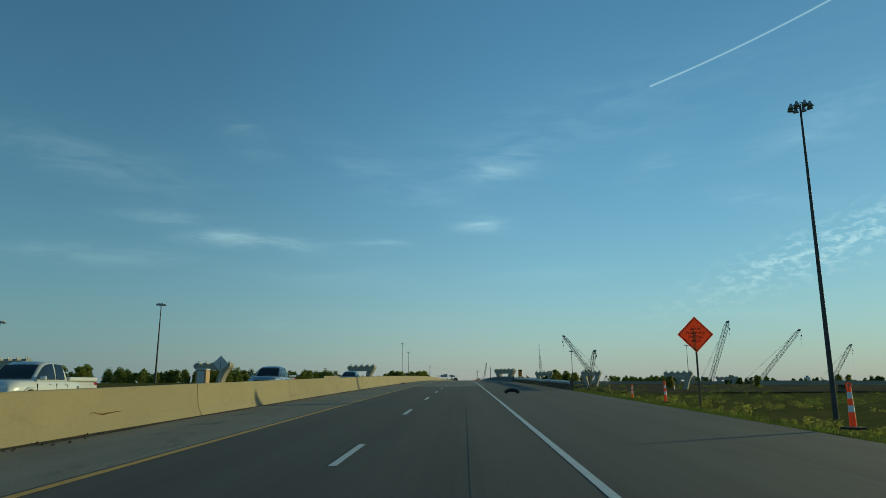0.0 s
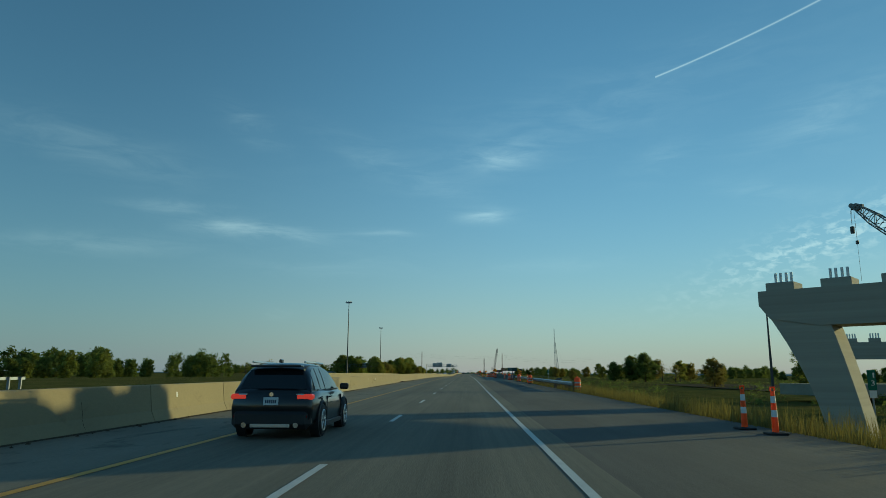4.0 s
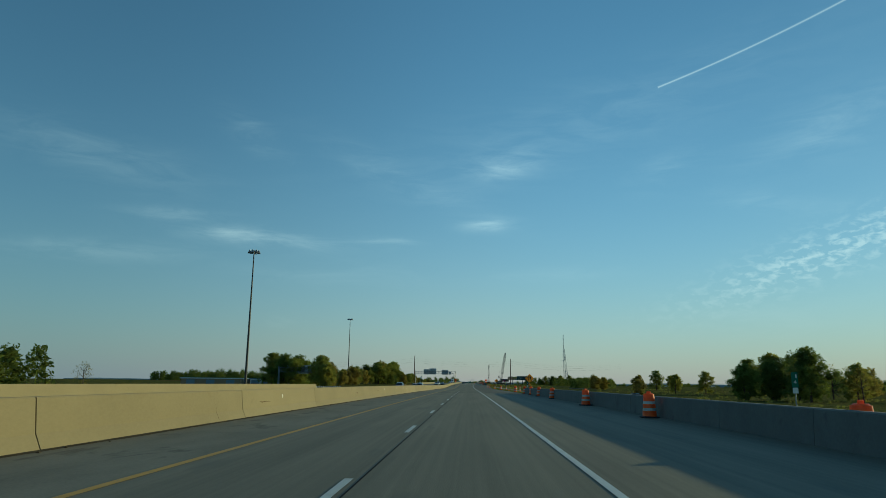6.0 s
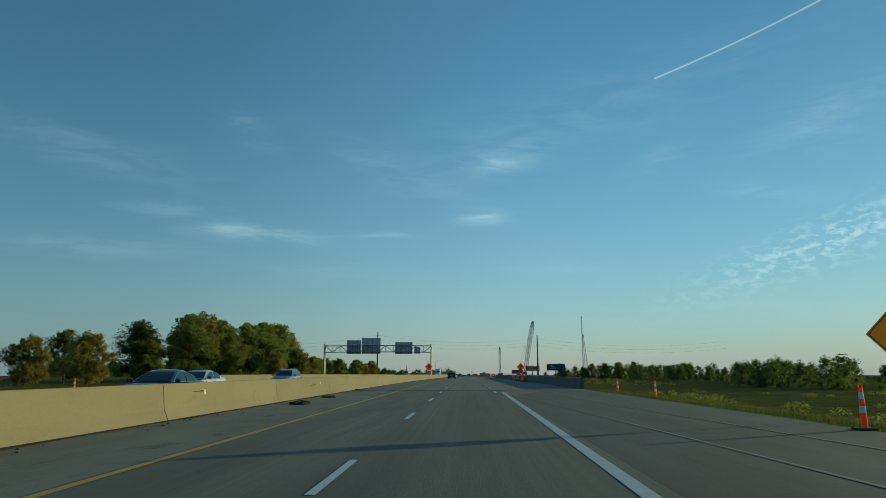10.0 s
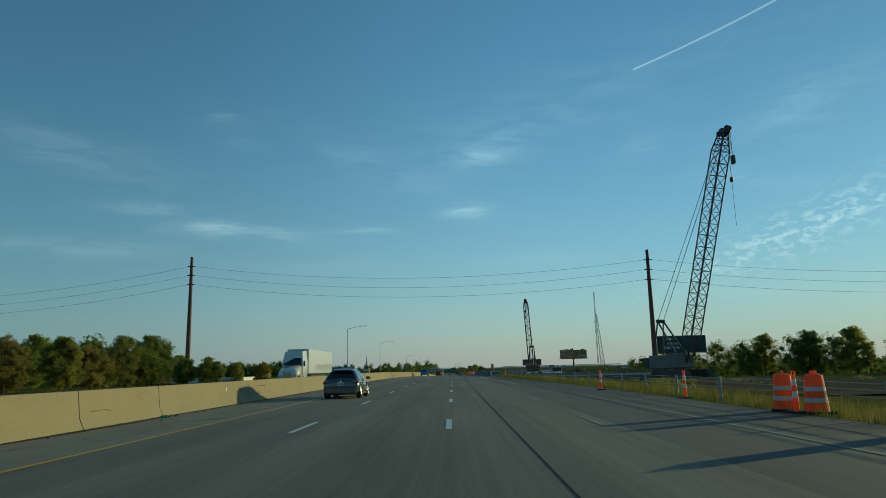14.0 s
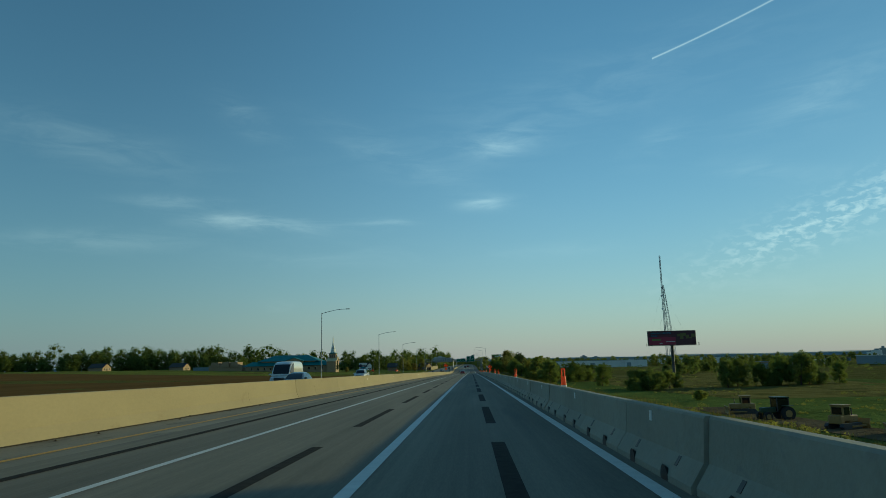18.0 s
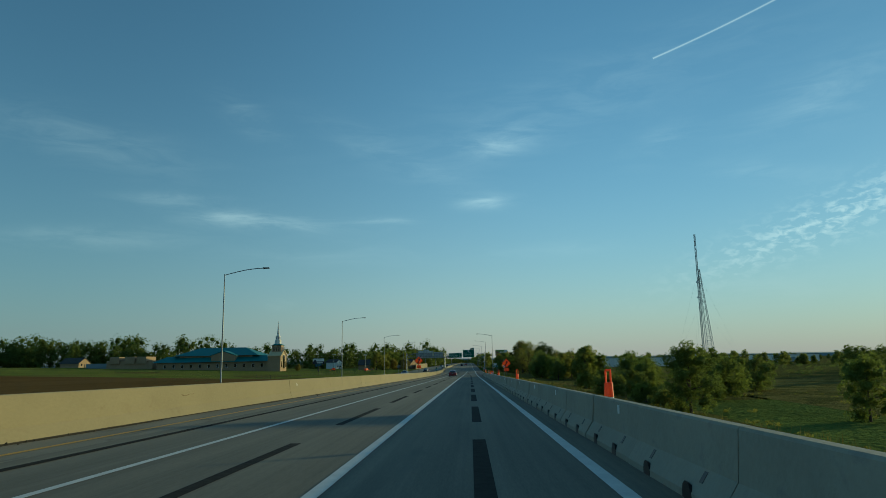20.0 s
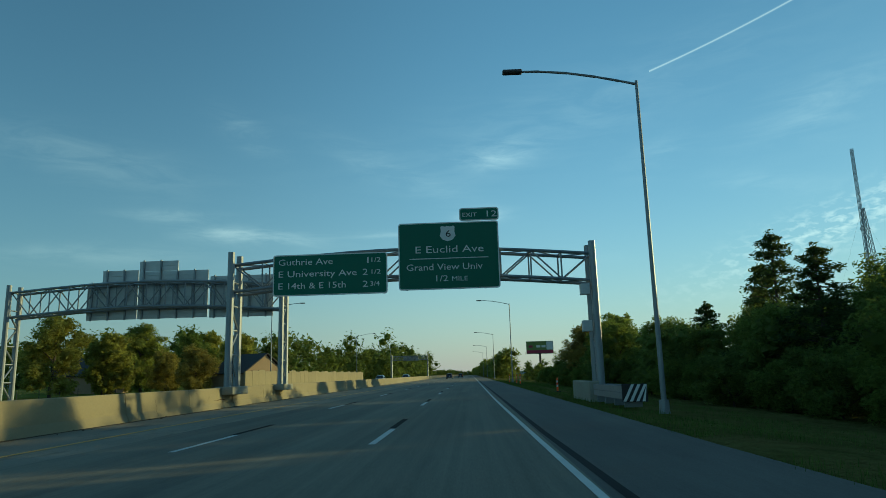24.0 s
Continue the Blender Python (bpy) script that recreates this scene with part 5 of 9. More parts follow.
def arrow(parent, z, s=1.0, mat="black", y=-0.068, kind="shift"):
    b = bmesh.new()
    if kind == "shift":
        pts = [(-0.16, -0.52), (-0.16, -0.28), (0.10, 0.06), (0.10, 0.20)]
        for (ax, az_), (bx, bz) in zip(pts, pts[1:]):
            prism(b, [(ax * s - 0.085 * s, z + az_ * s), (ax * s + 0.085 * s, z + az_ * s), (bx * s + 0.085 * s, z + bz * s), (bx * s - 0.085 * s, z + bz * s)], y - 0.004, y)
        prism(b, [(-0.14 * s, z + 0.16 * s), (0.34 * s, z + 0.16 * s), (0.10 * s, z + 0.56 * s)], y - 0.0045, y)
    elif kind == "up":
        prism(b, [(-0.06 * s, z - 0.4 * s), (0.06 * s, z - 0.4 * s), (0.06 * s, z + 0.15 * s), (-0.06 * s, z + 0.15 * s)], y - 0.004, y)
        prism(b, [(-0.2 * s, z + 0.12 * s), (0.2 * s, z + 0.12 * s), (0, z + 0.45 * s)], y - 0.0045, y)
    part("arrow", b, M[mat], parent)


def work_sign(x, y, centre, label, rows, half=0.86, shift=False, plate=None, z0=None, rz=0.0):
    z0 = land_z(x, y) if z0 is None else z0
    t = sign_post("work_sign", label, x, y, z0, centre + 0.2, mat="wood_post", r=0.05)
    t.rotation_euler.z = radians(rz)
    d = diamond(t, centre - z0, half, "orange_sign")
    if shift:
        arrow(d, centre - z0, 1.0)
    else:
        gap = 0.24 if len(rows) > 3 else 0.3
        for k, (words, wide) in enumerate(rows):
            letters(d, words, -wide / 2, centre - z0 - 0.1 + gap * (0.5 * (len(rows) - 1) - k), gap * 0.93, M["black"], wide, y=-0.07)
    if plate:
        z = centre - z0 - half - 0.05
        p = part("plate", box(bmesh.new(), -0.42, 0.42, -0.062, -0.05, z - 0.6, z, 0.01), M["orange_sign"], t)
        for k, wd in enumerate(plate):
            letters(p, wd, -0.28 if len(wd) < 5 else -0.34, z - 0.25 - 0.26 * k, 0.22, M["black"], 0.56 if len(wd) < 5 else 0.68, y=-0.07)
    return t


ORANGE = "orange diamond roadworks sign on a timber post"
work_sign(16.2, 46.0, 3.62, ORANGE + " in the grass", (("TRUCKS", 0.72), ("EXITING AND", 1.1), ("ENTERING", 0.85), ("AHEAD", 0.58)), 1.1)
work_sign(13.4, 1054.0, 0.72, "orange diamond roadworks sign low on a stand in the grass", (("UTILITY", 0.82), ("WORK", 0.62), ("AHEAD", 0.72)), z0=-0.3)
work_sign(-6.95, 904.0, 2.75, ORANGE + " on the median wall", (), shift=True, plate=("ALL", "LANES"), z0=1.0)
work_sign(13.2, 896.4, 2.6, ORANGE + " behind the parapet", (), shift=True, plate=("ALL", "LANES"))
work_sign(11.25, 1596.5, 2.55, ORANGE + " with a plate", (), shift=True, plate=("ALL", "LANES"))
work_sign(-6.2, 1600.5, 3.4, ORANGE + " on the wall", (), shift=True, plate=("ALL", "LANES"), z0=1.0)

# yellow warning signs
t = sign_post("merge_sign", "yellow diamond lane sign with arrows above a small plate", 13.5, 578.5, land_z(13.5, 578.5), 3.2, (-0.0,))
zc = 2.55 - land_z(13.5, 578.5)
d = diamond(t, zc, 0.86, "yellow_sign")
for x in (-0.28, 0.30):
    b = bmesh.new()
    lean = 0.0 if x < 0 else -0.16
    prism(b, [(x - 0.07, zc - 0.42), (x + 0.07, zc - 0.42), (x + 0.07 + lean, zc + 0.2), (x - 0.07 + lean, zc + 0.2)], -0.072, -0.068)
    prism(b, [(x - 0.2 + lean, zc + 0.16), (x + 0.2 + lean, zc + 0.16), (x + lean * 1.3, zc + 0.46)], -0.0725, -0.068)
    part("arrow", b, M["black"], d)
p = part("plate", box(bmesh.new(), -0.2, 0.2, -0.06, -0.05, zc - 1.35, zc - 1.0), M["yellow_sign"], t)
t = sign_post("merge_sign", "yellow diamond merging traffic sign on a steel post", 14.9, 771.4, land_z(14.9, 771.4), 2.6)
zc = 2.5 - land_z(14.9, 771.4)
d = diamond(t, zc, 0.86, "yellow_sign")
arrow(d, zc, 1.1, kind="up")
b = bmesh.new()
prism(b, [(0.3, zc - 0.4), (0.42, zc - 0.34), (0.1, zc - 0.02), (0.05, zc - 0.12)], -0.072, -0.068)
part("arrow", b, M["black"], d)
t = sign_post("speed_sign", "yellow diamond speed sign with two flags on a lamp post", 11.45, 1610.3, -0.1, 3.6, mat="steel", r=0.035)
zc = 2.35
d = diamond(t, zc, 0.62, "yellow_sign")
p = part("plate", box(bmesh.new(), -0.24, 0.24, -0.076, -0.066, zc - 0.42, zc + 0.05), M["white_refl"], d)
letters(p, "60", -0.2, zc - 0.36, 0.36, M["black"], 0.4, y=-0.08)
arrow(d, zc + 0.22, 0.45, kind="up", y=-0.07)
for s in (-1, 1):
    b = bmesh.new()
    prism(b, [(s * 0.42, zc + 0.75), (s * 0.62, zc + 0.95), (s * 0.42, zc + 1.15), (s * 0.22, zc + 0.95)], -0.06, -0.05)
    part("flag", b, M["rust_steel"], t, "small dark red diamond flag")
t = sign_post("city_sign", "green place-name sign below a white notice on two posts", 12.45, 1690.0, land_z(12.45, 1690), 2.3, (-0.62, 0.62))
z0 = -land_z(12.45, 1690)
p = part("sign_panel", rounded(bmesh.new(), -0.9, 0.9, z0 + 1.93, z0 + 2.52, 0.07, -0.06, -0.045), M["white_refl"], t)
q = part("sign_face", rounded(bmesh.new(), -0.86, 0.86, z0 + 1.97, z0 + 2.48, 0.06, -0.068, -0.06), M["green_sign"], p)
letters(q, "Des Moines", -0.68, z0 + 2.13, 0.27, M["white_refl"], 1.36, y=-0.075)
p = part("notice_panel", box(bmesh.new(), -0.5, 0.5, -0.06, -0.045, z0 + 2.56, z0 + 3.3, 0.01), M["white_refl"], t, "white square notice panel")
b = bmesh.new()
box(b, -0.13, 0.13, -0.066, -0.061, z0 + 2.97, z0 + 3.12)
box(b, -0.05, 0.05, -0.066, -0.061, z0 + 3.12, z0 + 3.16)
part("emblem", b, M["plastic_dark"], p)
part("emblem_lens", tube(bmesh.new(), (0, -0.066, z0 + 3.045), (0, -0.07, z0 + 3.045), 0.05, n=12), M["white_refl"], p)
letters(p, "TRAFFIC LAWS", -0.36, z0 + 2.79, 0.12, M["black"], 0.72, y=-0.066)
letters(p, "PHOTO ENFORCED", -0.42, z0 + 2.63, 0.12, M["black"], 0.84, y=-0.066)


def mile_sign(x, y, top, figures, z0=None, s=1.0):
    z0 = land_z(x, y) if z0 is None else z0
    t = sign_post("mile_marker", "narrow green mile marker with white figures", x, y, z0, top)
    h = (0.42 * len(figures) + 0.25) * s
    p = part("sign_panel", box(bmesh.new(), -0.24 * s, 0.24 * s, -0.06, -0.045, top - z0 - h, top - z0, 0.01), M["green_sign"], t)
    for k, f in enumerate(figures):
        letters(p, f, -0.1 * s, top - z0 - 0.42 * s * (k + 1), 0.4 * s, M["white_refl"], (0.2 if f != "1" else 0.08) * s, y=-0.066)
    if s == 1.0:
        part("plate", box(bmesh.new(), -0.2, 0.2, -0.062, -0.047, top - z0 - h - 0.42, top - z0 - h - 0.02, 0.01), M["white_refl"], t)


mile_sign(16.1, 708.5, 1.66, "1371", s=0.55)
mile_sign(17.6, 631.0, 2.4, "14")
mile_sign(25.5, 497.0, 2.4, "14")
mile_sign(24.5, 338.0, 1.6, "13")
mile_sign(-8.2, 1712.0, 2.1, "136", z0=-0.3)
mile_sign(12.0, 880.0, 2.0, "7")


def chevron_board(x, y, z0, top, half=0.3):
    t = sign_post("hazard_marker", "yellow and black striped hazard marker on a post", x, y, z0, top)
    h = top - z0
    p = part("sign_panel", box(bmesh.new(), -half, half, -0.06, -0.045, h - 1.15, h, 0.01), M["yellow_sign"], t)
    for k in range(4):
        b = bmesh.new()
        z = h - 1.12 + 0.3 * k
        prism(b, [(0.01 - half, z), (half - 0.01, z + 0.16 if z + 0.3 < h else z), (half - 0.01, min(h - 0.01, z + 0.30)), (0.01 - half, min(h - 0.01, z + 0.14))], -0.066, -0.061)
        part("stripe", b, M["black"], p)


chevron_board(11.2, 117.0, -0.5, 2.0)
chevron_board(11.3, 417.5, -0.5, 1.9)
chevron_board(10.35, 1161.0, -0.1, 1.95, 0.21)
t = sign_post("road_sign", "bare metal back of a diamond sign beyond the oncoming lanes", -25.2, 79.0, -0.3, 2.6)
b = bmesh.new()
prism(b, [(0, 1.9), (0.86, 2.76), (0, 3.62), (-0.86, 2.76)], 0.04, 0.055)
part("sign_panel", b, M["sign_back"], t)
t = sign_post("road_sign", "bare metal back of a diamond sign beyond the oncoming lanes", -25.5, 1744.0, -0.3, 2.6)
b = bmesh.new()
prism(b, [(0, 1.9), (0.86, 2.76), (0, 3.62), (-0.86, 2.76)], 0.04, 0.055)
part("sign_panel", b, M["shaded_sign_back"], t)

# ---- traffic drums, tubes, rails ----
def drum_proto(x, y, rz=0.0):
    t = thing("traffic_drum", "orange and white banded traffic drum on a rubber base", "traffic drum", x, y, 0, rz, group="traffic drums along the shoulder")
    def ring(z0, z1, r0, r1, mat, name):
        b = bmesh.new()
        tube(b, (0, 0, z0), (0, 0, z1), r0, r1, 18)
        part(name, b, M[mat], t)
    part("base", box(bmesh.new(), -0.34, 0.34, -0.34, 0.34, 0.0, 0.07, 0.03), M["rubber"], t)
    zs_ = [0.07, 0.30, 0.41, 0.58, 0.69, 0.86, 0.98]
    for k in range(6):
        r0, r1 = 0.29 - 0.012 * k, 0.29 - 0.012 * (k + 1) + 0.004
        ring(zs_[k], zs_[k + 1], r0, r1, "orange" if k % 2 == 0 or k == 5 else "white_worn", "band")
    ring(0.98, 1.02, 0.20, 0.15, "orange", "top")
    part("handle", box(bmesh.new(), -0.09, 0.09, -0.03, 0.03, 1.0, 1.1, 0.015), M["orange"], t)
    return t


proto = drum_proto(9.93, 546.4)
for k, (x, y) in enumerate(((10.0, 537.2), (9.98, 566.9), (9.78, 400.2), (9.44, 418.0), (10.0, 440.3), (9.43, 475.9), (9.5, 492.1), (9.8, 512.7), (9.99, 622.4),
                            (12.91, 1066.0), (13.15, 1064.8), (13.04, 1026.5), (12.6, 1038.4), (13.1, 1045.1), (12.4, 1059.6),
                            (9.56, 1228.5), (9.09, 1233.2), (8.88, 1239.1), (8.41, 1244.1), (8.16, 1250.1), (10.05, 1647.8),
                            (10.4, 855.8), (10.6, 856.6), (10.3, 866.9), (10.4, 877.9), (10.5, 462.0), (9.9, 526.0), (10.2, 1004.0), (10.6, 352.0), (9.9, 383.5))):
    copy_thing(proto, place(x, y, 0, 37 * k % 90))


def tube_proto(x, y):
    t = thing("channelizer", "tall slim orange channelizer tube with white bands", "traffic cone", x, y, 0, group="channelizer tubes along the shoulder")
    part("base", box(bmesh.new(), -0.22, 0.22, -0.22, 0.22, 0.0, 0.05, 0.02), M["rubber"], t)
    zs_ = [0.06, 0.40, 0.56, 0.72, 0.88, 1.0]
    for k in range(5):
        b = bmesh.new()
        r0 = 0.078 - 0.006 * k
        tube(b, (0, 0, zs_[k]), (0, 0, zs_[k + 1]), r0, r0 - 0.005, 14)
        part("band", b, M["orange" if k % 2 == 0 else "white_refl"], t)
    b = bmesh.new()
    tube(b, (-0.05, 0, 1.0), (-0.05, 0, 1.08), 0.018, n=6)
    tube(b, (0.05, 0, 1.0), (0.05, 0, 1.08), 0.018, n=6)
    tube(b, (-0.06, 0, 1.08), (0.06, 0, 1.08), 0.02, n=6)
    part("grip", b, M["orange"], t)
    return t


tp = tube_proto(11.35, 21.1)
for k, (x, y, z) in enumerate(((10.39, 96.7, 0), (9.28, 317.4, 0), (9.39, 315.9, 0), (9.95, 388.1, 0), (9.73, 414.9, 0), (10.51, 563.3, 0), (10.18, 620.5, 0), (8.86, 706.9, 0), (9.6, 706.9, 0),
                               (12.88, 1065.3, 0), (12.9, 1074.0, 0), (11.96, 1084.9, 0), (12.84, 1034.4, 0), (12.9, 1034.9, 0), (11.34, 1145.0, 0), (9.89, 1226.2, 0), (9.6, 1661.0, 0), (10.1, 1689.0, 0), (9.78, 1718.3, 0), (9.8, 1750.0, 0),
                               (12.4, 40.0, -0.2), (14.6, 56.0, -0.6), (10.2, 590, 0), (10.4, 603, 0), (10.0, 655, 0), (10.2, 672, 0), (10.2, 742, 0), (13.7, 794, land_z(13.7, 794)), (13.3, 803, land_z(13.3, 803)), (11.3, 767.1, 0),
                               (-25.0, 786, -0.2), (-25.1, 788, -0.2), (-25.1, 796, -0.2), (-25.0, 733, -0.2), (-25.2, 760, -0.2), (-23.2, 140, 0), (-23.3, 190, 0), (-23.3, 215, 0), (-23.4, 405, 0), (11.2, 1812, -0.2), (10.2, 1838, 0), (9.9, 1855, 0), (10.3, 1846, 0))):
    copy_thing(tp, place(x, y, z, 0))
tilted = copy_thing(tp, pose(9.79 * SC, 1634.2 * SC, road_z(1634.2) * SC, 0, 12, 0))
tagged(tilted, "leaning orange channelizer tube with white bands")


def short_tube(x, y, z):
    t = thing("barrier_marker", "short orange and white marker standing by the barrier", "traffic cone", x, y, z, group="markers on the concrete barrier")
    part("foot", tube(bmesh.new(), (0, 0, -0.6), (0, 0, 0.22), 0.11, 0.10, 12), M["white_refl"], t)
    part("body", tube(bmesh.new(), (0, 0, 0.22), (0, 0, 0.52), 0.10, 0.085, 12), M["orange"], t)
    b = bmesh.new()
    for s in (-0.05, 0.05):
        tube(b, (s, 0, 0.5), (s, 0, 0.78), 0.02, n=6)
    tube(b, (-0.06, 0, 0.78), (0.06, 0, 0.78), 0.022, n=6)
    part("grip", b, M["orange"], t)
    return t


sp = short_tube(7.75, 1272.6, 0.55)
for y in (1290.2, 1298.4, 1326, 1354.2, 1380, 1411.5, 1423.6, 1450, 1478, 1506, 1534, 1562, 1590.5):
    copy_thing(sp, place(7.1, y, 0.55, 0))

# concrete barrier in short precast lengths, with feet and drain slots
JERSEY = [(-0.28, 0.0), (-0.28, 0.08), (-0.12, 0.33), (-0.08, 0.80), (-0.06, 0.83), (0.06, 0.83), (0.08, 0.80), (0.12, 0.33), (0.28, 0.08), (0.28, 0.0)]
LEN = 3.78
sec = bmesh.new()
prism(sec, JERSEY, 0.02, LEN - 0.02)
sec_mesh = to_mesh("barrier_section", sec, M["barrier_grey"])
slot = bmesh.new()
tube(slot, (-0.285, LEN * 0.28, 0.03), (-0.22, LEN * 0.28, 0.03), 0.16, 0.12, 10)
slot_mesh = to_mesh("foot_slot", slot, M["black"])
scar_b = bmesh.new()
prism(scar_b, [(-0.139, 0.31), (-0.133, 0.31), (-0.205, 0.20), (-0.211, 0.20)], 0.0, 0.10)
lift_mesh = to_mesh("lifting_slot", scar_b, M["black"])
refl = bmesh.new()
box(refl, -0.104, -0.09, 0, 0.11, 0.62, 0.76)
refl_mesh = to_mesh("reflector", refl, M["white_refl"])
y, k = 1262.0, 0
rng = random.Random(11)
while y < 1608:
    x = float(np.interp(y, [1262, 1276, 1340, 1410, 1600, 1610], [6.85, 6.78, 6.48, 6.7, 6.85, 7.1])) + rng.uniform(-0.02, 0.02)
    ob = tagged(new("barrier_section", sec_mesh), "grey precast concrete barrier length with dark slots" + (", at the start" if k == 0 else ""), "road barrier", "precast barrier lengths")
    grade = math.degrees(math.atan2(road_z(y + LEN) - road_z(y), LEN))
    ob.matrix_basis = pose(x * SC, y * SC, road_z(y) * SC, grade, 0, rng.uniform(-0.25, 0.25)) @ Matrix.Diagonal((SC, SC, SC, 1))
    for q in (0.0, LEN * 0.44):
        part("foot_slot", slot_mesh, None, ob).location.y = q
    for q in (LEN * 0.2, LEN * 0.72):
        s = part("lifting_slot", lift_mesh, None, ob)
        s.location.y = q
    if k % 2 == 0:
        part("reflector", refl_mesh, None, ob).location.y = LEN * (0.3 + 0.3 * rng.random())
    y, k = y + LEN, k + 1
for q in (1586.0, 1588.4):
    b = bmesh.new()
    box(b, -0.115, -0.10, 0, 0.75 if q < 1587 else 0.5, 0.52, 0.74)
    world_pl = thing("white_plate", "plain white plate fixed to the concrete barrier", "plate", 6.9, q, 0, bm=b, mat=M["white_refl"])

# nose of the barrier: a striped board
t = thing("striped_nose", "yellow and black striped board at the barrier's end", "hazard board", 7.75, 1259.6, 0)
part("board", box(bmesh.new(), -0.45, 0.45, -0.05, 0.05, 0.1, 0.95, 0.02), M["yellow_sign"], t)
for k in range(4):
    b = bmesh.new()
    x0 = -0.44 + 0.24 * k
    prism(b, [(x0, 0.94), (x0 + 0.12, 0.94), (min(0.44, x0 + 0.42), 0.12), (min(0.44, x0 + 0.3), 0.12)], -0.065, -0.052)
    part("stripe", b, M["black"], t)


def guardrail(x, a, b, label, ends=0.0, wood=True, h=0.55):
    f = x if callable(x) else (lambda y: x)
    t = thing("guardrail", label, "guardrail", 0, 0, 0)
    t.matrix_basis = Matrix.Diagonal((SC, SC, SC, 1))
    prof = [(0.0, -0.155), (-0.06, -0.11), (-0.075, -0.06), (0.0, -0.02), (0.0, 0.02), (-0.075, 0.06), (-0.06, 0.11), (0.0, 0.155), (0.012, 0.155), (0.012, -0.155)]
    n = max(1, round((b - a) / 7.6))
    for k in range(n):
        p, q = a + (b - a) * k / n, a + (b - a) * (k + 1) / n
        part("rail", sweep(bmesh.new(), prof, [p, (p + q) / 2, q + 0.1], f, lambda y: h), M["rail_steel"], t)
    y = a
    while y <= b:
        z = road_z(y)
        part("rail_post", box(bmesh.new(), f(y) + 0.03, f(y) + 0.30, y - 0.09, y + 0.09, z - 0.6, z + h + 0.16, 0.012), M["wood_post" if wood else "steel"], t)
        y += 1.9 if b - a < 90 else 3.8
    return t


guardrail(10.25, 58, 118, "galvanised W-beam guardrail on timber posts beside the shoulder")
guardrail(10.2, 352, 414, "galvanised W-beam guardrail, dented, on timber posts")
guardrail(-25.2, 548, 588, "galvanised guardrail along the far edge of the oncoming lanes", wood=False)
guardrail(-46.0, 316, 372, "galvanised guardrail along the far edge of the oncoming lanes", wood=False)
guardrail(-25.0, 1228, 1264, "galvanised guardrail along the far edge of the oncoming lanes", wood=False)


def rail_stack(x, y, z):
    """Short lengths of W-beam bolted in layers about dark spacer blocks, closing the end of the barrier."""
    t = thing("crash_cushion", "compact stack of corrugated steel beams and black blocks", "crash cushion", x, y, z)
    prof = [(0.0, -0.13), (-0.06, -0.09), (-0.07, -0.05), (0.0, -0.015), (0.0, 0.015), (-0.07, 0.05), (-0.06, 0.09), (0.0, 0.13), (0.012, 0.13), (0.012, -0.13)]
    for k, h in enumerate((0.17, 0.44, 0.71)):
        for side in (0.0, 0.55, 1.1):
            b = bmesh.new()
            prism(b, [(px + side, pz + h) for px, pz in prof], -1.9 + 0.25 * k, 2.6)
            part("beam", b, M["rail_steel"], t)
        for q in range(4):
            part("block", box(bmesh.new(), 0.04, 1.05, -1.6 + 0.25 * k + q * 1.1, -1.35 + 0.25 * k + q * 1.1, h - 0.11, h + 0.11, 0.02), M["black"], t)
        part("end_plate", box(bmesh.new(), 0.03, 1.08, -1.95 + 0.25 * k, -1.91 + 0.25 * k, h - 0.12, h + 0.10, 0.01), M["dark_steel" if k % 2 else "rail_steel"], t)
    part("skid", box(bmesh.new(), -0.1, 1.2, -2.3, 2.7, 0.0, 0.05, 0.01), M["black"], t)


rail_stack(10.05, 1158.6, 0.0)

# cable barrier in the verge
t = thing("cable_barrier", "steel cable barrier on slim posts in the tall grass", "guardrail", 0, 0, 0)
t.matrix_basis = Matrix.Diagonal((SC, SC, SC, 1))
y = 1028.0
while y < 1160:
    x = 13.9 - max(0, y - 1100) * 0.03
    z = road_z(y)
    part("cable_post", box(bmesh.new(), x - 0.05, x + 0.05, y - 0.04, y + 0.04, z - 0.3, z + 0.85, 0.01), M["steel"], t)
    y += 5.0
for h in (0.45, 0.62, 0.78):
    b = bmesh.new()
    q = list(steps(1028, 1158, 5.0))
    for ya, yb in zip(q, q[1:]):
        tube(b, (13.9 - max(0, ya - 1100) * 0.03, ya, road_z(ya) + h), (13.9 - max(0, yb - 1100) * 0.03, yb, road_z(yb) + h), 0.014, n=4, cap=False)
    part("cable", b, M["steel"], t)

# litter on the shoulders
rng = random.Random(3)


def scrap(x, y, size, mat, label, category="litter", name="litter"):
    b = bmesh.new()
    bmesh.ops.create_icosphere(b, subdivisions=3, radius=1.0)
    for v in b.verts:
        n = noise.noise(v.co * 2.1 + Vector((x, y, 0))) + 0.8 * (0.3 - abs(noise.noise(v.co * 4.6 + Vector((y, x, 0)))))
        v.co = Vector((v.co.x * size * (1 + 0.5 * n), v.co.y * size * 1.2 * (1 + 0.4 * n), max(0, v.co.z) * size * 0.4 * (1 + 0.7 * n)))
    return thing(name, label, category, x, y, 0.004, rng.uniform(0, 180), bm=b, mat=mat)


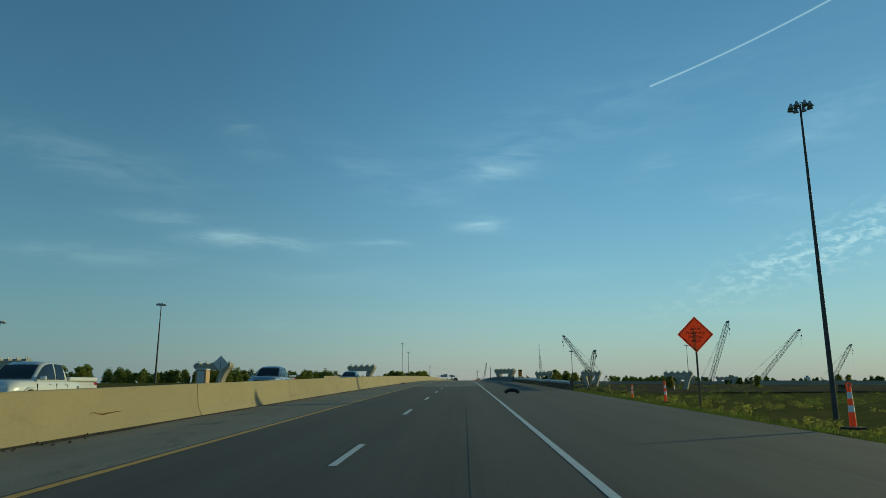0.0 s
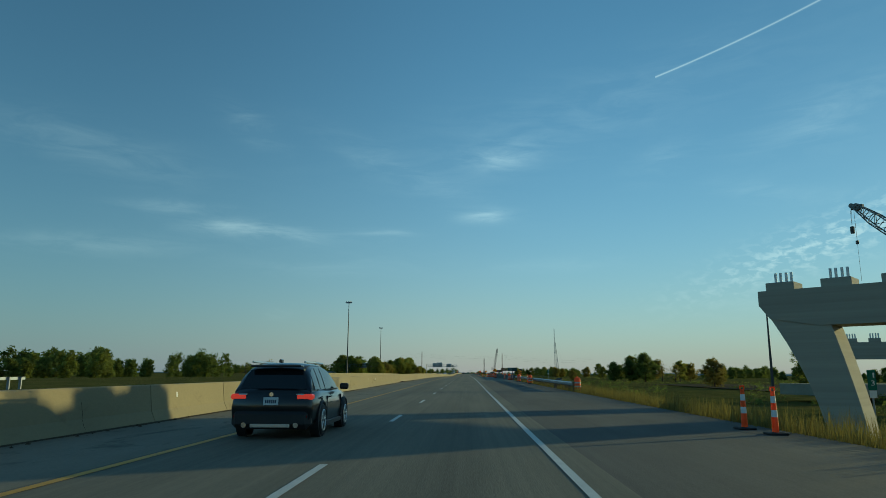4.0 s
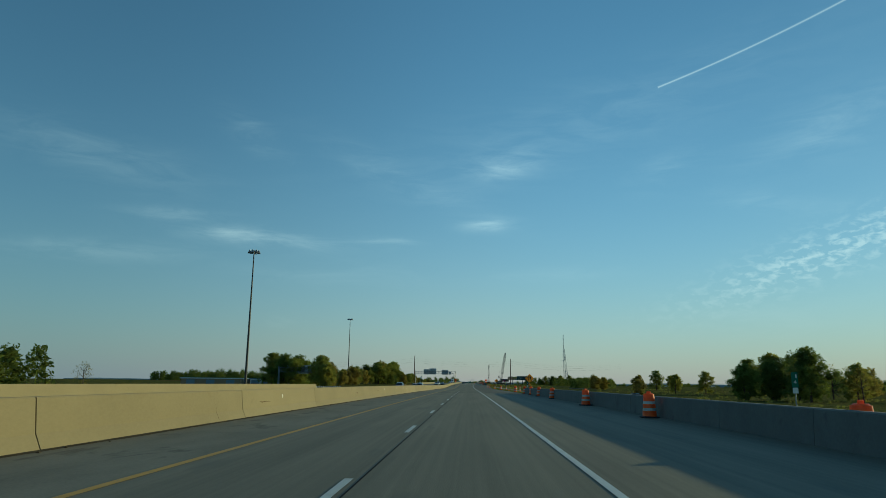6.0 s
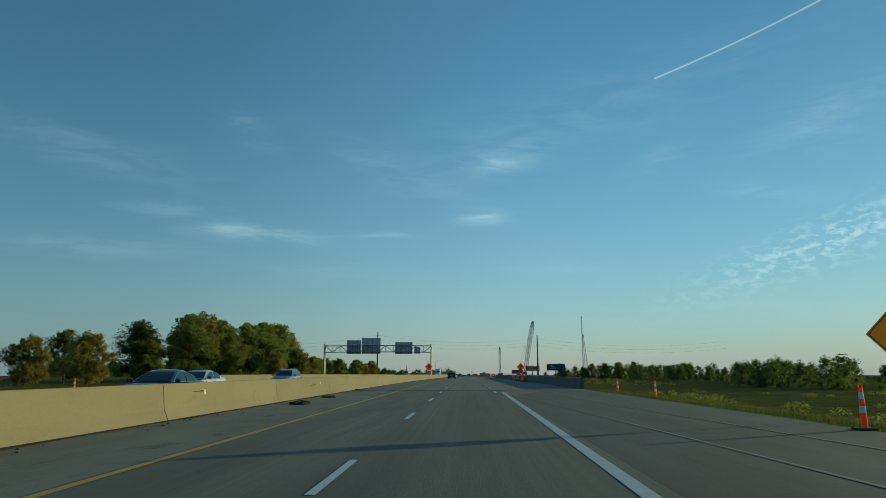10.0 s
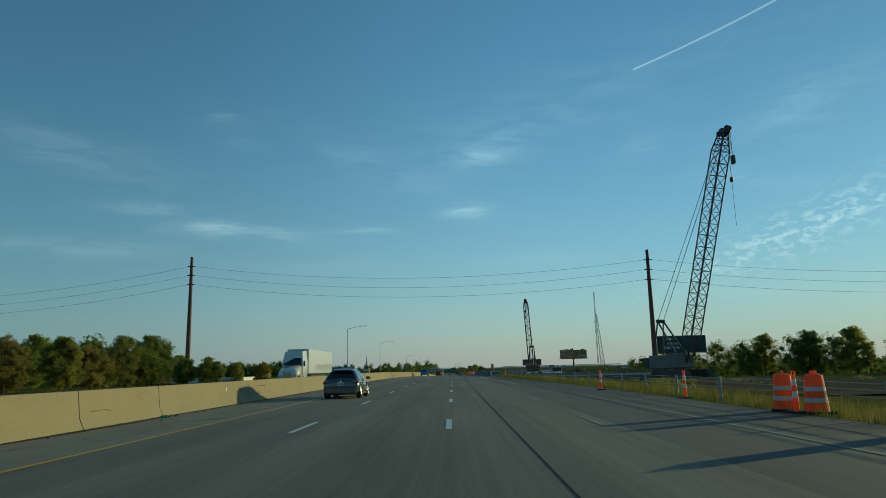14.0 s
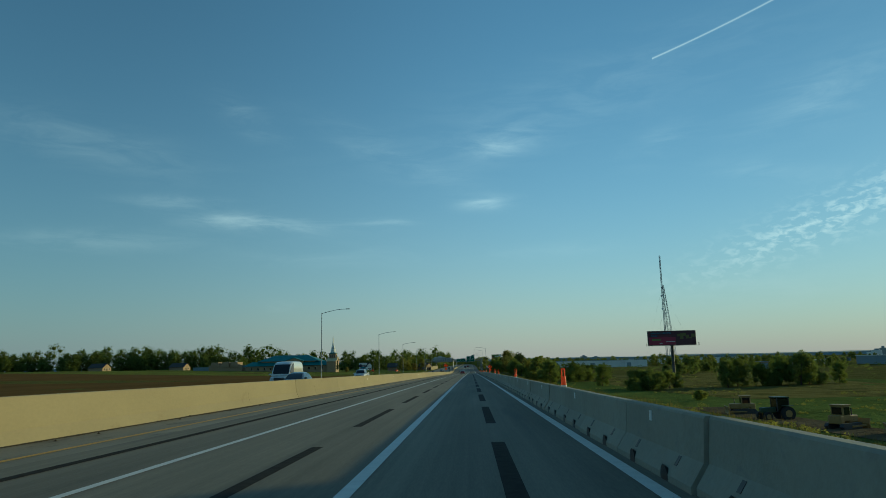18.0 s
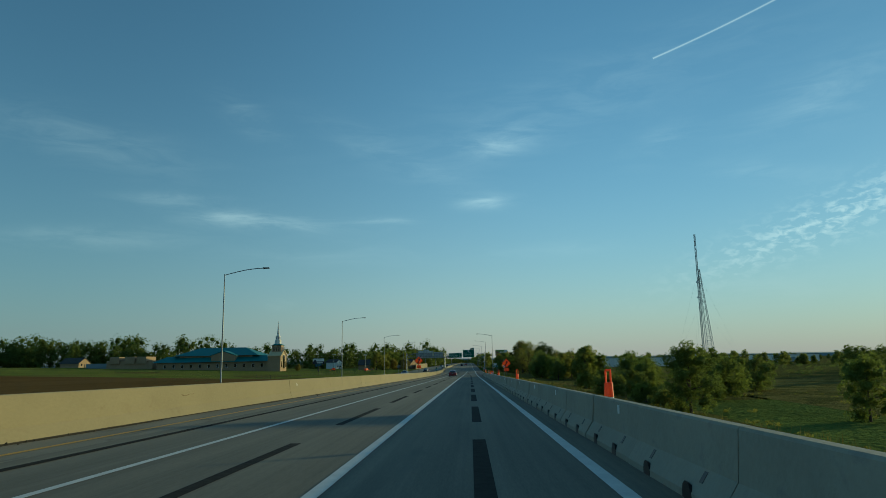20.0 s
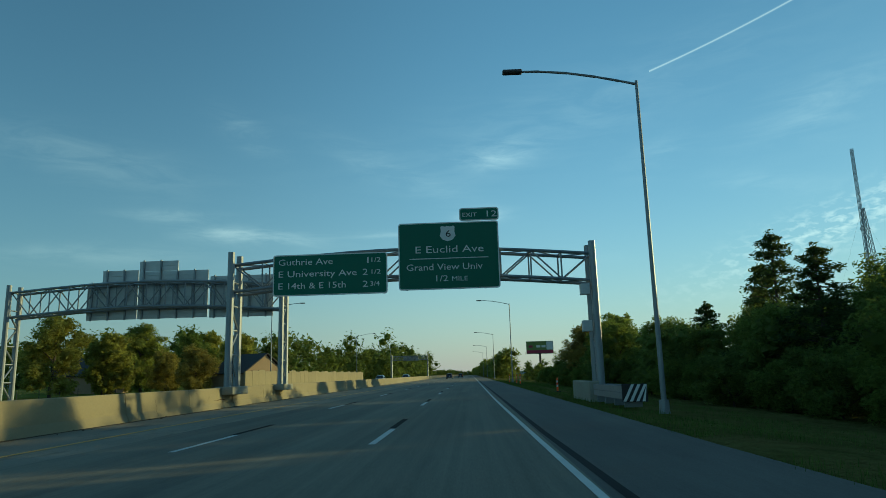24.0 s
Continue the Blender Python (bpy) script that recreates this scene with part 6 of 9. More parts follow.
scrap(10.5, 1629.4, 0.36, M["white_refl"], "crumpled white plastic sheet on the shoulder", "plastic sheet", "plastic_sheet")
scrap(10.5, 1639.7, 0.33, M["white_refl"], "crumpled white plastic bag in the grass", "plastic sheet", "plastic_sheet")
for x, y in ((8.6, 1625.2), (9.0, 1624.0), (9.4, 1622.6), (8.3, 1628.4)):
    scrap(x, y, 0.07, M["white_refl"], "small white scrap of paper on the shoulder")
scrap(-6.2, 96.0, 0.28, M["wood_post"], "small heap of debris against the wall", "debris", "debris")
scrap(-6.25, 97.0, 0.2, M["barrier_grey"], "small heap of debris against the wall", "debris", "debris")
scrap(-6.3, 389.2, 0.32, M["wood_post"], "splintered debris against the wall", "debris", "debris")
scrap(-6.5, 618.2, 0.3, M["wood_post"], "splintered debris against the wall", "debris", "debris")
scrap(-5.75, 1069.5, 0.16, M["green_sign"], "crushed green carton at the wall's foot")
scrap(-5.85, 1023.6, 0.14, M["red_lamp"], "crushed red can at the wall's foot")
scrap(-5.3, 779.0, 0.35, M["rubber"], "torn strip of black tyre on the shoulder", "debris", "tyre_scrap")
scrap(-5.5, 786.0, 0.3, M["wood_post"], "splintered debris against the wall", "debris", "debris")
scrap(-6.1, 800.0, 0.25, M["wood_post"], "dry weeds against the wall", "debris", "debris")
# burst tyre on the shoulder
b = bmesh.new()
for k in range(14):
    a0, a1 = math.pi * k / 14, math.pi * (k + 1) / 14
    tube(b, (0.42 * math.cos(a0), 0, 0.10 + 0.16 * math.sin(a0)), (0.42 * math.cos(a1), 0.02, 0.10 + 0.16 * math.sin(a1)), 0.11, 0.11, 8)
thing("burst_tyre", "torn black tyre lying on the road shoulder", "tyre", 4.98, 47.4, 0.0, 15, bm=b, mat=M["rubber"])

# concrete block and old utility box by the oncoming lanes
t = thing("site_toilet", "tan portable cabin with a grey roof in the grass", "portable toilet", -27.5, 80.0, -0.3)
part("body", box(bmesh.new(), -0.6, 0.6, -0.6, 0.6, 0, 2.0, 0.04), material("tan_plastic", (0.42, 0.27, 0.13), 0.6, var=0.1), t)
part("roof", box(bmesh.new(), -0.66, 0.66, -0.66, 0.66, 2.0, 2.2, 0.08), M["sign_back"], t)
part("door", box(bmesh.new(), -0.4, 0.4, -0.63, -0.6, 0.1, 1.9, 0.01), M["sign_back"], t)

# ---- vehicles ----
M["plate_dark"] = material("plate_dark", (0.03, 0.04, 0.035), 0.5, var=0.1)
def loft(bm, rings, cap=True):
    vs = [[bm.verts.new(p) for p in r] for r in rings]
    n = len(vs[0])
    for a, b in zip(vs, vs[1:]):
        for k in range(n - 1):
            bm.faces.new((a[k], a[k + 1], b[k + 1], b[k]))
        bm.faces.new((a[n - 1], a[0], b[0], b[n - 1]))
    if cap:
        bm.faces.new(vs[0][::-1])
        bm.faces.new(vs[-1])
    return bm


def smooth(bm):
    for f in bm.faces:
        f.smooth = True
    return bm


def body_ring(y, w, zb, zt, tuck=0.10, crown=0.03):
    """One cross-section of a car's body, round at the sill, shoulder and deck."""
    half = [(w - tuck, zb), (w - 0.02, zb + 0.12), (w, zb + (zt - zb) * 0.55), (w - 0.035, zt - 0.10), (w - 0.10, zt - 0.02), (w * 0.55, zt + crown * 0.7), (0, zt + crown)]
    return [(x, y, z) for x, z in half] + [(-x, y, z) for x, z in half[-2::-1]]


def wheel(parent, x, y, r, w=0.22, spokes=5, side=1):
    b = bmesh.new()
    prof = [(r * 0.66, -w / 2), (r * 0.93, -w / 2), (r, -w * 0.36), (r, w * 0.36), (r * 0.93, w / 2), (r * 0.66, w / 2)]
    n = 28
    ring = [[b.verts.new((x + q, y + p * math.cos(2 * math.pi * k / n), r + p * math.sin(2 * math.pi * k / n))) for p, q in prof] for k in range(n)]
    for k in range(n):
        for i in range(len(prof) - 1):
            b.faces.new((ring[k][i], ring[k][i + 1], ring[(k + 1) % n][i + 1], ring[(k + 1) % n][i]))
    t = part("wheel", smooth(b), M["rubber"], parent)
    d = bmesh.new()
    s = side
    tube(d, (x + s * w * 0.30, y, r), (x + s * w * 0.43, y, r), r * 0.68, r * 0.68, 24)
    part("wheel_well", d, M["plastic_dark"], t)
    rim = bmesh.new()
    for k in range(24):
        a, c = 2 * math.pi * k / 24, 2 * math.pi * (k + 1) / 24
        tube(rim, (x + s * w * 0.48, y + r * 0.64 * math.cos(a), r + r * 0.64 * math.sin(a)), (x + s * w * 0.48, y + r * 0.64 * math.cos(c), r + r * 0.64 * math.sin(c)), 0.022, n=5, cap=False)
    for k in range(spokes):
        a = 2 * math.pi * k / spokes + 0.3
        for da in (-0.13, 0.13):
            tube(rim, (x + s * w * 0.46, y + 0.05 * math.cos(a), r + 0.05 * math.sin(a)), (x + s * w * 0.48, y + r * 0.62 * math.cos(a + da), r + r * 0.62 * math.sin(a + da)), 0.022, 0.016, 5)
    tube(rim, (x + s * w * 0.3, y, r), (x + s * w * 0.49, y, r), r * 0.16, r * 0.13, 12)
    part("rim", rim, M["alloy"], t)
    return t


def quad_box(bm, pts, thick):
    """A slab over four corners, drawn out along their normal."""
    p = [Vector(q) for q in pts]
    n = (p[1] - p[0]).cross(p[2] - p[0]).normalized() * thick
    a = [bm.verts.new(q) for q in p]
    b = [bm.verts.new(q + n) for q in p]
    for k in range(4):
        bm.faces.new((a[k], a[(k + 1) % 4], b[(k + 1) % 4], b[k]))
    bm.faces.new(a[::-1])
    bm.faces.new(b)
    return bm


SHAPES = {
    # length, width, height, sill, wheel radius, axles, belt stations (along, height), cabin (rear foot, rear top, front top, front foot, belt, half roof)
    "suv": dict(L=4.45, W=1.82, H=1.60, sill=0.22, r=0.345, axles=(-1.34, 1.33), belt=((-0.5, 0.90, 0.93), (-0.47, 1.02, 0.97), (-0.30, 1.04, 1.0), (0.05, 1.00, 1.0), (0.20, 1.00, 0.99), (0.38, 0.93, 0.96), (0.47, 0.80, 0.90), (0.5, 0.62, 0.82)),
                cab=(-0.475, -0.40, 0.03, 0.23, 0.98, 0.60)),
    "hatch": dict(L=4.36, W=1.82, H=1.47, sill=0.20, r=0.325, axles=(-1.33, 1.31), belt=((-0.5, 0.72, 0.92), (-0.48, 0.96, 0.96), (-0.30, 0.98, 1.0), (0.05, 0.92, 1.0), (0.22, 0.92, 0.99), (0.38, 0.83, 0.96), (0.47, 0.70, 0.90), (0.5, 0.55, 0.82)),
                  cab=(-0.465, -0.36, 0.02, 0.27, 0.90, 0.57)),
    "sedan": dict(L=4.90, W=1.85, H=1.46, sill=0.20, r=0.335, axles=(-1.40, 1.38), belt=((-0.5, 0.74, 0.90), (-0.485, 0.98, 0.95), (-0.40, 1.02, 0.98), (-0.30, 1.00, 1.0), (0.05, 0.92, 1.0), (0.20, 0.92, 0.99), (0.38, 0.84, 0.96), (0.47, 0.70, 0.90), (0.5, 0.55, 0.82)),
                  cab=(-0.41, -0.20, 0.05, 0.24, 0.92, 0.56)),
    "pickup": dict(L=5.35, W=1.92, H=1.80, sill=0.42, r=0.39, axles=(-1.72, 1.62), belt=((-0.5, 1.05, 0.96), (-0.495, 1.12, 0.98), (-0.12, 1.12, 1.0), (0.02, 1.12, 1.0), (0.22, 1.12, 0.99), (0.40, 1.08, 0.97), (0.48, 0.98, 0.92), (0.5, 0.75, 0.86)),
                   cab=(-0.115, -0.095, 0.13, 0.26, 1.10, 0.62)),
    "van": dict(L=5.9, W=2.0, H=2.55, sill=0.28, r=0.36, axles=(-1.85, 1.85), belt=((-0.5, 1.25, 0.98), (-0.49, 1.30, 1.0), (0.2, 1.30, 1.0), (0.34, 1.22, 0.99), (0.46, 1.02, 0.94), (0.5, 0.75, 0.86)),
                cab=(-0.495, -0.48, 0.24, 0.40, 1.25, 0.80)),
}


def car(kind, paint_key, label, x, y, rz=0.0, lit=False, closed=False, plate=True, spokes=5, category="car", trim="plastic_dark", size=1.0):
    """A road vehicle; its rear stands at y when it drives along the road, its front when it comes."""
    s = SHAPES[kind]
    L, W, H, sill = s["L"], s["W"] / 2, s["H"], s["sill"]
    cy = y + L / 2 if rz == 0 else y
    t = thing({"suv": "suv", "hatch": "hatchback", "sedan": "sedan", "pickup": "pickup_truck", "van": "van"}[kind], label, category, x, cy, 0, rz, group="vehicles on the road")
    P = M[paint_key]
    rings = []
    for f, zt, wf in s["belt"]:
        rings.append(body_ring(f * L, W * wf, sill + (0.10 if abs(f) > 0.46 else 0.0), zt))
    part("body", smooth(loft(bmesh.new(), rings)), P, t)
    rf, rt, ft, ff, belt, hr = (v * L if i < 4 else v for i, v in enumerate(s["cab"]))
    hr *= W / 0.91 * 1.0
    wb = W * 0.93
    # greenhouse: a painted shell, with the panes set on it
    mid = (rt + ft) / 2
    line_pts = [(rf, belt - 0.01), (rt, H - 0.045), (mid, H), (ft, H - 0.055), (ff, belt - 0.01)]
    for _ in range(2):
        cut = [line_pts[0]]
        for (ya, za), (yb, zb) in zip(line_pts, line_pts[1:]):
            cut += [(ya * 0.75 + yb * 0.25, za * 0.75 + zb * 0.25), (ya * 0.25 + yb * 0.75, za * 0.25 + zb * 0.75)]
        line_pts = cut + [line_pts[-1]]
    top_y, top_z = [q[0] for q in line_pts], [q[1] for q in line_pts]

    def top(yy):
        return float(np.interp(yy, top_y, top_z))

    def side_x(yy, zz):
        end = 1.0 - 0.07 * max(0.0, abs(yy - mid) / (ff - rf) * 2 - 0.5)
        return (wb + (hr - wb) * min(1.0, max(0.0, (zz - belt) / (H - belt))) ** 1.15) * end
    shell = []
    for yy, zz in line_pts:
        k = max(zz - belt, 0.0)
        e = min(0.09, k * 0.5)
        ring = [(side_x(yy, belt) - 0.005, yy, belt - 0.06), (side_x(yy, zz - k * 0.5), yy, zz - k * 0.5), (side_x(yy, zz - e), yy, zz - e), (side_x(yy, zz) - e * 0.9, yy, zz - e * 0.12), (side_x(yy, zz) * 0.5, yy, zz + 0.012), (0, yy, zz + 0.018)]
        shell.append(ring + [(-x, yy2, z) for x, yy2, z in ring[-2::-1]])
    part("cabin", smooth(loft(bmesh.new(), shell)), P, t)
    if not (closed and kind == "van"):
        spans = [(rf + (rt - rf) * 0.55 + 0.10, mid - 0.05), (mid + 0.04, ff - 0.22)]
        if kind == "suv":
            spans = [(rf + 0.32, rt + 0.42), (rt + 0.50, mid - 0.02), (mid + 0.06, ff - 0.22)]
        if kind == "van":
            spans = [(ft - 0.55, ff - 0.3)]
        for sx in (-1, 1):
            for ya, yb in spans:
                g = bmesh.new()
                cols = []
                for i in range(9):
                    yy = ya + (yb - ya) * i / 8
                    z0, z1 = belt + 0.035, max(belt + 0.05, top(yy) - 0.085)
                    cols.append([g.verts.new((sx * (side_x(yy, z) + o), yy, z)) for z, o in ((z0, 0.007), ((z0 + z1) / 2, 0.010), (z1, 0.007))])
                for c0, c1 in zip(cols, cols[1:]):
                    for i in range(2):
                        g.faces.new((c0[i], c1[i], c1[i + 1], c0[i + 1]))
                part("side_window", smooth(g), M["glass_dark"], t)
        for ya, yb, nm in ((rf, rt, "rear_window"), (ff, ft, "windscreen")):
            if kind == "van" and nm == "rear_window":
                continue
            g = bmesh.new()
            rows = []
            for i in range(8):
                f = 0.08 + 0.84 * i / 7
                yy = ya + (yb - ya) * f
                w = side_x(yy, top(yy)) * 0.87
                n = 0.016 if nm == "rear_window" else 0.016
                d = -0.012 if nm == "rear_window" else 0.012
                rows.append([g.verts.new((w * u, yy + d, top(yy) + n + 0.010 * (1 - u * u))) for u in (-1, -0.6, 0, 0.6, 1)])
            for c0, c1 in zip(rows, rows[1:]):
                for i in range(4):
                    g.faces.new((c0[i], c0[i + 1], c1[i + 1], c1[i]))
            part(nm, smooth(g), M["glass_dark"], t)
    for sx in (-1, 1):
        for ay in s["axles"]:
            wheel(t, sx * (W - 0.085), ay, s["r"], 0.23, spokes, sx)
            arch = bmesh.new()
            for k in range(10):
                a0, a1 = math.pi * k / 10, math.pi * (k + 1) / 10
                rr = s["r"] + 0.055
                tube(arch, (sx * (W - 0.015), ay + rr * math.cos(a0), s["r"] + rr * math.sin(a0)), (sx * (W - 0.015), ay + rr * math.cos(a1), s["r"] + rr * math.sin(a1)), 0.045, n=5, cap=False)
            part("wheel_arch", arch, M[trim] if kind in ("suv",) else P, t)
            dk = bmesh.new()
            tube(dk, (sx * (W - 0.2), ay, s["r"] + 0.02), (sx * (W + 0.004), ay, s["r"] + 0.02), s["r"] + 0.05, s["r"] + 0.05, 24)
            part("wheel_housing", dk, M["plastic_dark"], t)
        part("mirror", box(bmesh.new(), min(sx * (W - 0.02), sx * (W + 0.2)), max(sx * (W - 0.02), sx * (W + 0.2)), ff - 0.32, ff - 0.20, belt, belt + 0.15, 0.03), M["plastic_dark"] if kind == "sedan" else P, t)
        part("sill_trim", box(bmesh.new(), min(sx * (W - 0.05), sx * (W + 0.005)), max(sx * (W - 0.05), sx * (W + 0.005)), s["axles"][0] + 0.45, s["axles"][1] - 0.45, sill - 0.02, sill + 0.09, 0.015), M[trim], t)
        for hy in (mid - 0.75, mid + 0.25):
            part("door_handle", box(bmesh.new(), min(sx * (W - 0.02), sx * (W + 0.02)), max(sx * (W - 0.02), sx * (W + 0.02)), hy, hy + 0.2, belt - 0.16, belt - 0.13, 0.006), M["chrome"] if kind == "sedan" else P, t)
        for jy in (mid + 0.02, ff - 0.15, rf + 0.75 if kind != "pickup" else rf + 0.03):
            part("door_seam", box(bmesh.new(), min(sx * (W - 0.06), sx * (W + 0.001)), max(sx * (W - 0.06), sx * (W + 0.001)), jy - 0.006, jy + 0.006, sill + 0.12, belt - 0.12), M["plastic_dark"], t)
        # lamps
        yr, yf = -L / 2, L / 2
        z0, z1 = (belt - 0.17, belt - 0.05) if kind != "pickup" else (0.70, 1.06)
        wl = 0.34 if kind in ("suv", "sedan") else (0.22 if kind == "hatch" else 0.15)
        xa, xb = W * 0.955 - wl, W * 0.965
        if kind == "sedan":
            lam = bmesh.new()
            prism(lam, [(sx * 0.42, 0.81), (sx * W * 0.87, 0.75), (sx * W * 0.90, 0.91), (sx * 0.50, 0.90)], yr - 0.012, yr + 0.2)
        else:
            lam = box(bmesh.new(), min(sx * xa, sx * xb), max(sx * xa, sx * xb), yr - 0.012, yr + 0.22, z0, z1, 0.03)
        lp = part("tail_lamp", lam, M["red_lit" if lit else "red_lamp"], t, "red tail lamp")
        part("reversing_lens", box(bmesh.new(), min(sx * xa, sx * (xa + wl * 0.5)), max(sx * xa, sx * (xa + wl * 0.5)), yr - 0.02, yr + 0.02, z0 + 0.10, z0 + 0.125, 0.004), M["clear_lamp"], lp)
        part("headlamp", box(bmesh.new(), min(sx * W * 0.52, sx * W * 0.80), max(sx * W * 0.52, sx * W * 0.80), yf - 0.30, yf - 0.03, belt - 0.34, belt - 0.18, 0.04), M["clear_lamp"], t, "clear headlamp")
        part("reflector", box(bmesh.new(), min(sx * W * 0.62, sx * W * 0.86), max(sx * W * 0.62, sx * W * 0.86), yr - 0.03, yr + 0.02, sill + 0.22, sill + 0.27, 0.005), M["red_lamp"], t)
    part("rear_bumper", box(bmesh.new(), -W * 0.93, W * 0.93, -L / 2 - 0.06, -L / 2 + 0.30, sill - 0.02, sill + 0.40, 0.11), M[trim] if kind == "suv" else (P if kind != "pickup" else M["chrome"] if False else P), t)
    part("front_bumper", box(bmesh.new(), -W * 0.86, W * 0.86, L / 2 - 0.25, L / 2 + 0.04, sill, sill + 0.28, 0.05), M["plastic_dark"], t)
    part("grille", box(bmesh.new(), -W * 0.48, W * 0.48, L / 2 - 0.12, L / 2 + 0.012, sill + 0.30, belt - 0.24, 0.02), M["plastic_dark"], t)
    zc = {"suv": 0.78, "hatch": 0.72, "sedan": 0.78, "pickup": 0.62, "van": 0.8}[kind]
    if plate:
        p = part("plate", box(bmesh.new(), -0.155, 0.155, -L / 2 - 0.062, -L / 2 - 0.035 if kind != "suv" else -L / 2, zc - 0.08, zc + 0.08, 0.004), M["plate_dark" if kind == "sedan" else "plate"], t)
        for k in range(6):
            part("lettering", box(bmesh.new(), -0.12 + 0.042 * k, -0.09 + 0.042 * k, -L / 2 - 0.066, -L / 2 - 0.062, zc - 0.04, zc + 0.03), M["plate" if kind == "sedan" else "plate_ink"], p)
    for sx in (-0.55, 0.55):
        if kind in ("suv", "sedan"):
            part("tailpipe", tube(bmesh.new(), (sx, -L / 2 - 0.07, sill + 0.07), (sx, -L / 2 + 0.2, sill + 0.07), 0.055, 0.055, 12), M["chrome"], t)
    if kind == "suv":
        part("skid_plate", box(bmesh.new(), -0.42, 0.42, -L / 2 - 0.065, -L / 2 - 0.03, sill + 0.02, sill + 0.10, 0.01), M["alloy"], t, "silver skid plate")
        for sx in (-1, 1):
            part("roof_rail", tube(bmesh.new(), (sx * hr * 0.96, rt, H + 0.01), (sx * hr * 0.96, ft - 0.1, H + 0.0), 0.025, n=6), M["alloy"], t)
        part("roof_fin", box(bmesh.new(), -0.03, 0.03, rt + 0.1, rt + 0.28, H - 0.01, H + 0.07, 0.015), P, t)
    if kind in ("suv", "hatch"):
        part("spoiler", box(bmesh.new(), -hr * 0.92, hr * 0.92, rt - 0.24, rt + 0.05, H - 0.10, H - 0.055, 0.015), P, t)
        part("emblem", tube(bmesh.new(), (0, -L / 2 - 0.02, belt - 0.06), (0, -L / 2 + 0.03, belt - 0.06), 0.045, n=14), M["chrome"], t)
    if kind == "sedan":
        part("chrome_strip", box(bmesh.new(), -W * 0.7, W * 0.7, -L / 2 - 0.02, -L / 2 + 0.03, 0.88, 0.915, 0.008), M["chrome"], t, "chrome strip across the boot lid")
        part("lower_strip", box(bmesh.new(), -W * 0.9, W * 0.9, -L / 2 - 0.065, -L / 2 - 0.045, 0.30, 0.325, 0.006), M["chrome"], t)
        part("boot_lip", box(bmesh.new(), -W * 0.72, W * 0.72, -L / 2 + 0.02, -L / 2 + 0.16, 1.005, 1.045, 0.01), P, t)
        part("emblem", box(bmesh.new(), -0.045, 0.045, -L / 2 - 0.03, -L / 2, 0.935, 0.99, 0.01), M["chrome"], t)
        for sx in (-1, 1):
            arc = bmesh.new()
            ys_ = [rf + (rt - rf) * 0.55 + 0.08 + (ff - 0.2 - rf - (rt - rf) * 0.55 - 0.08) * i / 16 for i in range(17)]
            for ya, yb in zip(ys_, ys_[1:]):
                za, zb = max(belt + 0.04, top(ya) - 0.078), max(belt + 0.04, top(yb) - 0.078)
                tube(arc, (sx * (side_x(ya, za) + 0.008), ya, za), (sx * (side_x(yb, zb) + 0.008), yb, zb), 0.011, n=5, cap=False)
            part("window_trim", arc, M["chrome"], t)
            part("window_trim", tube(bmesh.new(), (sx * (wb + 0.004), rf + (rt - rf) * 0.55 + 0.08, belt + 0.03), (sx * (wb + 0.004), ff - 0.2, belt + 0.03), 0.011, n=5), M["chrome"], t)
    if kind == "pickup":
        bed = bmesh.new()
        y0, y1 = -L / 2 + 0.03, rf - 0.05
        box(bed, -W * 0.80, W * 0.80, y0 + 0.06, y1, 1.12, 1.17)
        part("bed_floor", bed, M["plastic_dark"], t, "dark open load bed")
        for sx in (-1, 1):
            part("bed_rail", box(bmesh.new(), min(sx * W * 0.8, sx * W * 0.99), max(sx * W * 0.8, sx * W * 0.99), y0, y1, 1.08, 1.24, 0.03), P, t)
            part("fender_flare", box(bmesh.new(), min(sx * (W - 0.02), sx * (W + 0.05)), max(sx * (W - 0.02), sx * (W + 0.05)), s["axles"][0] - 0.5, s["axles"][0] + 0.5, 0.80, 0.92, 0.03), P, t)
        part("tailgate", box(bmesh.new(), -W * 0.82, W * 0.82, -L / 2 - 0.02, -L / 2 + 0.06, 0.70, 1.23, 0.02), P, t)
        part("tailgate_handle", box(bmesh.new(), -0.16, 0.16, -L / 2 - 0.03, -L / 2 - 0.015, 1.08, 1.16, 0.008), M["plastic_dark"], t)
        part("tow_hitch", box(bmesh.new(), -0.06, 0.06, -L / 2 - 0.2, -L / 2, 0.42, 0.5, 0.01), M["dark_steel"], t)
        part("axle_and_frame", box(bmesh.new(), -0.55, 0.55, -L / 2 + 0.2, L / 2 - 0.4, 0.34, 0.52, 0.02), M["plastic_dark"], t)
        part("rear_bumper_step", box(bmesh.new(), -W * 0.94, W * 0.94, -L / 2 - 0.14, -L / 2, 0.50, 0.70, 0.04), P, t)
        for sx in (-1, 1):
            part("mud_flap", box(bmesh.new(), sx * (W - 0.14) - 0.14, sx * (W - 0.14) + 0.14, s["axles"][0] - 0.52, s["axles"][0] - 0.5, 0.22, 0.62), M["rubber"], t)
    t.scale = (SC * size, SC * size, SC * size)
    return t


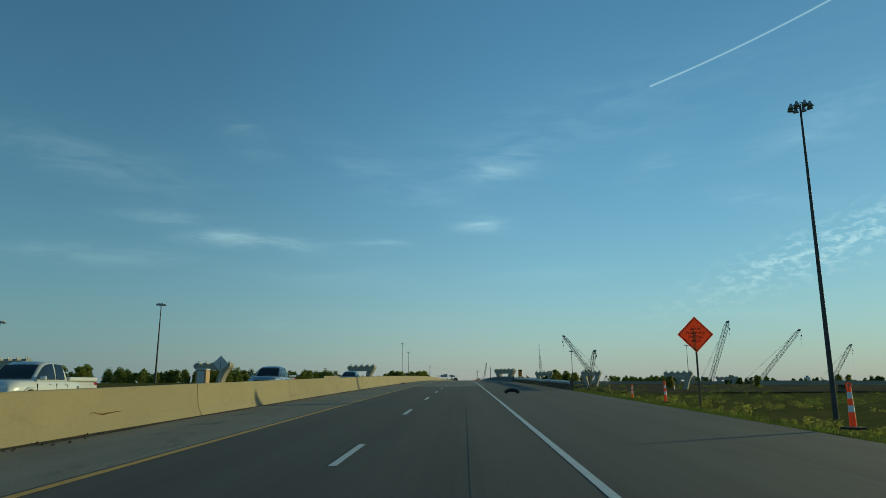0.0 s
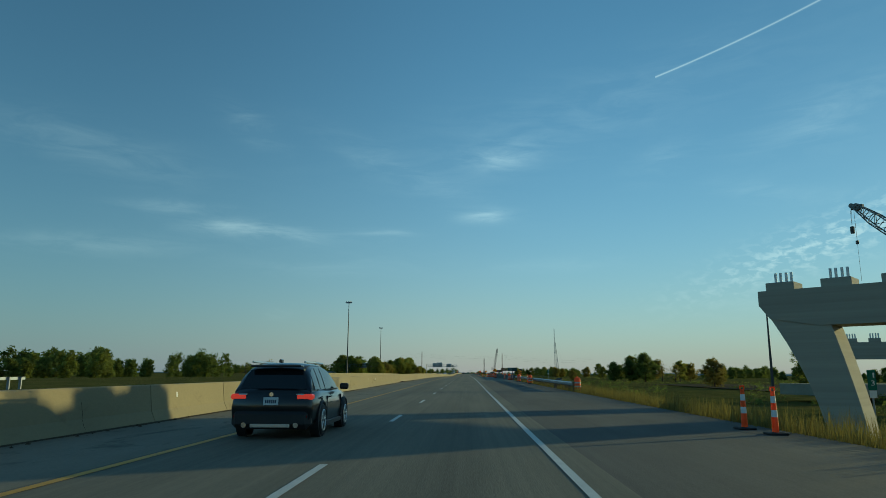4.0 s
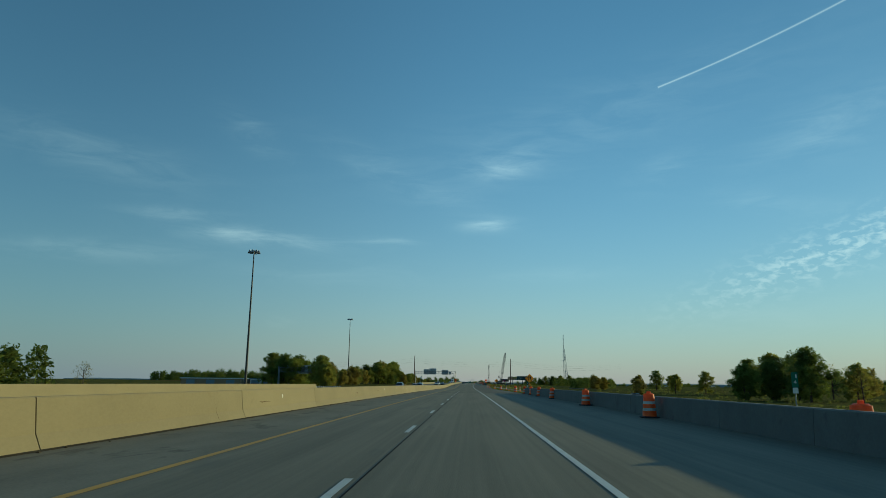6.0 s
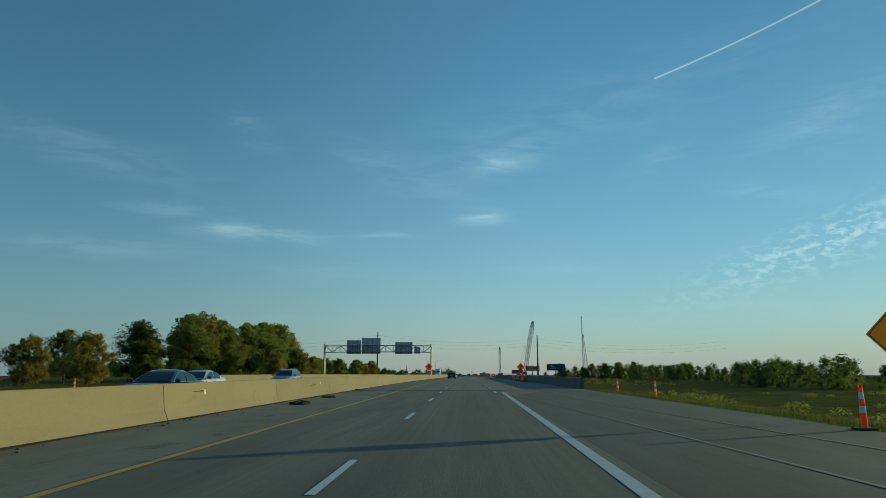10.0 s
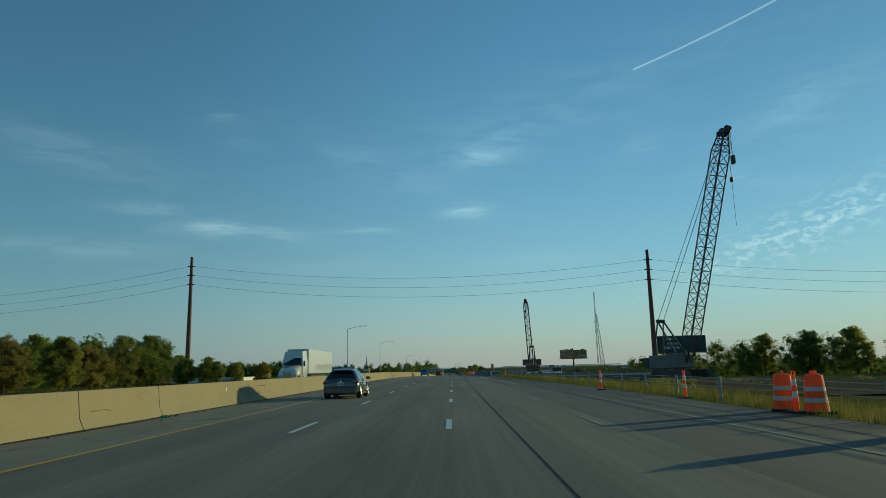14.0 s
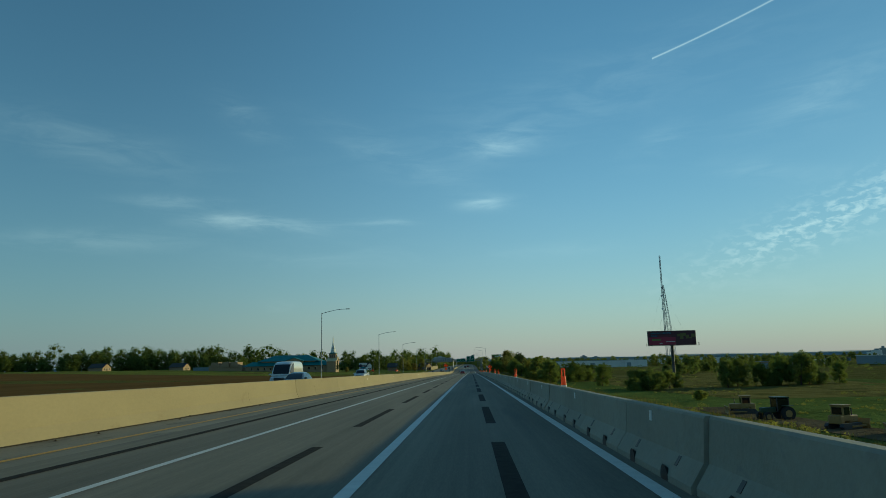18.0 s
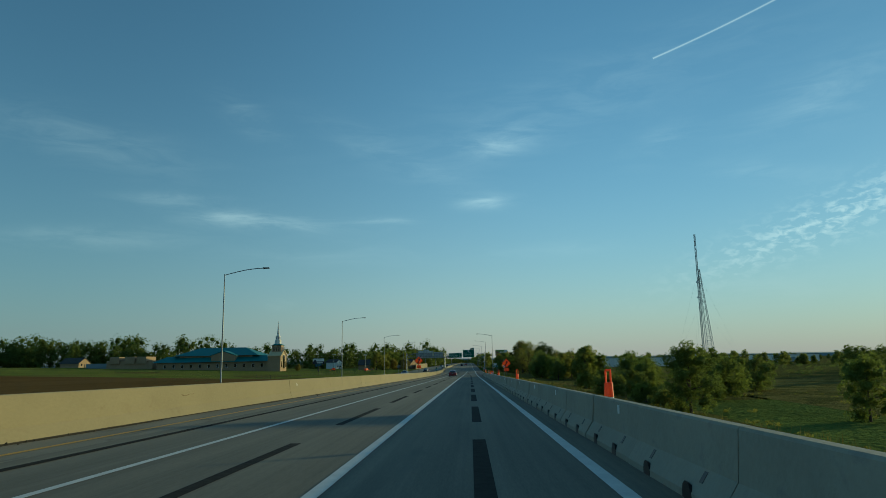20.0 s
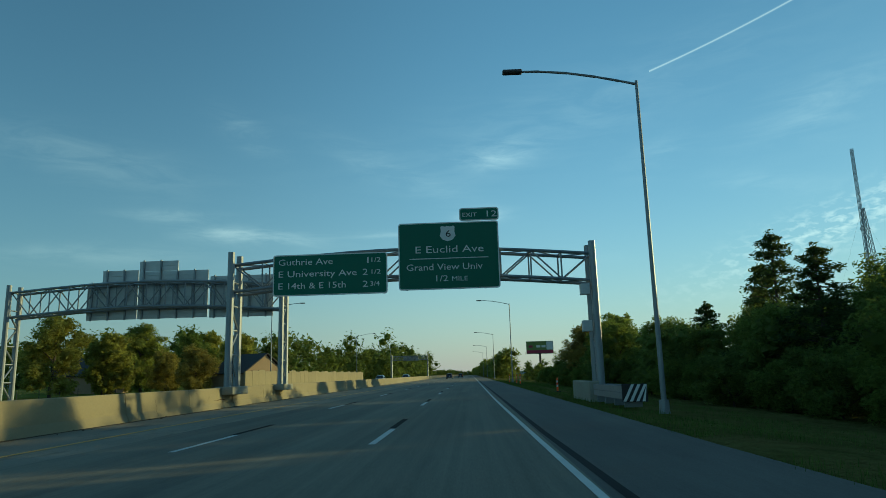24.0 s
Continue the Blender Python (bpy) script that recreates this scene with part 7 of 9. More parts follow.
def semi(x, y, label):
    """A tractor with a box trailer, coming towards the camera; its front stands at y."""
    t = thing("semi_truck", label, "truck", x, y, 0, 180, group="vehicles on the road")
    Wt = M["car_white"]
    part("trailer", box(bmesh.new(), -1.28, 1.28, -20.5, -5.2, 1.15, 4.05, 0.04), Wt, t, "white box trailer")
    b = bmesh.new()
    loft(b, [[(1.15, -5.0, 0.9), (1.2, -5.0, 2.4), (1.05, -5.0, 3.8), (-1.05, -5.0, 3.8), (-1.2, -5.0, 2.4), (-1.15, -5.0, 0.9)],
             [(1.2, -2.4, 0.9), (1.2, -2.4, 2.3), (1.0, -3.0, 3.7), (-1.0, -3.0, 3.7), (-1.2, -2.4, 2.3), (-1.2, -2.4, 0.9)]])
    part("sleeper_cab", b, Wt, t)
    b = bmesh.new()
    loft(b, [[(1.15, -2.4, 0.7), (1.15, -2.4, 1.9), (0.8, -2.4, 2.2), (-0.8, -2.4, 2.2), (-1.15, -2.4, 1.9), (-1.15, -2.4, 0.7)],
             [(1.05, -0.1, 0.5), (1.0, -0.2, 1.35), (0.7, -0.3, 1.6), (-0.7, -0.3, 1.6), (-1.0, -0.2, 1.35), (-1.05, -0.1, 0.5)]])
    part("hood", smooth(b), Wt, t)
    part("windscreen", quad_box(bmesh.new(), [(-1.0, -2.36, 2.2), (1.0, -2.36, 2.2), (0.9, -2.72, 2.95), (-0.9, -2.72, 2.95)], 0.03), M["glass_dark"], t)
    part("grille", box(bmesh.new(), -0.55, 0.55, -0.25, -0.08, 0.7, 1.4, 0.03), M["chrome"], t)
    for s in (-1, 1):
        part("headlamp", box(bmesh.new(), min(s * 0.7, s * 1.05), max(s * 0.7, s * 1.05), -0.35, -0.1, 0.9, 1.15, 0.03), M["clear_lamp"], t)
        part("mirror", box(bmesh.new(), min(s * 1.3, s * 1.5), max(s * 1.3, s * 1.5), -2.3, -2.2, 2.0, 2.6, 0.02), M["plastic_dark"], t)
        part("fuel_tank", tube(bmesh.new(), (s * 0.95, -4.6, 0.75), (s * 0.95, -2.9, 0.75), 0.3, n=14), M["alloy"], t)
        for yy in (-1.0, -5.7, -7.0, -17.8, -19.1):
            wheel(t, s * 1.05, yy, 0.5, 0.3, 6, s)
    part("trailer_frame", box(bmesh.new(), -0.5, 0.5, -20.0, -3.0, 0.85, 1.15), M["dark_steel"], t)
    for k, (a, c) in enumerate(((-9.0, -6.4), (-12.4, -9.6), (-16.6, -13.2))):
        part("lettering", box(bmesh.new(), 1.281, 1.29, a, c, 2.6, 3.0), M["plastic_dark"], t)


car("suv", "car_black", "black compact suv with lit tail lamps beside the median wall", -1.95, 313.9, lit=True)
car("hatch", "car_grey", "dark grey hatchback beside the median wall", -1.85, 1081.0)
car("pickup", "car_blue", "bright blue double-cab pickup beside the median wall", -3.25, 1211.5, size=0.93)
car("sedan", "car_red", "dark red sedan with chrome trim in the middle lane", 0.12, 1618.3, size=0.97)
car("suv", "car_black", "dark suv driving beside the median wall", -1.8, 1299.0)
car("suv", "car_black", "dark suv driving beyond the black suv", -1.8, 905.0)
car("suv", "car_navy", "dark blue suv far along the road", -1.9, 1960.0)
car("suv", "car_black", "black suv far along the road", 0.4, 2028.0, lit=True)
# oncoming traffic beyond the wall
for kind, key, label, x, y in (
        ("pickup", "car_white", "old pale pickup coming along the oncoming lanes", -14.0, 29.0), ("pickup", "car_silver", "silver pickup coming along the oncoming lanes", -11.0, 50.0),
        ("suv", "car_black", "dark suv coming along the oncoming lanes", -11.0, 81.0), ("suv", "car_white", "white crossover coming along the oncoming lanes", -11.0, 625.0),
        ("sedan", "car_silver", "silver sedan with roof lights in the oncoming lanes", -14.2, 648.6), ("pickup", "car_black", "dark pickup coming along the oncoming lanes", -14.2, 673.0),
        ("sedan", "car_navy", "dark sedan coming along the oncoming lanes", -11.0, 778.5), ("sedan", "car_white", "white sedan coming along the oncoming lanes", -14.5, 791.0),
        ("suv", "car_silver", "pale green suv coming along the oncoming lanes", -14.5, 811.0), ("suv", "car_white", "white crossover coming along the oncoming lanes", -14.5, 1038.0),
        ("suv", "car_black", "black suv coming along the oncoming lanes", -14.5, 1058.3),
        ("suv", "car_silver", "silver suv coming along the oncoming lanes", -18.9, 1179.0), ("sedan", "car_red", "red sedan coming along the oncoming lanes", -15.9, 1307.0),
        ("pickup", "car_navy", "dark pickup coming along the oncoming lanes", -16.3, 1329.0), ("suv", "car_white", "white suv coming along the oncoming lanes", -16.8, 1347.0),
        ("van", "car_white", "white delivery van coming along the oncoming lanes", -14.5, 1397.0), ("hatch", "car_grey", "grey car coming along the oncoming lanes", -11.0, 1387.3),
        ("pickup", "car_white", "white crew-cab pickup with a dark grille in the oncoming lanes", -14.5, 1443.0), ("suv", "car_black", "dark suv coming along the oncoming lanes", -14.5, 1747.0),
        ("suv", "car_red", "dark red suv coming along the oncoming lanes", -14.5, 1755.6), ("suv", "car_black", "dark suv coming along the oncoming lanes", -14.5, 606.6),
        ("sedan", "car_silver", "silver sedan coming along the oncoming lanes", -14.5, 1655.7), ("sedan", "car_navy", "dark blue sedan coming along the oncoming lanes", -11.0, 282.0),
        ("suv", "car_black", "black suv coming along the oncoming lanes", -14.5, 1900.0), ("suv", "car_navy", "dark suv coming along the oncoming lanes", -11.5, 1925.0)):
    car(kind, key, label, x, y, 180, plate=False)
semi(-14.6, 1122.0, "white semi truck with a long box trailer in the oncoming lanes")
# traffic on the ramp at the right
for kind, key, label, x, y, rz in (("sedan", "car_silver", "pale blue car on the ramp in the grass", 33.0, 651.0, 30), ("suv", "car_black", "black suv on the ramp in the grass", 46.4, 634.0, 35)
                                   ):
    v = car(kind, key, label, x, y, 0.001, plate=False)
    seat_thing(v, x, y, land_z(x, y) + 0.03 if x > 12 else 0.0, rz)

# ---- trees, woods and grass ----
def leaf_cloud(verts, faces, centre, radius, count, size, rng, squash=0.8):
    """A loose clump of leaf blades round a centre."""
    for _ in range(count):
        while True:
            p = Vector((rng.uniform(-1, 1), rng.uniform(-1, 1), rng.uniform(-1, 1)))
            if p.length < 1:
                break
        p = p * (0.55 + 0.45 * p.length)
        c = Vector(centre) + Vector((p.x * radius, p.y * radius, p.z * radius * squash))
        u = Vector((rng.uniform(-1, 1), rng.uniform(-1, 1), rng.uniform(-0.7, 0.7))).normalized()
        w = u.orthogonal().normalized() * rng.uniform(0.5, 0.9)
        s = size * rng.uniform(0.6, 1.4)
        k = len(verts)
        verts += [c - u * s * 0.6, c + w * s * 0.35, c + u * s * 0.7, c - w * s * 0.35]
        faces.append((k, k + 1, k + 2, k + 3))


PHI = (1 + 5 ** 0.5) / 2
ICO = [Vector(p).normalized() for p in ((-1, PHI, 0), (1, PHI, 0), (-1, -PHI, 0), (1, -PHI, 0), (0, -1, PHI), (0, 1, PHI), (0, -1, -PHI), (0, 1, -PHI), (PHI, 0, -1), (PHI, 0, 1), (-PHI, 0, -1), (-PHI, 0, 1))]
ICO_FACES = [(i, j, k) for i, j, k in itertools.combinations(range(12), 3) if max((ICO[i] - ICO[j]).length, (ICO[j] - ICO[k]).length, (ICO[i] - ICO[k]).length) < 1.2]


def heart(verts, faces, centre, radius, rng, squash=0.8):
    """The dense inside of a leaf mass: a ragged closed lump that the leaves grow out of."""
    k = len(verts)
    for p in ICO:
        q = p * radius * rng.uniform(0.65, 1.15)
        verts.append(Vector(centre) + Vector((q.x, q.y, q.z * squash)))
    faces += [(k + i, k + j, k + m) for i, j, m in ICO_FACES]


def tree_proto(h, spread, seed, leaf, x, y, label, size=0.34, lobes=14, clumps=15, per=46, shape="broad", low=0.13, z=None):
    """A tree: tapered trunk, limbs to the lobes of its crown, twigs, and leaf clumps about the lobes."""
    rng = random.Random(seed)
    t = thing("tree", label, "tree", x, y, land_z(x, y) if z is None else z, group="trees along the road")
    b = bmesh.new()
    verts, faces = [], []
    r0 = h * 0.02
    lean = Vector((rng.uniform(-0.4, 0.4), rng.uniform(-0.4, 0.4), 0))
    if shape == "conifer":
        tube(b, (0, 0, -0.3), (0, 0, h * 0.97), r0, r0 * 0.12, 8)
        n = 46
        for k in range(n):
            u = 0.08 + 0.9 * k / n
            a = k * 2.4 + rng.uniform(-0.3, 0.3)
            reach = (spread * (1.03 - u) ** 0.85 + 0.1) * rng.uniform(0.65, 1.15)
            e = Vector((math.cos(a) * reach, math.sin(a) * reach, u * h + reach * rng.uniform(-0.05, 0.28)))
            tube(b, (0, 0, u * h), e, r0 * 0.25, r0 * 0.05, 4, cap=False)
            for f in (0.45, 0.75, 1.0):
                c = Vector((0, 0, u * h)).lerp(e, f)
                leaf_cloud(verts, faces, c, 0.12 * spread + 0.16 * reach, per, size, rng, 0.5)
        leaf_cloud(verts, faces, (0, 0, h * 0.97), 0.1 * spread, per, size, rng, 1.6)
    else:
        bush = shape == "bush"
        top = Vector((0, 0, h * (0.12 if bush else 0.62))) + lean
        mid = Vector((0, 0, h * (0.05 if bush else 0.26))) + lean * 0.3
        tube(b, (0, 0, -0.3), mid, r0, r0 * 0.8, 8)
        tube(b, mid, top, r0 * 0.8, r0 * 0.35, 7)
        for k in range(lobes):
            u = k / (lobes - 1)
            a = k * 2.4 + rng.uniform(-0.5, 0.5)
            zz = h * (low + (0.80 - low) * (u ** 0.85))
            wide = math.sin(math.pi * min(1.0, 0.24 + 0.66 * u)) ** 0.8
            R = spread * rng.uniform(0.38, 0.54) * (1.0 if u < 0.85 else 0.85)
            out = max(0.0, spread * wide * rng.uniform(0.72, 1.08) - R * 0.75) * (0.3 if k == lobes - 1 else 1.0)
            c = Vector((math.cos(a) * out, math.sin(a) * out, min(zz, h - R * 0.8))) + lean * u
            c.z = max(c.z, R * 0.5)
            start = mid.lerp(top, min(1.0, max(0.0, (c.z - mid.z) / max(0.1, top.z - mid.z)) * rng.uniform(0.3, 0.7)))
            tube(b, start, c, r0 * 0.4, r0 * 0.14, 5, cap=False)
            if per > 12:
                leaf_cloud(verts, faces, c, R * 0.62, int(per * 1.5), size * 1.1, rng, 0.9)
                if low < 0.25:
                    heart(verts, faces, c, R * 0.45, rng, 0.85)
            for j in range(clumps):
                d = Vector((rng.gauss(0, 1), rng.gauss(0, 1), rng.gauss(0.15, 0.9))).normalized() * R * rng.uniform(0.55, 1.0)
                e = c + Vector((d.x, d.y, d.z * 0.85))
                if e.z < 0.2:
                    continue
                if j % 2 == 0:
                    tube(b, c, e, r0 * 0.09, r0 * 0.03, 4, cap=False)
                leaf_cloud(verts, faces, e, R * rng.uniform(0.26, 0.46), per, size, rng, 0.85)
    part("trunk", b, M["bark"], t)
    part("crown", raw_mesh("crown", verts, faces, M[leaf]), None, t)
    return t


OAK = "broad leafy green tree at the roadside woods"
broad = [tree_proto(12.0, 4.6, 1, "leaf_a", -49.0, 680.0, OAK), tree_proto(12.5, 4.2, 2, "leaf_b", -53.0, 905.0, OAK),
         tree_proto(10.5, 4.4, 3, "leaf_c", -58.6, 800.0, "broad tree turning yellow and brown"), tree_proto(10.5, 4.6, 4, "leaf_d", 78.5, 622.0, "dark green broad tree in the grass"),
         tree_proto(12.0, 4.8, 5, "leaf_a", -60.9, 1190.0, OAK, lobes=11), tree_proto(10.0, 3.6, 6, "leaf_b", -47.6, 945.0, OAK)]
thin = tree_proto(10.5, 3.6, 7, "leaf_c", 93.4, 622.0, "half-bare tree with thin brown foliage", lobes=13, clumps=9, per=5, size=0.3)
fir = [tree_proto(12.8, 4.2, 8, "leaf_e", 27.3, 1808.6, "tall dark pine at the edge of the woods", size=0.26, per=52, shape="conifer"), tree_proto(9.5, 3.4, 9, "leaf_e", 24.4, 1797.0, "dark pine at the edge of the woods", size=0.24, per=46, shape="conifer")]
shrub = [tree_proto(3.4, 2.6, 10, "leaf_a", 24.0, 1562.0, "rounded green bush in the grass", size=0.2, per=60, lobes=8, clumps=14, shape="bush", low=0.2), tree_proto(4.4, 3.2, 11, "leaf_d", 29.0, 1570.0, "dense dark bush in the grass", size=0.22, per=60, lobes=8, clumps=14, shape="bush", low=0.2),
         tree_proto(2.6, 1.9, 12, "leaf_b", 21.0, 320.0, "young leafy bush beside the pier", size=0.18, per=44, lobes=8, shape="bush", low=0.2)]
near = [tree_proto(14.6, 5.6, 13, "leaf_b", 28.0, 1737.6, "tall spreading tree with thinning leaves beside the verge", size=0.22, lobes=20, clumps=14, per=34, low=0.3), tree_proto(16.2, 4.4, 14, "leaf_c", 26.9, 1758.0, "tall dense tree turning brown beside the verge", size=0.24, lobes=24, clumps=18, per=44, low=0.1),
        tree_proto(7.5, 3.8, 15, "leaf_d", 23.5, 1648.0, "dark dense roadside tree", size=0.2, lobes=12, clumps=16, per=60, low=0.08), tree_proto(8.5, 3.4, 16, "leaf_d", 25.0, 1665.0, "dense green roadside tree", size=0.2, lobes=12, clumps=16, per=60, low=0.1)]
tall = [tree_proto(13.2, 4.6, 17, "leaf_e", 30.9, 1714.0, "tall dark tree with a ragged crown above the verge", size=0.22, lobes=15, clumps=13, per=40, low=0.38), tree_proto(11.4, 4.4, 18, "leaf_e", 31.0, 1696.0, "tall dark tree with a ragged crown above the verge", size=0.22, lobes=15, clumps=13, per=40, low=0.32),
        tree_proto(9.6, 2.6, 19, "leaf_e", 30.3, 1725.0, "narrow dark tree above the verge", size=0.22, lobes=14, clumps=14, per=46, low=0.1)]


def plant(protos, x, y, seed, scale=1.0, z=None):
    rng = random.Random(seed)
    p = protos[int(rng.random() * len(protos))]
    ob = copy_thing(p, place(x, y, (land_z(x, y) if z is None else z), rng.uniform(0, 360)))
    ob.scale = [SC * scale * rng.uniform(0.88, 1.14)] * 3
    return ob


SPOTS = []
rng = random.Random(21)
# woods left of the oncoming lanes
for y in np.arange(690, 775, 9):
    SPOTS.append((broad, -58 - rng.uniform(0, 22), y + rng.uniform(-3, 3), 1.12))
for y in np.arange(775, 890, 11):
    SPOTS.append((broad, -60 - rng.uniform(0, 16), y, 0.85))
for y in np.arange(886, 985, 6.0):
    SPOTS.append((broad, -50 - rng.uniform(0, 16), y, 1.35))
for y in np.arange(888, 985, 10):
    SPOTS.append((shrub[:2] + broad[:2], -47 - rng.uniform(0, 6), y, 0.6))
for y in np.arange(985, 1100, 9):
    SPOTS.append((broad, -56 - rng.uniform(0, 18), y, 0.78))
for y in np.arange(1090, 1200, 7.0):
    SPOTS.append((broad, -52 - rng.uniform(0, 18), y, 0.8))
for x, y, s in ((-50, 1201, 0.5), (-54, 1206, 0.55), (-58, 1203, 0.55), (-62, 1209, 0.6), (-67, 1206, 0.6), (-56, 1213, 0.5), (-47, 1206, 0.42), (-62, 699, 1.25), (-66, 694, 1.2), (-47, 676, 0.9), (-52, 690, 1.0), (-72, 760, 0.9), (-84, 745, 0.9), (-60, 778, 0.7), (-42, 905, 0.8), (-61, 1196, 1.0), (-44, 1216, 0.5)):
    SPOTS.append((broad, x, y, s))
# groups on the right
for x, y, s in ((70, 618, 0.95), (80, 624, 1.2), (87, 626, 1.35), (83, 612, 1.2), (104, 630, 0.95), (112, 640, 0.85), (121, 622, 0.75), (62, 690, 0.6), (98, 800, 0.9), (90, 806, 0.8), (96, 722, 0.9), (106, 704, 1.25), (116, 716, 1.1), (128, 700, 1.0), (88, 735, 0.7),
                (66.7, 800, 0.75), (72, 806, 0.75), (135, 900, 0.8), (150, 940, 0.7), (160, 970, 0.8), (57, 372, 0.7), (49, 365, 0.6), (86, 470, 0.9), (66, 478, 0.8), (90, 300, 0.5), (140, 330, 0.5)):
    SPOTS.append((broad, x, y, s))
# woods close to the right shoulder at the end
for y in np.arange(1636, 1664, 4.5):
    SPOTS.append((near[2:], 22.5 + rng.uniform(0, 4), y, 0.74))
    SPOTS.append((near[2:] + broad[:2], 30 + rng.uniform(0, 8), y, 0.74))
for y in np.arange(1668, 1752, 5.5):
    SPOTS.append((near[2:] + shrub[1:2], 35 + rng.uniform(0, 7), y, 0.95))
for y in np.arange(1690, 1750, 5.0):
    SPOTS.append((shrub[1:2] + near[2:3], 30.5 + rng.uniform(0, 4), y, 0.55))
for y in np.arange(1764, 1830, 4.5):
    SPOTS.append((near[2:] + shrub[1:2], 23.0 + rng.uniform(0, 2.5), y, 0.85))
    SPOTS.append((near[2:] + tall[2:], 31 + rng.uniform(0, 8), y, 1.15))
for y in np.arange(1766, 1832, 5.0):
    SPOTS.append((shrub[1:2], 20.5 + rng.uniform(0, 1.5), y, 0.75))
for y in np.arange(1830, 1896, 5.5):
    SPOTS.append((near[2:] + broad[2:4], 21 + rng.uniform(0, 7), y, 1.05))
    SPOTS.append((shrub[:2], 18 + rng.uniform(0, 2), y, 0.75))
for x, y, s in ((27.7, 1825, 0.95), (29.5, 1816, 0.9), (31.0, 1800, 0.8), (33.0, 1784, 0.9)):
    SPOTS.append((fir, x, y, s))
for y in np.arange(1530, 1612, 8.0):
    SPOTS.append((shrub + near[2:], 26 + rng.uniform(0, 16), y, 0.9))
for x, y, s in ((46, 1494, 1.2), (52, 1498, 1.3), (48, 1512, 1.3), (38, 1560, 1.4), (44, 1572, 1.5), (34, 1580, 1.4), (52, 1580, 1.5), (44, 1500, 0.8), (49, 1505, 0.9), (40, 1440, 0.5), (82, 1510, 0.8), (94, 1511, 0.8)):
    SPOTS.append((shrub[:2], x, y, s))
for x, y, s in ((70, 1509, 1.0), (74, 1513, 1.1), (80, 1512, 0.85), (84.5, 1511, 1.15), (88, 1508, 1.2), (93, 1514, 0.95), (102, 1516, 0.8)):
    SPOTS.append((near[2:], x, y, s))
for x, y, s in ((72, 1250, 1.0), (90, 1236, 1.0), (97, 1226, 1.1), (106, 1220, 1.0), (114, 1212, 1.05), (122, 1200, 0.95), (130, 1188, 1.0), (112, 1188, 0.75)):
    SPOTS.append((broad[1:2] + broad[3:4], x, y, s))
# trees round the church and the houses
for y in np.arange(1842, 1940, 9):
    SPOTS.append((broad, -36 - rng.uniform(0, 24), y, 0.95))
for x, y, s in ((-96, 1815, 0.45), (-85, 1812, 0.4), (-46, 1850, 0.75), (-33, 1850, 0.62), (-40, 1856, 0.7)):
    SPOTS.append((broad, x, y, s))
SPOTS += [([thin], x, y, s) for x, y, s in ((-70, 716, 1.0), (98, 617, 0.9), (-45, 1940, 0.9), (30, 1668, 0.8), (-66, 745, 0.8), (36, 1676, 0.9), (-48, 470, 0.6), (-110, 640, 0.7))]
for k, (protos, x, y, s) in enumerate(SPOTS):
    plant(protos, float(x), float(y), 1000 + k, s)


def woods(name, label, pts, height, depth, leaf, seed, step=3.6, size=1.2, per=64):
    """A far belt of trees: trunks and lobed crowns in one mesh."""
    rng = random.Random(seed)
    verts, faces = [], []
    for (xa, ya), (xb, yb) in zip(pts, pts[1:]):
        n = max(1, int(math.hypot(xb - xa, yb - ya) / step))
        for k in range(n):
            u = k / n
            x, y = xa + (xb - xa) * u + rng.uniform(-1, 1) * depth, ya + (yb - ya) * u + rng.uniform(-1, 1) * depth
            h = height * (0.85 + 0.5 * noise.noise(Vector((x * 0.03, y * 0.03, seed)))) * rng.uniform(0.75, 1.2)
            z = road_z(y) + land_z(x, y)
            i = len(verts)
            verts += [Vector((x - 0.2, y, z - 0.5)), Vector((x + 0.2, y, z - 0.5)), Vector((x + 0.12, y, z + h * 0.6)), Vector((x - 0.12, y, z + h * 0.6))]
            faces.append((i, i + 1, i + 2, i + 3))
            w = h * rng.uniform(0.22, 0.36)
            for c in range(9):
                f = 0.08 + 0.095 * c
                a = c * 2.4 + k
                o = w * (0.85 if c < 5 else 0.5 if c < 8 else 0.1)
                mid, R = (x + math.cos(a) * o, y + math.sin(a) * o, z + h * f), h * rng.uniform(0.16, 0.23)
                heart(verts, faces, mid, R * 0.4, rng, 1.0)
                leaf_cloud(verts, faces, mid, R, per, size * rng.uniform(0.62, 1.05), rng, 0.95)
    ob = new(name, raw_mesh(name, verts, faces, M[leaf]))
    ob.scale = (SC, SC, SC)
    return tagged(ob, label, "woods", "", "stuff")


woods("far_woods", "low belt of trees across the far fields", [(-420, 420), (-150, 560), (-120, 640)], 11, 12, "leaf_d", 31)
woods("far_woods", "low belt of trees across the far fields", [(-330, 180), (-260, 330), (-180, 420), (-110, 520)], 9, 10, "leaf_a", 30)
woods("far_woods", "belt of trees behind the low white roof", [(-90, 1240), (-260, 1330), (-420, 1400)], 15, 10, "leaf_d", 32)
woods("far_woods", "long belt of trees behind the ploughed field", [(-520, 1560), (-330, 1800), (-175, 1910)], 19, 14, "leaf_d", 33)
woods("far_woods", "dense belt of trees before the far woods", [(-560, 1640), (-360, 1770), (-240, 1850), (-180, 1870)], 13.5, 8, "leaf_d", 48, step=3.0, size=1.1, per=90)
woods("far_woods", "long belt of trees behind the church", [(-175, 1910), (-90, 1960), (-45, 2050), (-40, 2300)], 19, 14, "leaf_d", 34)
woods("far_woods", "belt of trees along the far verge", [(16, 1995), (18, 2150), (16, 2400), (10, 2700)], 10, 4, "leaf_a", 35)
woods("far_woods", "belt of trees beyond the ramp", [(170, 760), (260, 900), (300, 1100)], 8, 12, "leaf_d", 36)
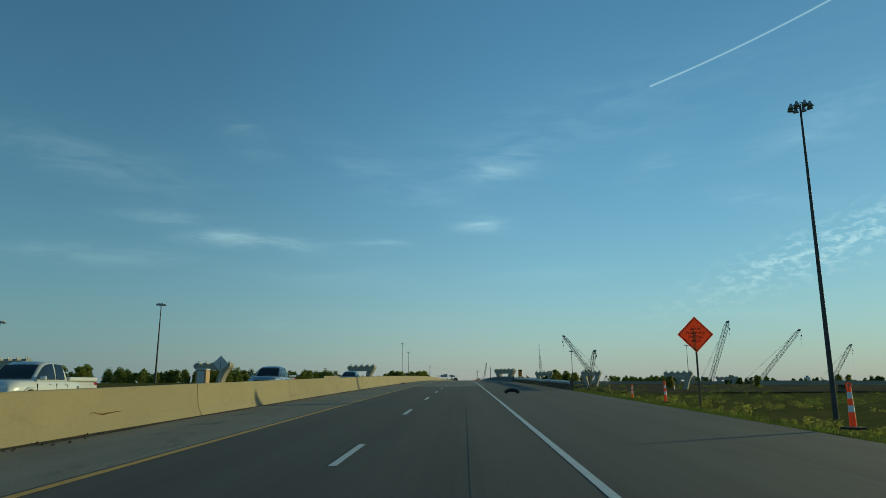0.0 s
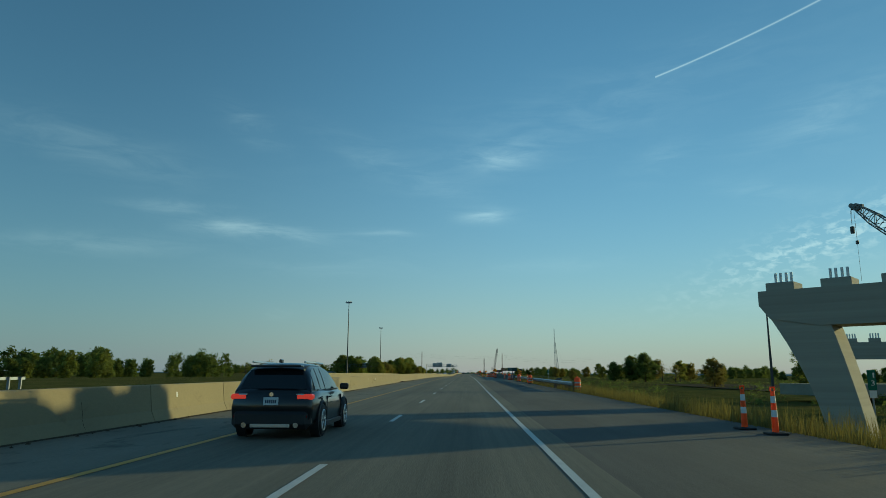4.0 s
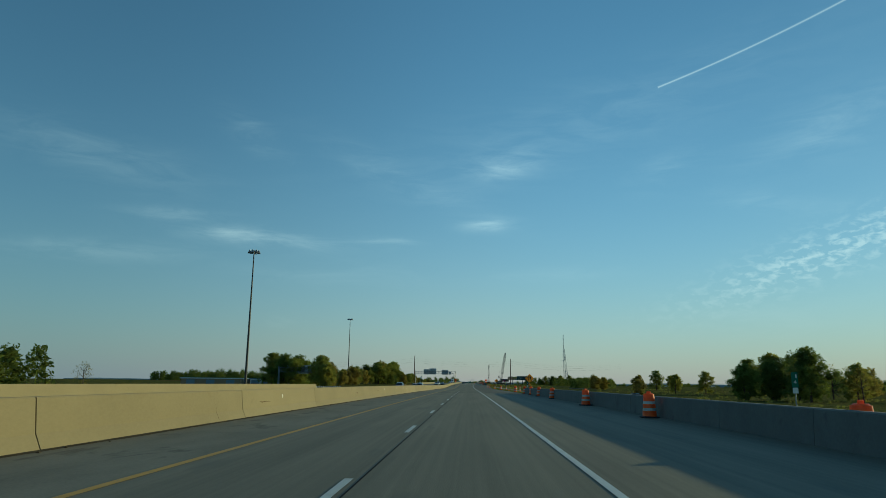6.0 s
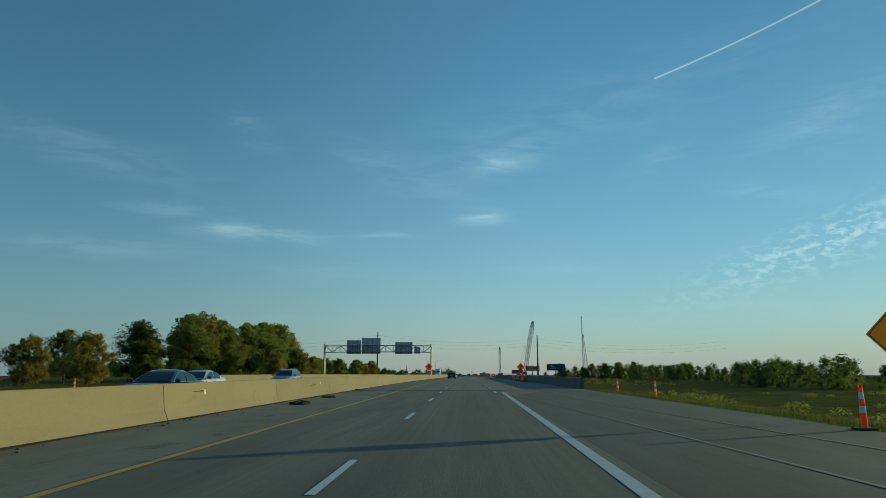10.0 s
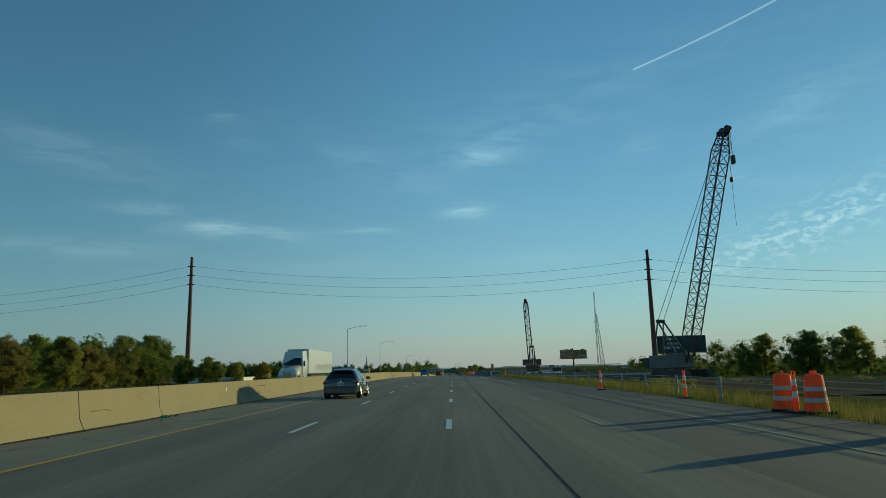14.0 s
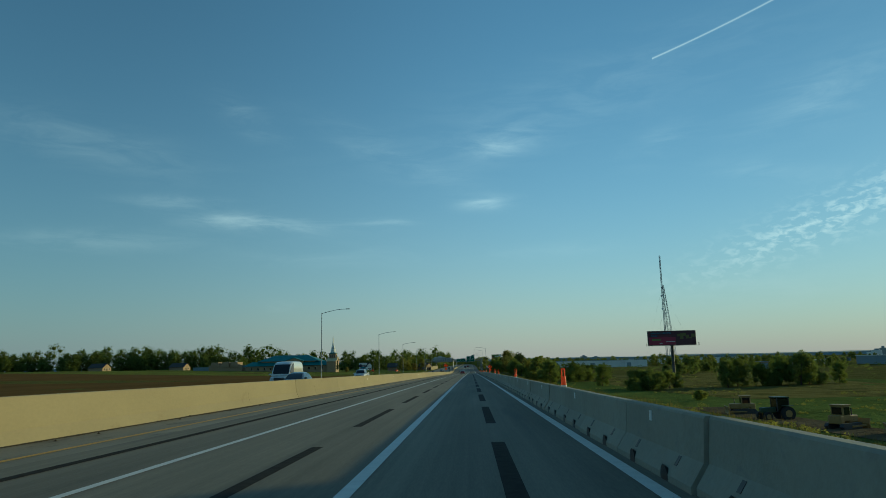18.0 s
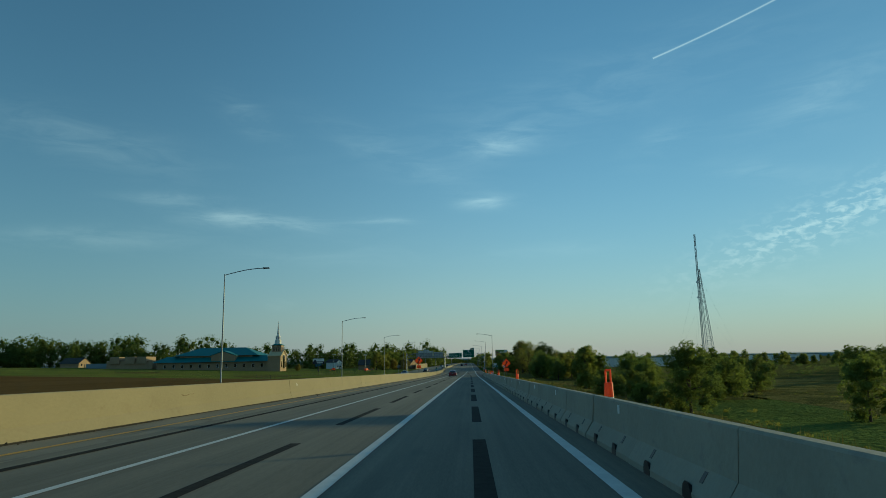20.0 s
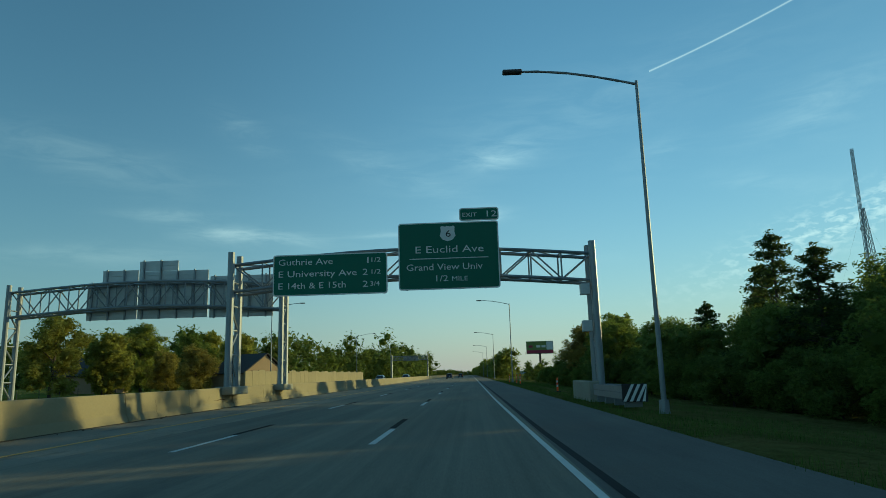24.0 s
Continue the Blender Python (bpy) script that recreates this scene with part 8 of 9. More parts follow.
woods("far_woods", "belt of trees behind the low green field", [(90, 1330), (190, 1420), (330, 1560), (460, 1800)], 9, 12, "leaf_d", 37)
woods("far_woods", "distant belt of trees on the low land", [(230, 1850), (140, 2000), (60, 2150)], 9, 14, "leaf_a", 38)
woods("far_woods", "distant belt of trees on the low land", [(700, 1900), (500, 2300), (200, 2500), (40, 2600)], 9, 20, "leaf_d", 39, step=5)
woods("roadside_woods", "dense green trees behind the barrier and the ramp", [(82, 900), (110, 1010), (96, 1120)], 8.0, 12, "leaf_d", 44, step=3.0, size=0.55, per=110)
woods("roadside_woods", "tall dense trees behind the dark billboard", [(64, 1262), (80, 1244), (110, 1218), (150, 1190)], 12.5, 8, "leaf_d", 45, step=2.8, size=0.55, per=120)
woods("roadside_woods", "tall trees behind the houses and the grass", [(-200, 1955), (-120, 1958), (-70, 1952), (-42, 1940)], 17, 8, "leaf_d", 46, size=0.7, per=70)
woods("roadside_woods", "dark woods along the verge", [(24, 1800), (30, 1900), (26, 1990)], 6.5, 5, "leaf_d", 47, size=0.5, per=70)
woods("far_woods", "distant belt of trees beyond the works", [(420, 560), (250, 640), (180, 700)], 7, 12, "leaf_d", 40)
woods("far_woods", "loose belt of trees on the industrial land", [(86, 1606), (130, 1690), (180, 1700), (240, 1765)], 7.5, 5, "leaf_d", 49, step=6.0, size=0.7, per=80)
woods("far_woods", "distant trees where the road ends", [(-60, 2500), (-20, 2720), (30, 2800)], 9, 12, "leaf_d", 41)


# grass: tufts of blades beside the shoulder
def tufts(name, label, mat, a, b, x_in, x_out, per_m, height, seed):
    rng = random.Random(seed)
    verts, faces = [], []
    for _ in range(int((b - a) * per_m * 1.7)):
        y = rng.uniform(a, b)
        u = rng.random() ** 1.6
        x = (edge_right(y) if x_in > 0 else 0) + x_in + (x_out - x_in) * u
        if noise.noise(Vector((x * 0.35, y * 0.12, seed))) < -0.28:
            continue
        z = road_z(y) + land_z(x, y)
        tall = rng.uniform(0.5, 1.15) * (1.0 + 0.5 * noise.noise(Vector((x * 0.9, y * 0.4, seed + 7))))
        for _ in range(6):
            ang = rng.uniform(0, 6.283)
            h = height * tall * rng.uniform(0.45, 1.25)
            w = 0.006 + 0.016 * h * rng.random()
            px, py = x + rng.uniform(-0.22, 0.22), y + rng.uniform(-0.22, 0.22)
            dx, dy = math.cos(ang), math.sin(ang)
            lean = h * rng.uniform(0.1, 0.5)
            k = len(verts)
            verts += [(px - dy * w, py + dx * w, z - 0.03), (px + dy * w, py - dx * w, z - 0.03), (px + dx * lean, py + dy * lean, z + h)]
            faces.append((k, k + 1, k + 2))
    ob = new(name, raw_mesh(name, verts, faces, M[mat]))
    ob.scale = (SC, SC, SC)
    return tagged(ob, label, "grass", "", "stuff")


tufts("grass", "green roadside grass along the shoulder", "blades_green", 0, 118, 0.05, 7.0, 30, 0.26, 51)
tufts("tall_grass", "tall dry grass beside the shoulder", "blades_dry", 296, 420, 0.05, 9.0, 60, 0.62, 52)
tufts("grass", "green roadside grass along the shoulder", "blades_green", 548, 800, 0.05, 6.0, 36, 0.24, 53)
tufts("dry_grass", "dry grass among the green verge", "blades_dry", 548, 800, 0.3, 9.0, 10, 0.34, 54)
tufts("tall_grass", "tall dry grass and weeds on the verge", "blades_dry", 960, 1165, 0.1, 8.0, 34, 0.50, 55)
tufts("grass", "green weeds on the verge", "blades_green", 960, 1165, 0.1, 8.0, 22, 0.42, 56)
tufts("dry_grass", "dry yellow grass behind the concrete barrier", "blades_dry", 1215, 1600, 0.05, 16.0, 60, 0.34, 57)
tufts("grass", "green grass behind the concrete barrier", "blades_green", 1215, 1600, 0.05, 16.0, 30, 0.28, 58)
tufts("grass", "mown green grass on the verge below the woods", "blades_green", 1600, 1900, 0.02, 8.0, 45, 0.17, 59)
tufts("dry_grass", "dry grass along the far edge of the oncoming lanes", "blades_dry", 560, 1300, -24.3, -34.0, 12, 0.4, 60)
tufts("dry_grass", "dry grass along the far edge of the oncoming lanes", "blades_dry", 20, 300, -24.3, -34.0, 10, 0.4, 61)

def brush(label, leaf, x0, x1, a, b, count, height, seed):
    """Weeds and low scrub in loose clumps."""
    rng = random.Random(seed)
    verts, faces = [], []
    for _ in range(count):
        x, y = rng.uniform(x0, x1), rng.uniform(a, b)
        if x - edge_right(y) < 3.0 or noise.noise(Vector((x * 0.05, y * 0.03, seed))) < -0.12:
            continue
        z = road_z(y) + land_z(x, y)
        h = height * rng.uniform(0.4, 1.4)
        for _ in range(4):
            leaf_cloud(verts, faces, (x + rng.uniform(-1, 1) * h, y + rng.uniform(-1, 1) * h, z + h * rng.uniform(0.15, 0.55)), h * rng.uniform(0.35, 0.6), 22, 0.10 + 0.12 * h, rng)
    ob = new("brush", raw_mesh("brush", verts, faces, M[leaf]))
    ob.scale = (SC, SC, SC)
    return tagged(ob, label, "scrub", "", "stuff")


brush("low green and brown scrub below the embankment", "leaf_b", 13, 60, 10, 330, 420, 1.2, 71)
brush("dark scrub on the low building site", "leaf_d", 20, 150, 120, 560, 500, 1.5, 72)
brush("weeds scattered over the grass by the ramp", "leaf_b", 18, 120, 552, 860, 520, 0.7, 73)
brush("weeds and scrub beyond the tall grass", "leaf_b", 16, 70, 960, 1160, 340, 0.8, 74)
brush("low weeds over the field behind the barrier", "leaf_b", 12, 90, 1262, 1620, 700, 0.55, 75)
brush("low dark scrub on the industrial land", "leaf_d", 90, 330, 1560, 1900, 420, 1.8, 76)

# fields
def field(name, label, mat, x0, x1, a, b, lift, n=24):
    bm = bmesh.new()
    last = None
    for y in np.linspace(a, b, n):
        row = [bm.verts.new((x, y, road_z(y) + land_z(x, y) + lift)) for x in np.linspace(x0, x1, 12)]
        if last:
            for k in range(11):
                bm.faces.new((last[k], last[k + 1], row[k + 1], row[k]))
        last = row
    return world_thing(name, label, "field", bm, mat, "structure")


M["soil"] = material("ploughed_field", (0.135, 0.085, 0.032), 0.95, spec=0.0, var=0.25, scale=0.08, fine=1.2, bump=1.0, depth=0.2, spots=(0.02, 0.52, (0.16, 0.105, 0.042), 0.6), stretch=(1, 0.3, 1))
M["field_bank"] = material("mown_bank", (0.165, 0.185, 0.042), 0.95, spec=0.0, var=0.35, scale=0.05, fine=1.4, bump=1.0, depth=0.4, spots=(0.03, 0.5, (0.16, 0.15, 0.05), 0.6))
M["field_green"] = material("mown_field", (0.125, 0.160, 0.042), 0.95, spec=0.0, var=0.45, scale=0.06, fine=1.2, bump=1.0, depth=0.5, spots=(0.03, 0.52, (0.08, 0.085, 0.03), 0.6))
M["dirt"] = material("bare_dirt", (0.13, 0.105, 0.065), 0.95, spec=0.0, var=0.4, scale=0.2, fine=1.5, bump=1.0, depth=0.25)
field("field", "brown ploughed field beyond the oncoming lanes", M["soil"], -420, -36, 1225, 1650, 0.12)
field("field", "mown green bank beyond the oncoming lanes", M["field_bank"], -300, -26.5, 1650, 1945, 0.11, 60)
field("field", "green mown field on the low land", M["field_green"], 26, 140, 1290, 1560, 0.10)
field("field", "dirt track across the low field", M["dirt"], 31, 36, 1340, 1420, 0.16)
field("field", "bare earth of the building site", M["dirt"], 60, 260, 250, 520, 0.15)
field("field", "bare earth beside the cranes", M["dirt"], 20, 60, 1095, 1260, 0.12)
M["straw"] = material("dry_verge_grass", (0.21, 0.185, 0.062), 0.95, spec=0.0, var=0.5, scale=0.2, fine=2, bump=1.0, depth=0.4, spots=(0.12, 0.5, (0.09, 0.095, 0.03), 0.8))
field("verge", "dry straw-coloured verge below the concrete barrier", M["straw"], 10.5, 26, 1262, 1610, 0.10, 60)
field("field", "worn dirt and straw ground along the low track", M["straw"], 46, 110, 1440, 1620, 0.13)
field("verge", "rough dry verge beside the low works", M["straw"], 13.5, 30, 20, 120, 0.10, 30)
field("verge", "rough dry verge beside the ramp", M["straw"], 13.5, 22, 552, 800, 0.08, 60)

# ---- buildings and the distance ----
M["brick_tan"] = material("tan_brick", (0.34, 0.24, 0.14), 0.9, var=0.15, scale=0.4, fine=5)
M["roof_teal"] = material("teal_metal_roof", (0.035, 0.17, 0.16), 0.5, var=0.12, scale=0.3, fine=2, stretch=(6, 0.3, 1))
M["white_wall"] = material("white_painted_wall", (0.70, 0.69, 0.66), 0.7, var=0.1, scale=0.5)
M["roof_dark"] = material("dark_shingles", (0.06, 0.055, 0.05), 0.9, var=0.2, scale=1.0)
M["shed_grey"] = material("grey_metal_siding", (0.22, 0.26, 0.29), 0.6, var=0.1, scale=0.3)


def hip_roof(x0, x1, y0, y1, z0, z1, inset):
    b = bmesh.new()
    cy = (y0 + y1) / 2
    v = [b.verts.new(p) for p in ((x0, y0, z0), (x1, y0, z0), (x1, y1, z0), (x0, y1, z0), (x0 + inset, cy, z1), (x1 - inset, cy, z1))]
    for q in ((0, 1, 5, 4), (1, 2, 5), (2, 3, 4, 5), (3, 0, 4), (3, 2, 1, 0)):
        b.faces.new([v[i] for i in q])
    return b


def windows_row(parent, x0, x1, n, y, z0, z1, w):
    for k in range(n):
        x = x0 + (x1 - x0) * (k + 0.5) / n
        p = part("window", box(bmesh.new(), x - w / 2, x + w / 2, y - 0.06, y + 0.1, z0, z1, 0.01), M["white_wall"], parent)
        part("pane", box(bmesh.new(), x - w / 2 + 0.08, x + w / 2 - 0.08, y - 0.08, y - 0.06, z0 + 0.08, z1 - 0.08), M["glass_dark"], p)


def church():
    t = thing("church", "long tan brick church with a teal metal roof and white spire", "church", -120, 1800, 2.6)
    part("wall", box(bmesh.new(), -34, 23, 0, 13, -2, 3.2, 0.05), M["brick_tan"], t)
    part("wall", box(bmesh.new(), -24, 14, 4, 22, 3.0, 6.4, 0.05), M["brick_tan"], t)
    part("roof", hip_roof(-36, 26, -1.5, 12, 3.2, 6.2, 5), M["roof_teal"], t, "low teal metal roof")
    part("roof", hip_roof(-27, 17, 2.5, 24, 6.4, 10.6, 10), M["roof_teal"], t, "high teal metal hip roof")
    g = bmesh.new()
    prism(g, [(-6, 3.0), (6, 3.0), (6, 6.3), (0, 8.3), (-6, 6.3)], -0.6, 10)
    part("gable", g, M["brick_tan"], t)
    g = bmesh.new()
    prism(g, [(-6.6, 6.2), (0, 8.4), (6.6, 6.2), (6.6, 6.5), (0, 8.8), (-6.6, 6.5)], -0.9, 10)
    part("gable_roof", g, M["roof_teal"], t)
    windows_row(t, -32, 22, 12, 0, 0.3, 2.2, 1.2)
    b = bmesh.new()
    box(b, -62, -38, 4, 26, -2, 4.6, 0.05)
    part("annex", b, M["brick_tan"], t)
    part("annex", box(bmesh.new(), -74, -62, 6, 26, -2, 3.4, 0.05), M["shed_grey"], t)
    for x in (-60, -52, -46):
        part("annex_block", box(bmesh.new(), x, x + 5, 3, 14, 3.0, 6.6, 0.05), M["brick_tan"], t)
    # entrance front with its gable and arches
    def facing(outline, x0, x1):
        g = bmesh.new()
        prism(g, outline, x0, x1)
        for v in g.verts:
            v.co = Vector((v.co.y, v.co.x, v.co.z))
        bmesh.ops.recalc_face_normals(g, faces=g.faces)
        return g

    def arch(cy, half, z0, spring, n=8):
        return [(cy - half, z0), (cy + half, z0)] + [(cy + half * math.cos(math.pi * k / n), spring + half * math.sin(math.pi * k / n)) for k in range(n + 1)]

    part("entrance", facing([(-4.5, -2), (6.5, -2), (6.5, 5.6), (1.0, 8.2), (-4.5, 5.6)], 24.0, 30.4), M["brick_tan"], t, "tan gabled entrance front")
    part("gable_roof", facing([(-5.1, 5.45), (1.0, 8.35), (7.1, 5.45), (7.1, 5.8), (1.0, 8.75), (-5.1, 5.8)], 24.0, 30.9), M["stone_pale"], t, "pale gable coping")
    part("arch", facing(arch(1.0, 2.3, -0.5, 4.6, 12), 30.35, 30.52), M["stone_pale"], t, "tall pale arch over the doors")
    part("arch_window", facing(arch(1.0, 1.7, -0.5, 4.5, 12), 30.5, 30.6), M["glass_dark"], t)
    for cy in (-2.8, 4.9):
        part("arch", facing(arch(cy, 0.85, -0.2, 2.6), 30.35, 30.5), M["stone_pale"], t)
        part("arch_window", facing(arch(cy, 0.6, 0.0, 2.5), 30.48, 30.58), M["glass_dark"], t)
    # square tower, two white tiers and the spire
    cx, cy = 27.4, 1.0
    part("tower", box(bmesh.new(), cx - 2.35, cx + 2.35, cy - 2.35, cy + 2.35, 5.0, 10.9, 0.05), M["brick_tan"], t)
    for k in (-1, 0, 1):
        part("louvre", box(bmesh.new(), cx + k * 1.3 - 0.35, cx + k * 1.3 + 0.35, cy - 2.42, cy - 2.3, 8.2, 10.0), M["glass_dark"], t)
        part("louvre", box(bmesh.new(), cx + 2.3, cx + 2.42, cy + k * 1.3 - 0.35, cy + k * 1.3 + 0.35, 8.2, 10.0), M["glass_dark"], t)
    b = bmesh.new()
    box(b, cx - 2.8, cx + 2.8, cy - 2.8, cy + 2.8, 10.9, 11.15, 0.03)
    part("tower_cornice", b, M["roof_teal"], t, "teal metal cornice")
    part("tower_roof", tube(bmesh.new(), (cx, cy, 11.15), (cx, cy, 11.75), 3.3, 1.9, 4), M["roof_teal"], t)
    part("belfry", tube(bmesh.new(), (cx, cy, 11.5), (cx, cy, 13.5), 1.72, 1.66, 8), M["white_wall"], t)
    part("belfry_cornice", tube(bmesh.new(), (cx, cy, 13.5), (cx, cy, 13.75), 1.8, 1.7, 8), M["white_wall"], t)
    part("lantern", tube(bmesh.new(), (cx, cy, 13.75), (cx, cy, 15.5), 1.2, 1.15, 8), M["white_wall"], t)
    for k in range(8):
        u = math.radians(22.5 + 45 * k)
        b = bmesh.new()
        box(b, -0.2, 0.2, 1.04, 1.16, 14.1, 15.1)
        bmesh.ops.transform(b, matrix=Matrix.Translation((cx, cy, 0)) @ Matrix.Rotation(u, 4, "Z"), verts=b.verts)
        part("louvre", b, M["shed_grey"], t)
    part("lantern_cornice", tube(bmesh.new(), (cx, cy, 15.5), (cx, cy, 15.72), 1.32, 1.2, 8), M["white_wall"], t)
    part("spire", tube(bmesh.new(), (cx, cy, 15.72), (cx, cy, 23.2), 0.66, 0.04, 8), M["white_wall"], t, "slim white spire")


M["stone_pale"] = material("pale_limestone", (0.55, 0.46, 0.27), 0.8, var=0.15, scale=0.8)
church()
t = thing("notice_board", "white and blue church notice board on a post", "sign board", -70.5, 1795, -0.5)
part("post", box(bmesh.new(), -0.25, 0.25, -0.2, 0.2, 0, 3.4, 0.03), M["dark_steel"], t)
p = part("board", box(bmesh.new(), -2.9, 2.9, -0.2, 0.2, 4.4, 7.2, 0.04), M["car_navy"], t)
part("banner", box(bmesh.new(), -2.8, 2.8, -0.22, -0.2, 5.7, 7.1), M["white_wall"], p)
part("lettering", box(bmesh.new(), -0.8, 2.2, -0.24, -0.2, 4.8, 5.2), M["white_wall"], p)
part("emblem", box(bmesh.new(), -2.2, -1.1, -0.24, -0.2, 5.2, 6.4), M["car_navy"], p)
p = part("lower_board", box(bmesh.new(), -1.8, 1.8, -0.2, 0.2, 3.2, 4.5, 0.04), M["black"], t)
for k in range(2):
    part("lettering", box(bmesh.new(), -1.4, 1.4 - 0.5 * k, -0.24, -0.2, 3.9 - 0.5 * k, 4.15 - 0.5 * k), M["ad_cyan"], p)


def house(x, y, w, d, h, rz, label, wall="white_wall", roof="roof_dark"):
    t = thing("house", label, "house", x, y, land_z(x, y), rz, group="houses among the trees")
    part("wall", box(bmesh.new(), -w / 2, w / 2, -d / 2, d / 2, -0.5, h, 0.03), M[wall], t)
    g = bmesh.new()
    prism(g, [(-w / 2, h), (w / 2, h), (0, h + w * 0.32)], -d / 2, d / 2)
    part("gable", g, M[wall], t)
    for s in (-1, 1):
        part("roof", quad_box(bmesh.new(), [(0, -d / 2 - 0.4, h + w * 0.34), (s * (w / 2 + 0.5), -d / 2 - 0.4, h - 0.12), (s * (w / 2 + 0.5), d / 2 + 0.4, h - 0.12), (0, d / 2 + 0.4, h + w * 0.34)], 0.15 * s), M[roof], t)
    windows_row(t, -w / 2, w / 2, 2, -d / 2, 0.9, 2.2, 1.0)
    part("door", box(bmesh.new(), -0.5, 0.5, -d / 2 - 0.05, -d / 2 + 0.02, -0.1, 2.0, 0.01), M["roof_dark"], t)
    return t


house(-90.0, 1930, 6.0, 9.0, 4.4, 62, "white gabled house among the dark trees")
house(-58.0, 1868, 9.0, 8.0, 3.0, 90, "low house with a dark roof among the trees", "brick_tan")
house(-33.0, 1872, 9.0, 8.0, 3.0, 60, "low house with a dark roof among the trees", "brick_tan")
for x, y in ((-215, 1832), (-262, 1806), (-160, 1850)):
    house(x, y, 9, 12, 2.4, 80, "low tan house before the far trees", "brick_tan")


def shed(x0, x1, y, d, h, label, wall="shed_grey", roof="white_wall"):
    t = thing("warehouse", label, "warehouse", (x0 + x1) / 2, y, land_z((x0 + x1) / 2, y), 0, group="low warehouses")
    w = x1 - x0
    part("wall", box(bmesh.new(), -w / 2, w / 2, 0, d, -1, h), M[wall], t)
    n = max(4, int(w / 3.5))
    sheet_mesh = to_mesh("wall_panel", box(bmesh.new(), 0.04, w / n - 0.04, -0.06, -0.004, -1, h - 0.02), M[wall])
    for k in range(n):
        part("wall_panel", sheet_mesh, None, t).location = (-w / 2 + w * k / n, 0, 0)
    part("roof", box(bmesh.new(), -w / 2 - 0.4, w / 2 + 0.4, -0.4, d + 0.4, h, h + 0.4, 0.05), M[roof], t)
    for k in range(3):
        x = -w / 2 + w * (k + 0.5) / 3
        part("door", box(bmesh.new(), x - 1.8, x + 1.8, -0.12, -0.062, -0.5, min(3.6, h - 0.4)), M["white_wall" if wall == "shed_grey" else "shed_grey"], t)
    return t


shed(60, 150, 1900, 60, 5.5, "long pale warehouse beyond the trees", "white_wall", "shed_grey")
shed(170, 300, 2050, 60, 6.0, "long pale warehouse far off", "white_wall", "shed_grey")
shed(-86, -64, 1262, 14, 1.3, "long low white roof beyond the grass", "white_wall", "white_wall")
shed(270, 420, 1750, 60, 5.5, "long grey warehouse far off", "shed_grey", "white_wall")
shed(-122, -96, 735, 18, 3.0, "low tan brick building beyond the trees", "brick_tan", "white_wall")
shed(-94, -80, 742, 16, 2.8, "low white building beyond the trees", "white_wall", "shed_grey")
rng = random.Random(91)
for k in range(16):
    x = rng.uniform(130, 420)
    y = 1700 + (x - 130) * rng.uniform(0.2, 1.3)
    w = rng.uniform(6, 16)
    shed(x, x + w, y, rng.uniform(5, 12), rng.uniform(2.2, 3.6), "small pale building on the low industrial land", rng.choice(("white_wall", "shed_grey", "brick_tan")), rng.choice(("white_wall", "shed_grey")))
# sound wall of cream panels
t = thing("sound_wall", "cream noise wall of upright panels beside the oncoming lanes", "fence", 0, 0, 0)
t.matrix_basis = Matrix.Diagonal((SC, SC, SC, 1))
panel = to_mesh("panel", box(bmesh.new(), -0.1, 0.1, 0.02, 3.0, -0.5, 2.6, 0.03), M["barrier"])
for k in range(34):
    y = 1852 + 3.05 * k
    ob = part("panel", panel, None, t)
    ob.location = (-27.0, y, road_z(y) + 0.1 * (k % 3))
# white storage tanks and cabins by the works
def tank(x, y, L, r, rz, label):
    t = thing("storage_tank", label, "tank", x, y, land_z(x, y), rz, group="tanks on the works yard")
    b = bmesh.new()
    rings = []
    for u, k in ((-0.5, 0.25), (-0.48, 0.7), (-0.42, 1.0), (0.42, 1.0), (0.48, 0.7), (0.5, 0.25)):
        rings.append([(u * L, r * k * math.cos(2 * math.pi * j / 18), r + 0.3 + r * k * math.sin(2 * math.pi * j / 18)) for j in range(18)])
    part("shell", smooth(loft(b, rings)), M["white_wall"], t)
    for s in (-0.3, 0.3):
        part("saddle", box(bmesh.new(), s * L - 0.2, s * L + 0.2, -r * 0.8, r * 0.8, 0, r * 0.6), M["dark_steel"], t)
    part("hatch", tube(bmesh.new(), (0, 0, 2 * r + 0.2), (0, 0, 2 * r + 0.5), 0.3, n=12), M["white_wall"], t)


tank(34.5, 1271.0, 6.0, 1.3, 10, "white storage tank lying on the works yard")
tank(32.8, 1246.0, 6.0, 1.4, 15, "white storage tank lying on the works yard")
t = thing("site_office", "dark site cabin between the tanks", "cabin", 38.0, 1262.0, land_z(38, 1262))
part("wall", box(bmesh.new(), -4, 4, -1.5, 1.5, 0.2, 3.0, 0.04), M["rust_steel"], t)
part("roof", box(bmesh.new(), -4.1, 4.1, -1.6, 1.6, 3.0, 3.15, 0.03), M["dark_steel"], t)
windows_row(t, -3.5, 3.5, 3, -1.5, 1.2, 2.3, 1.4)
scrap(13.4, 1219.0, 0.9, M["white_refl"], "heap under a white tarpaulin in the grass", "tarpaulin", "tarpaulin")


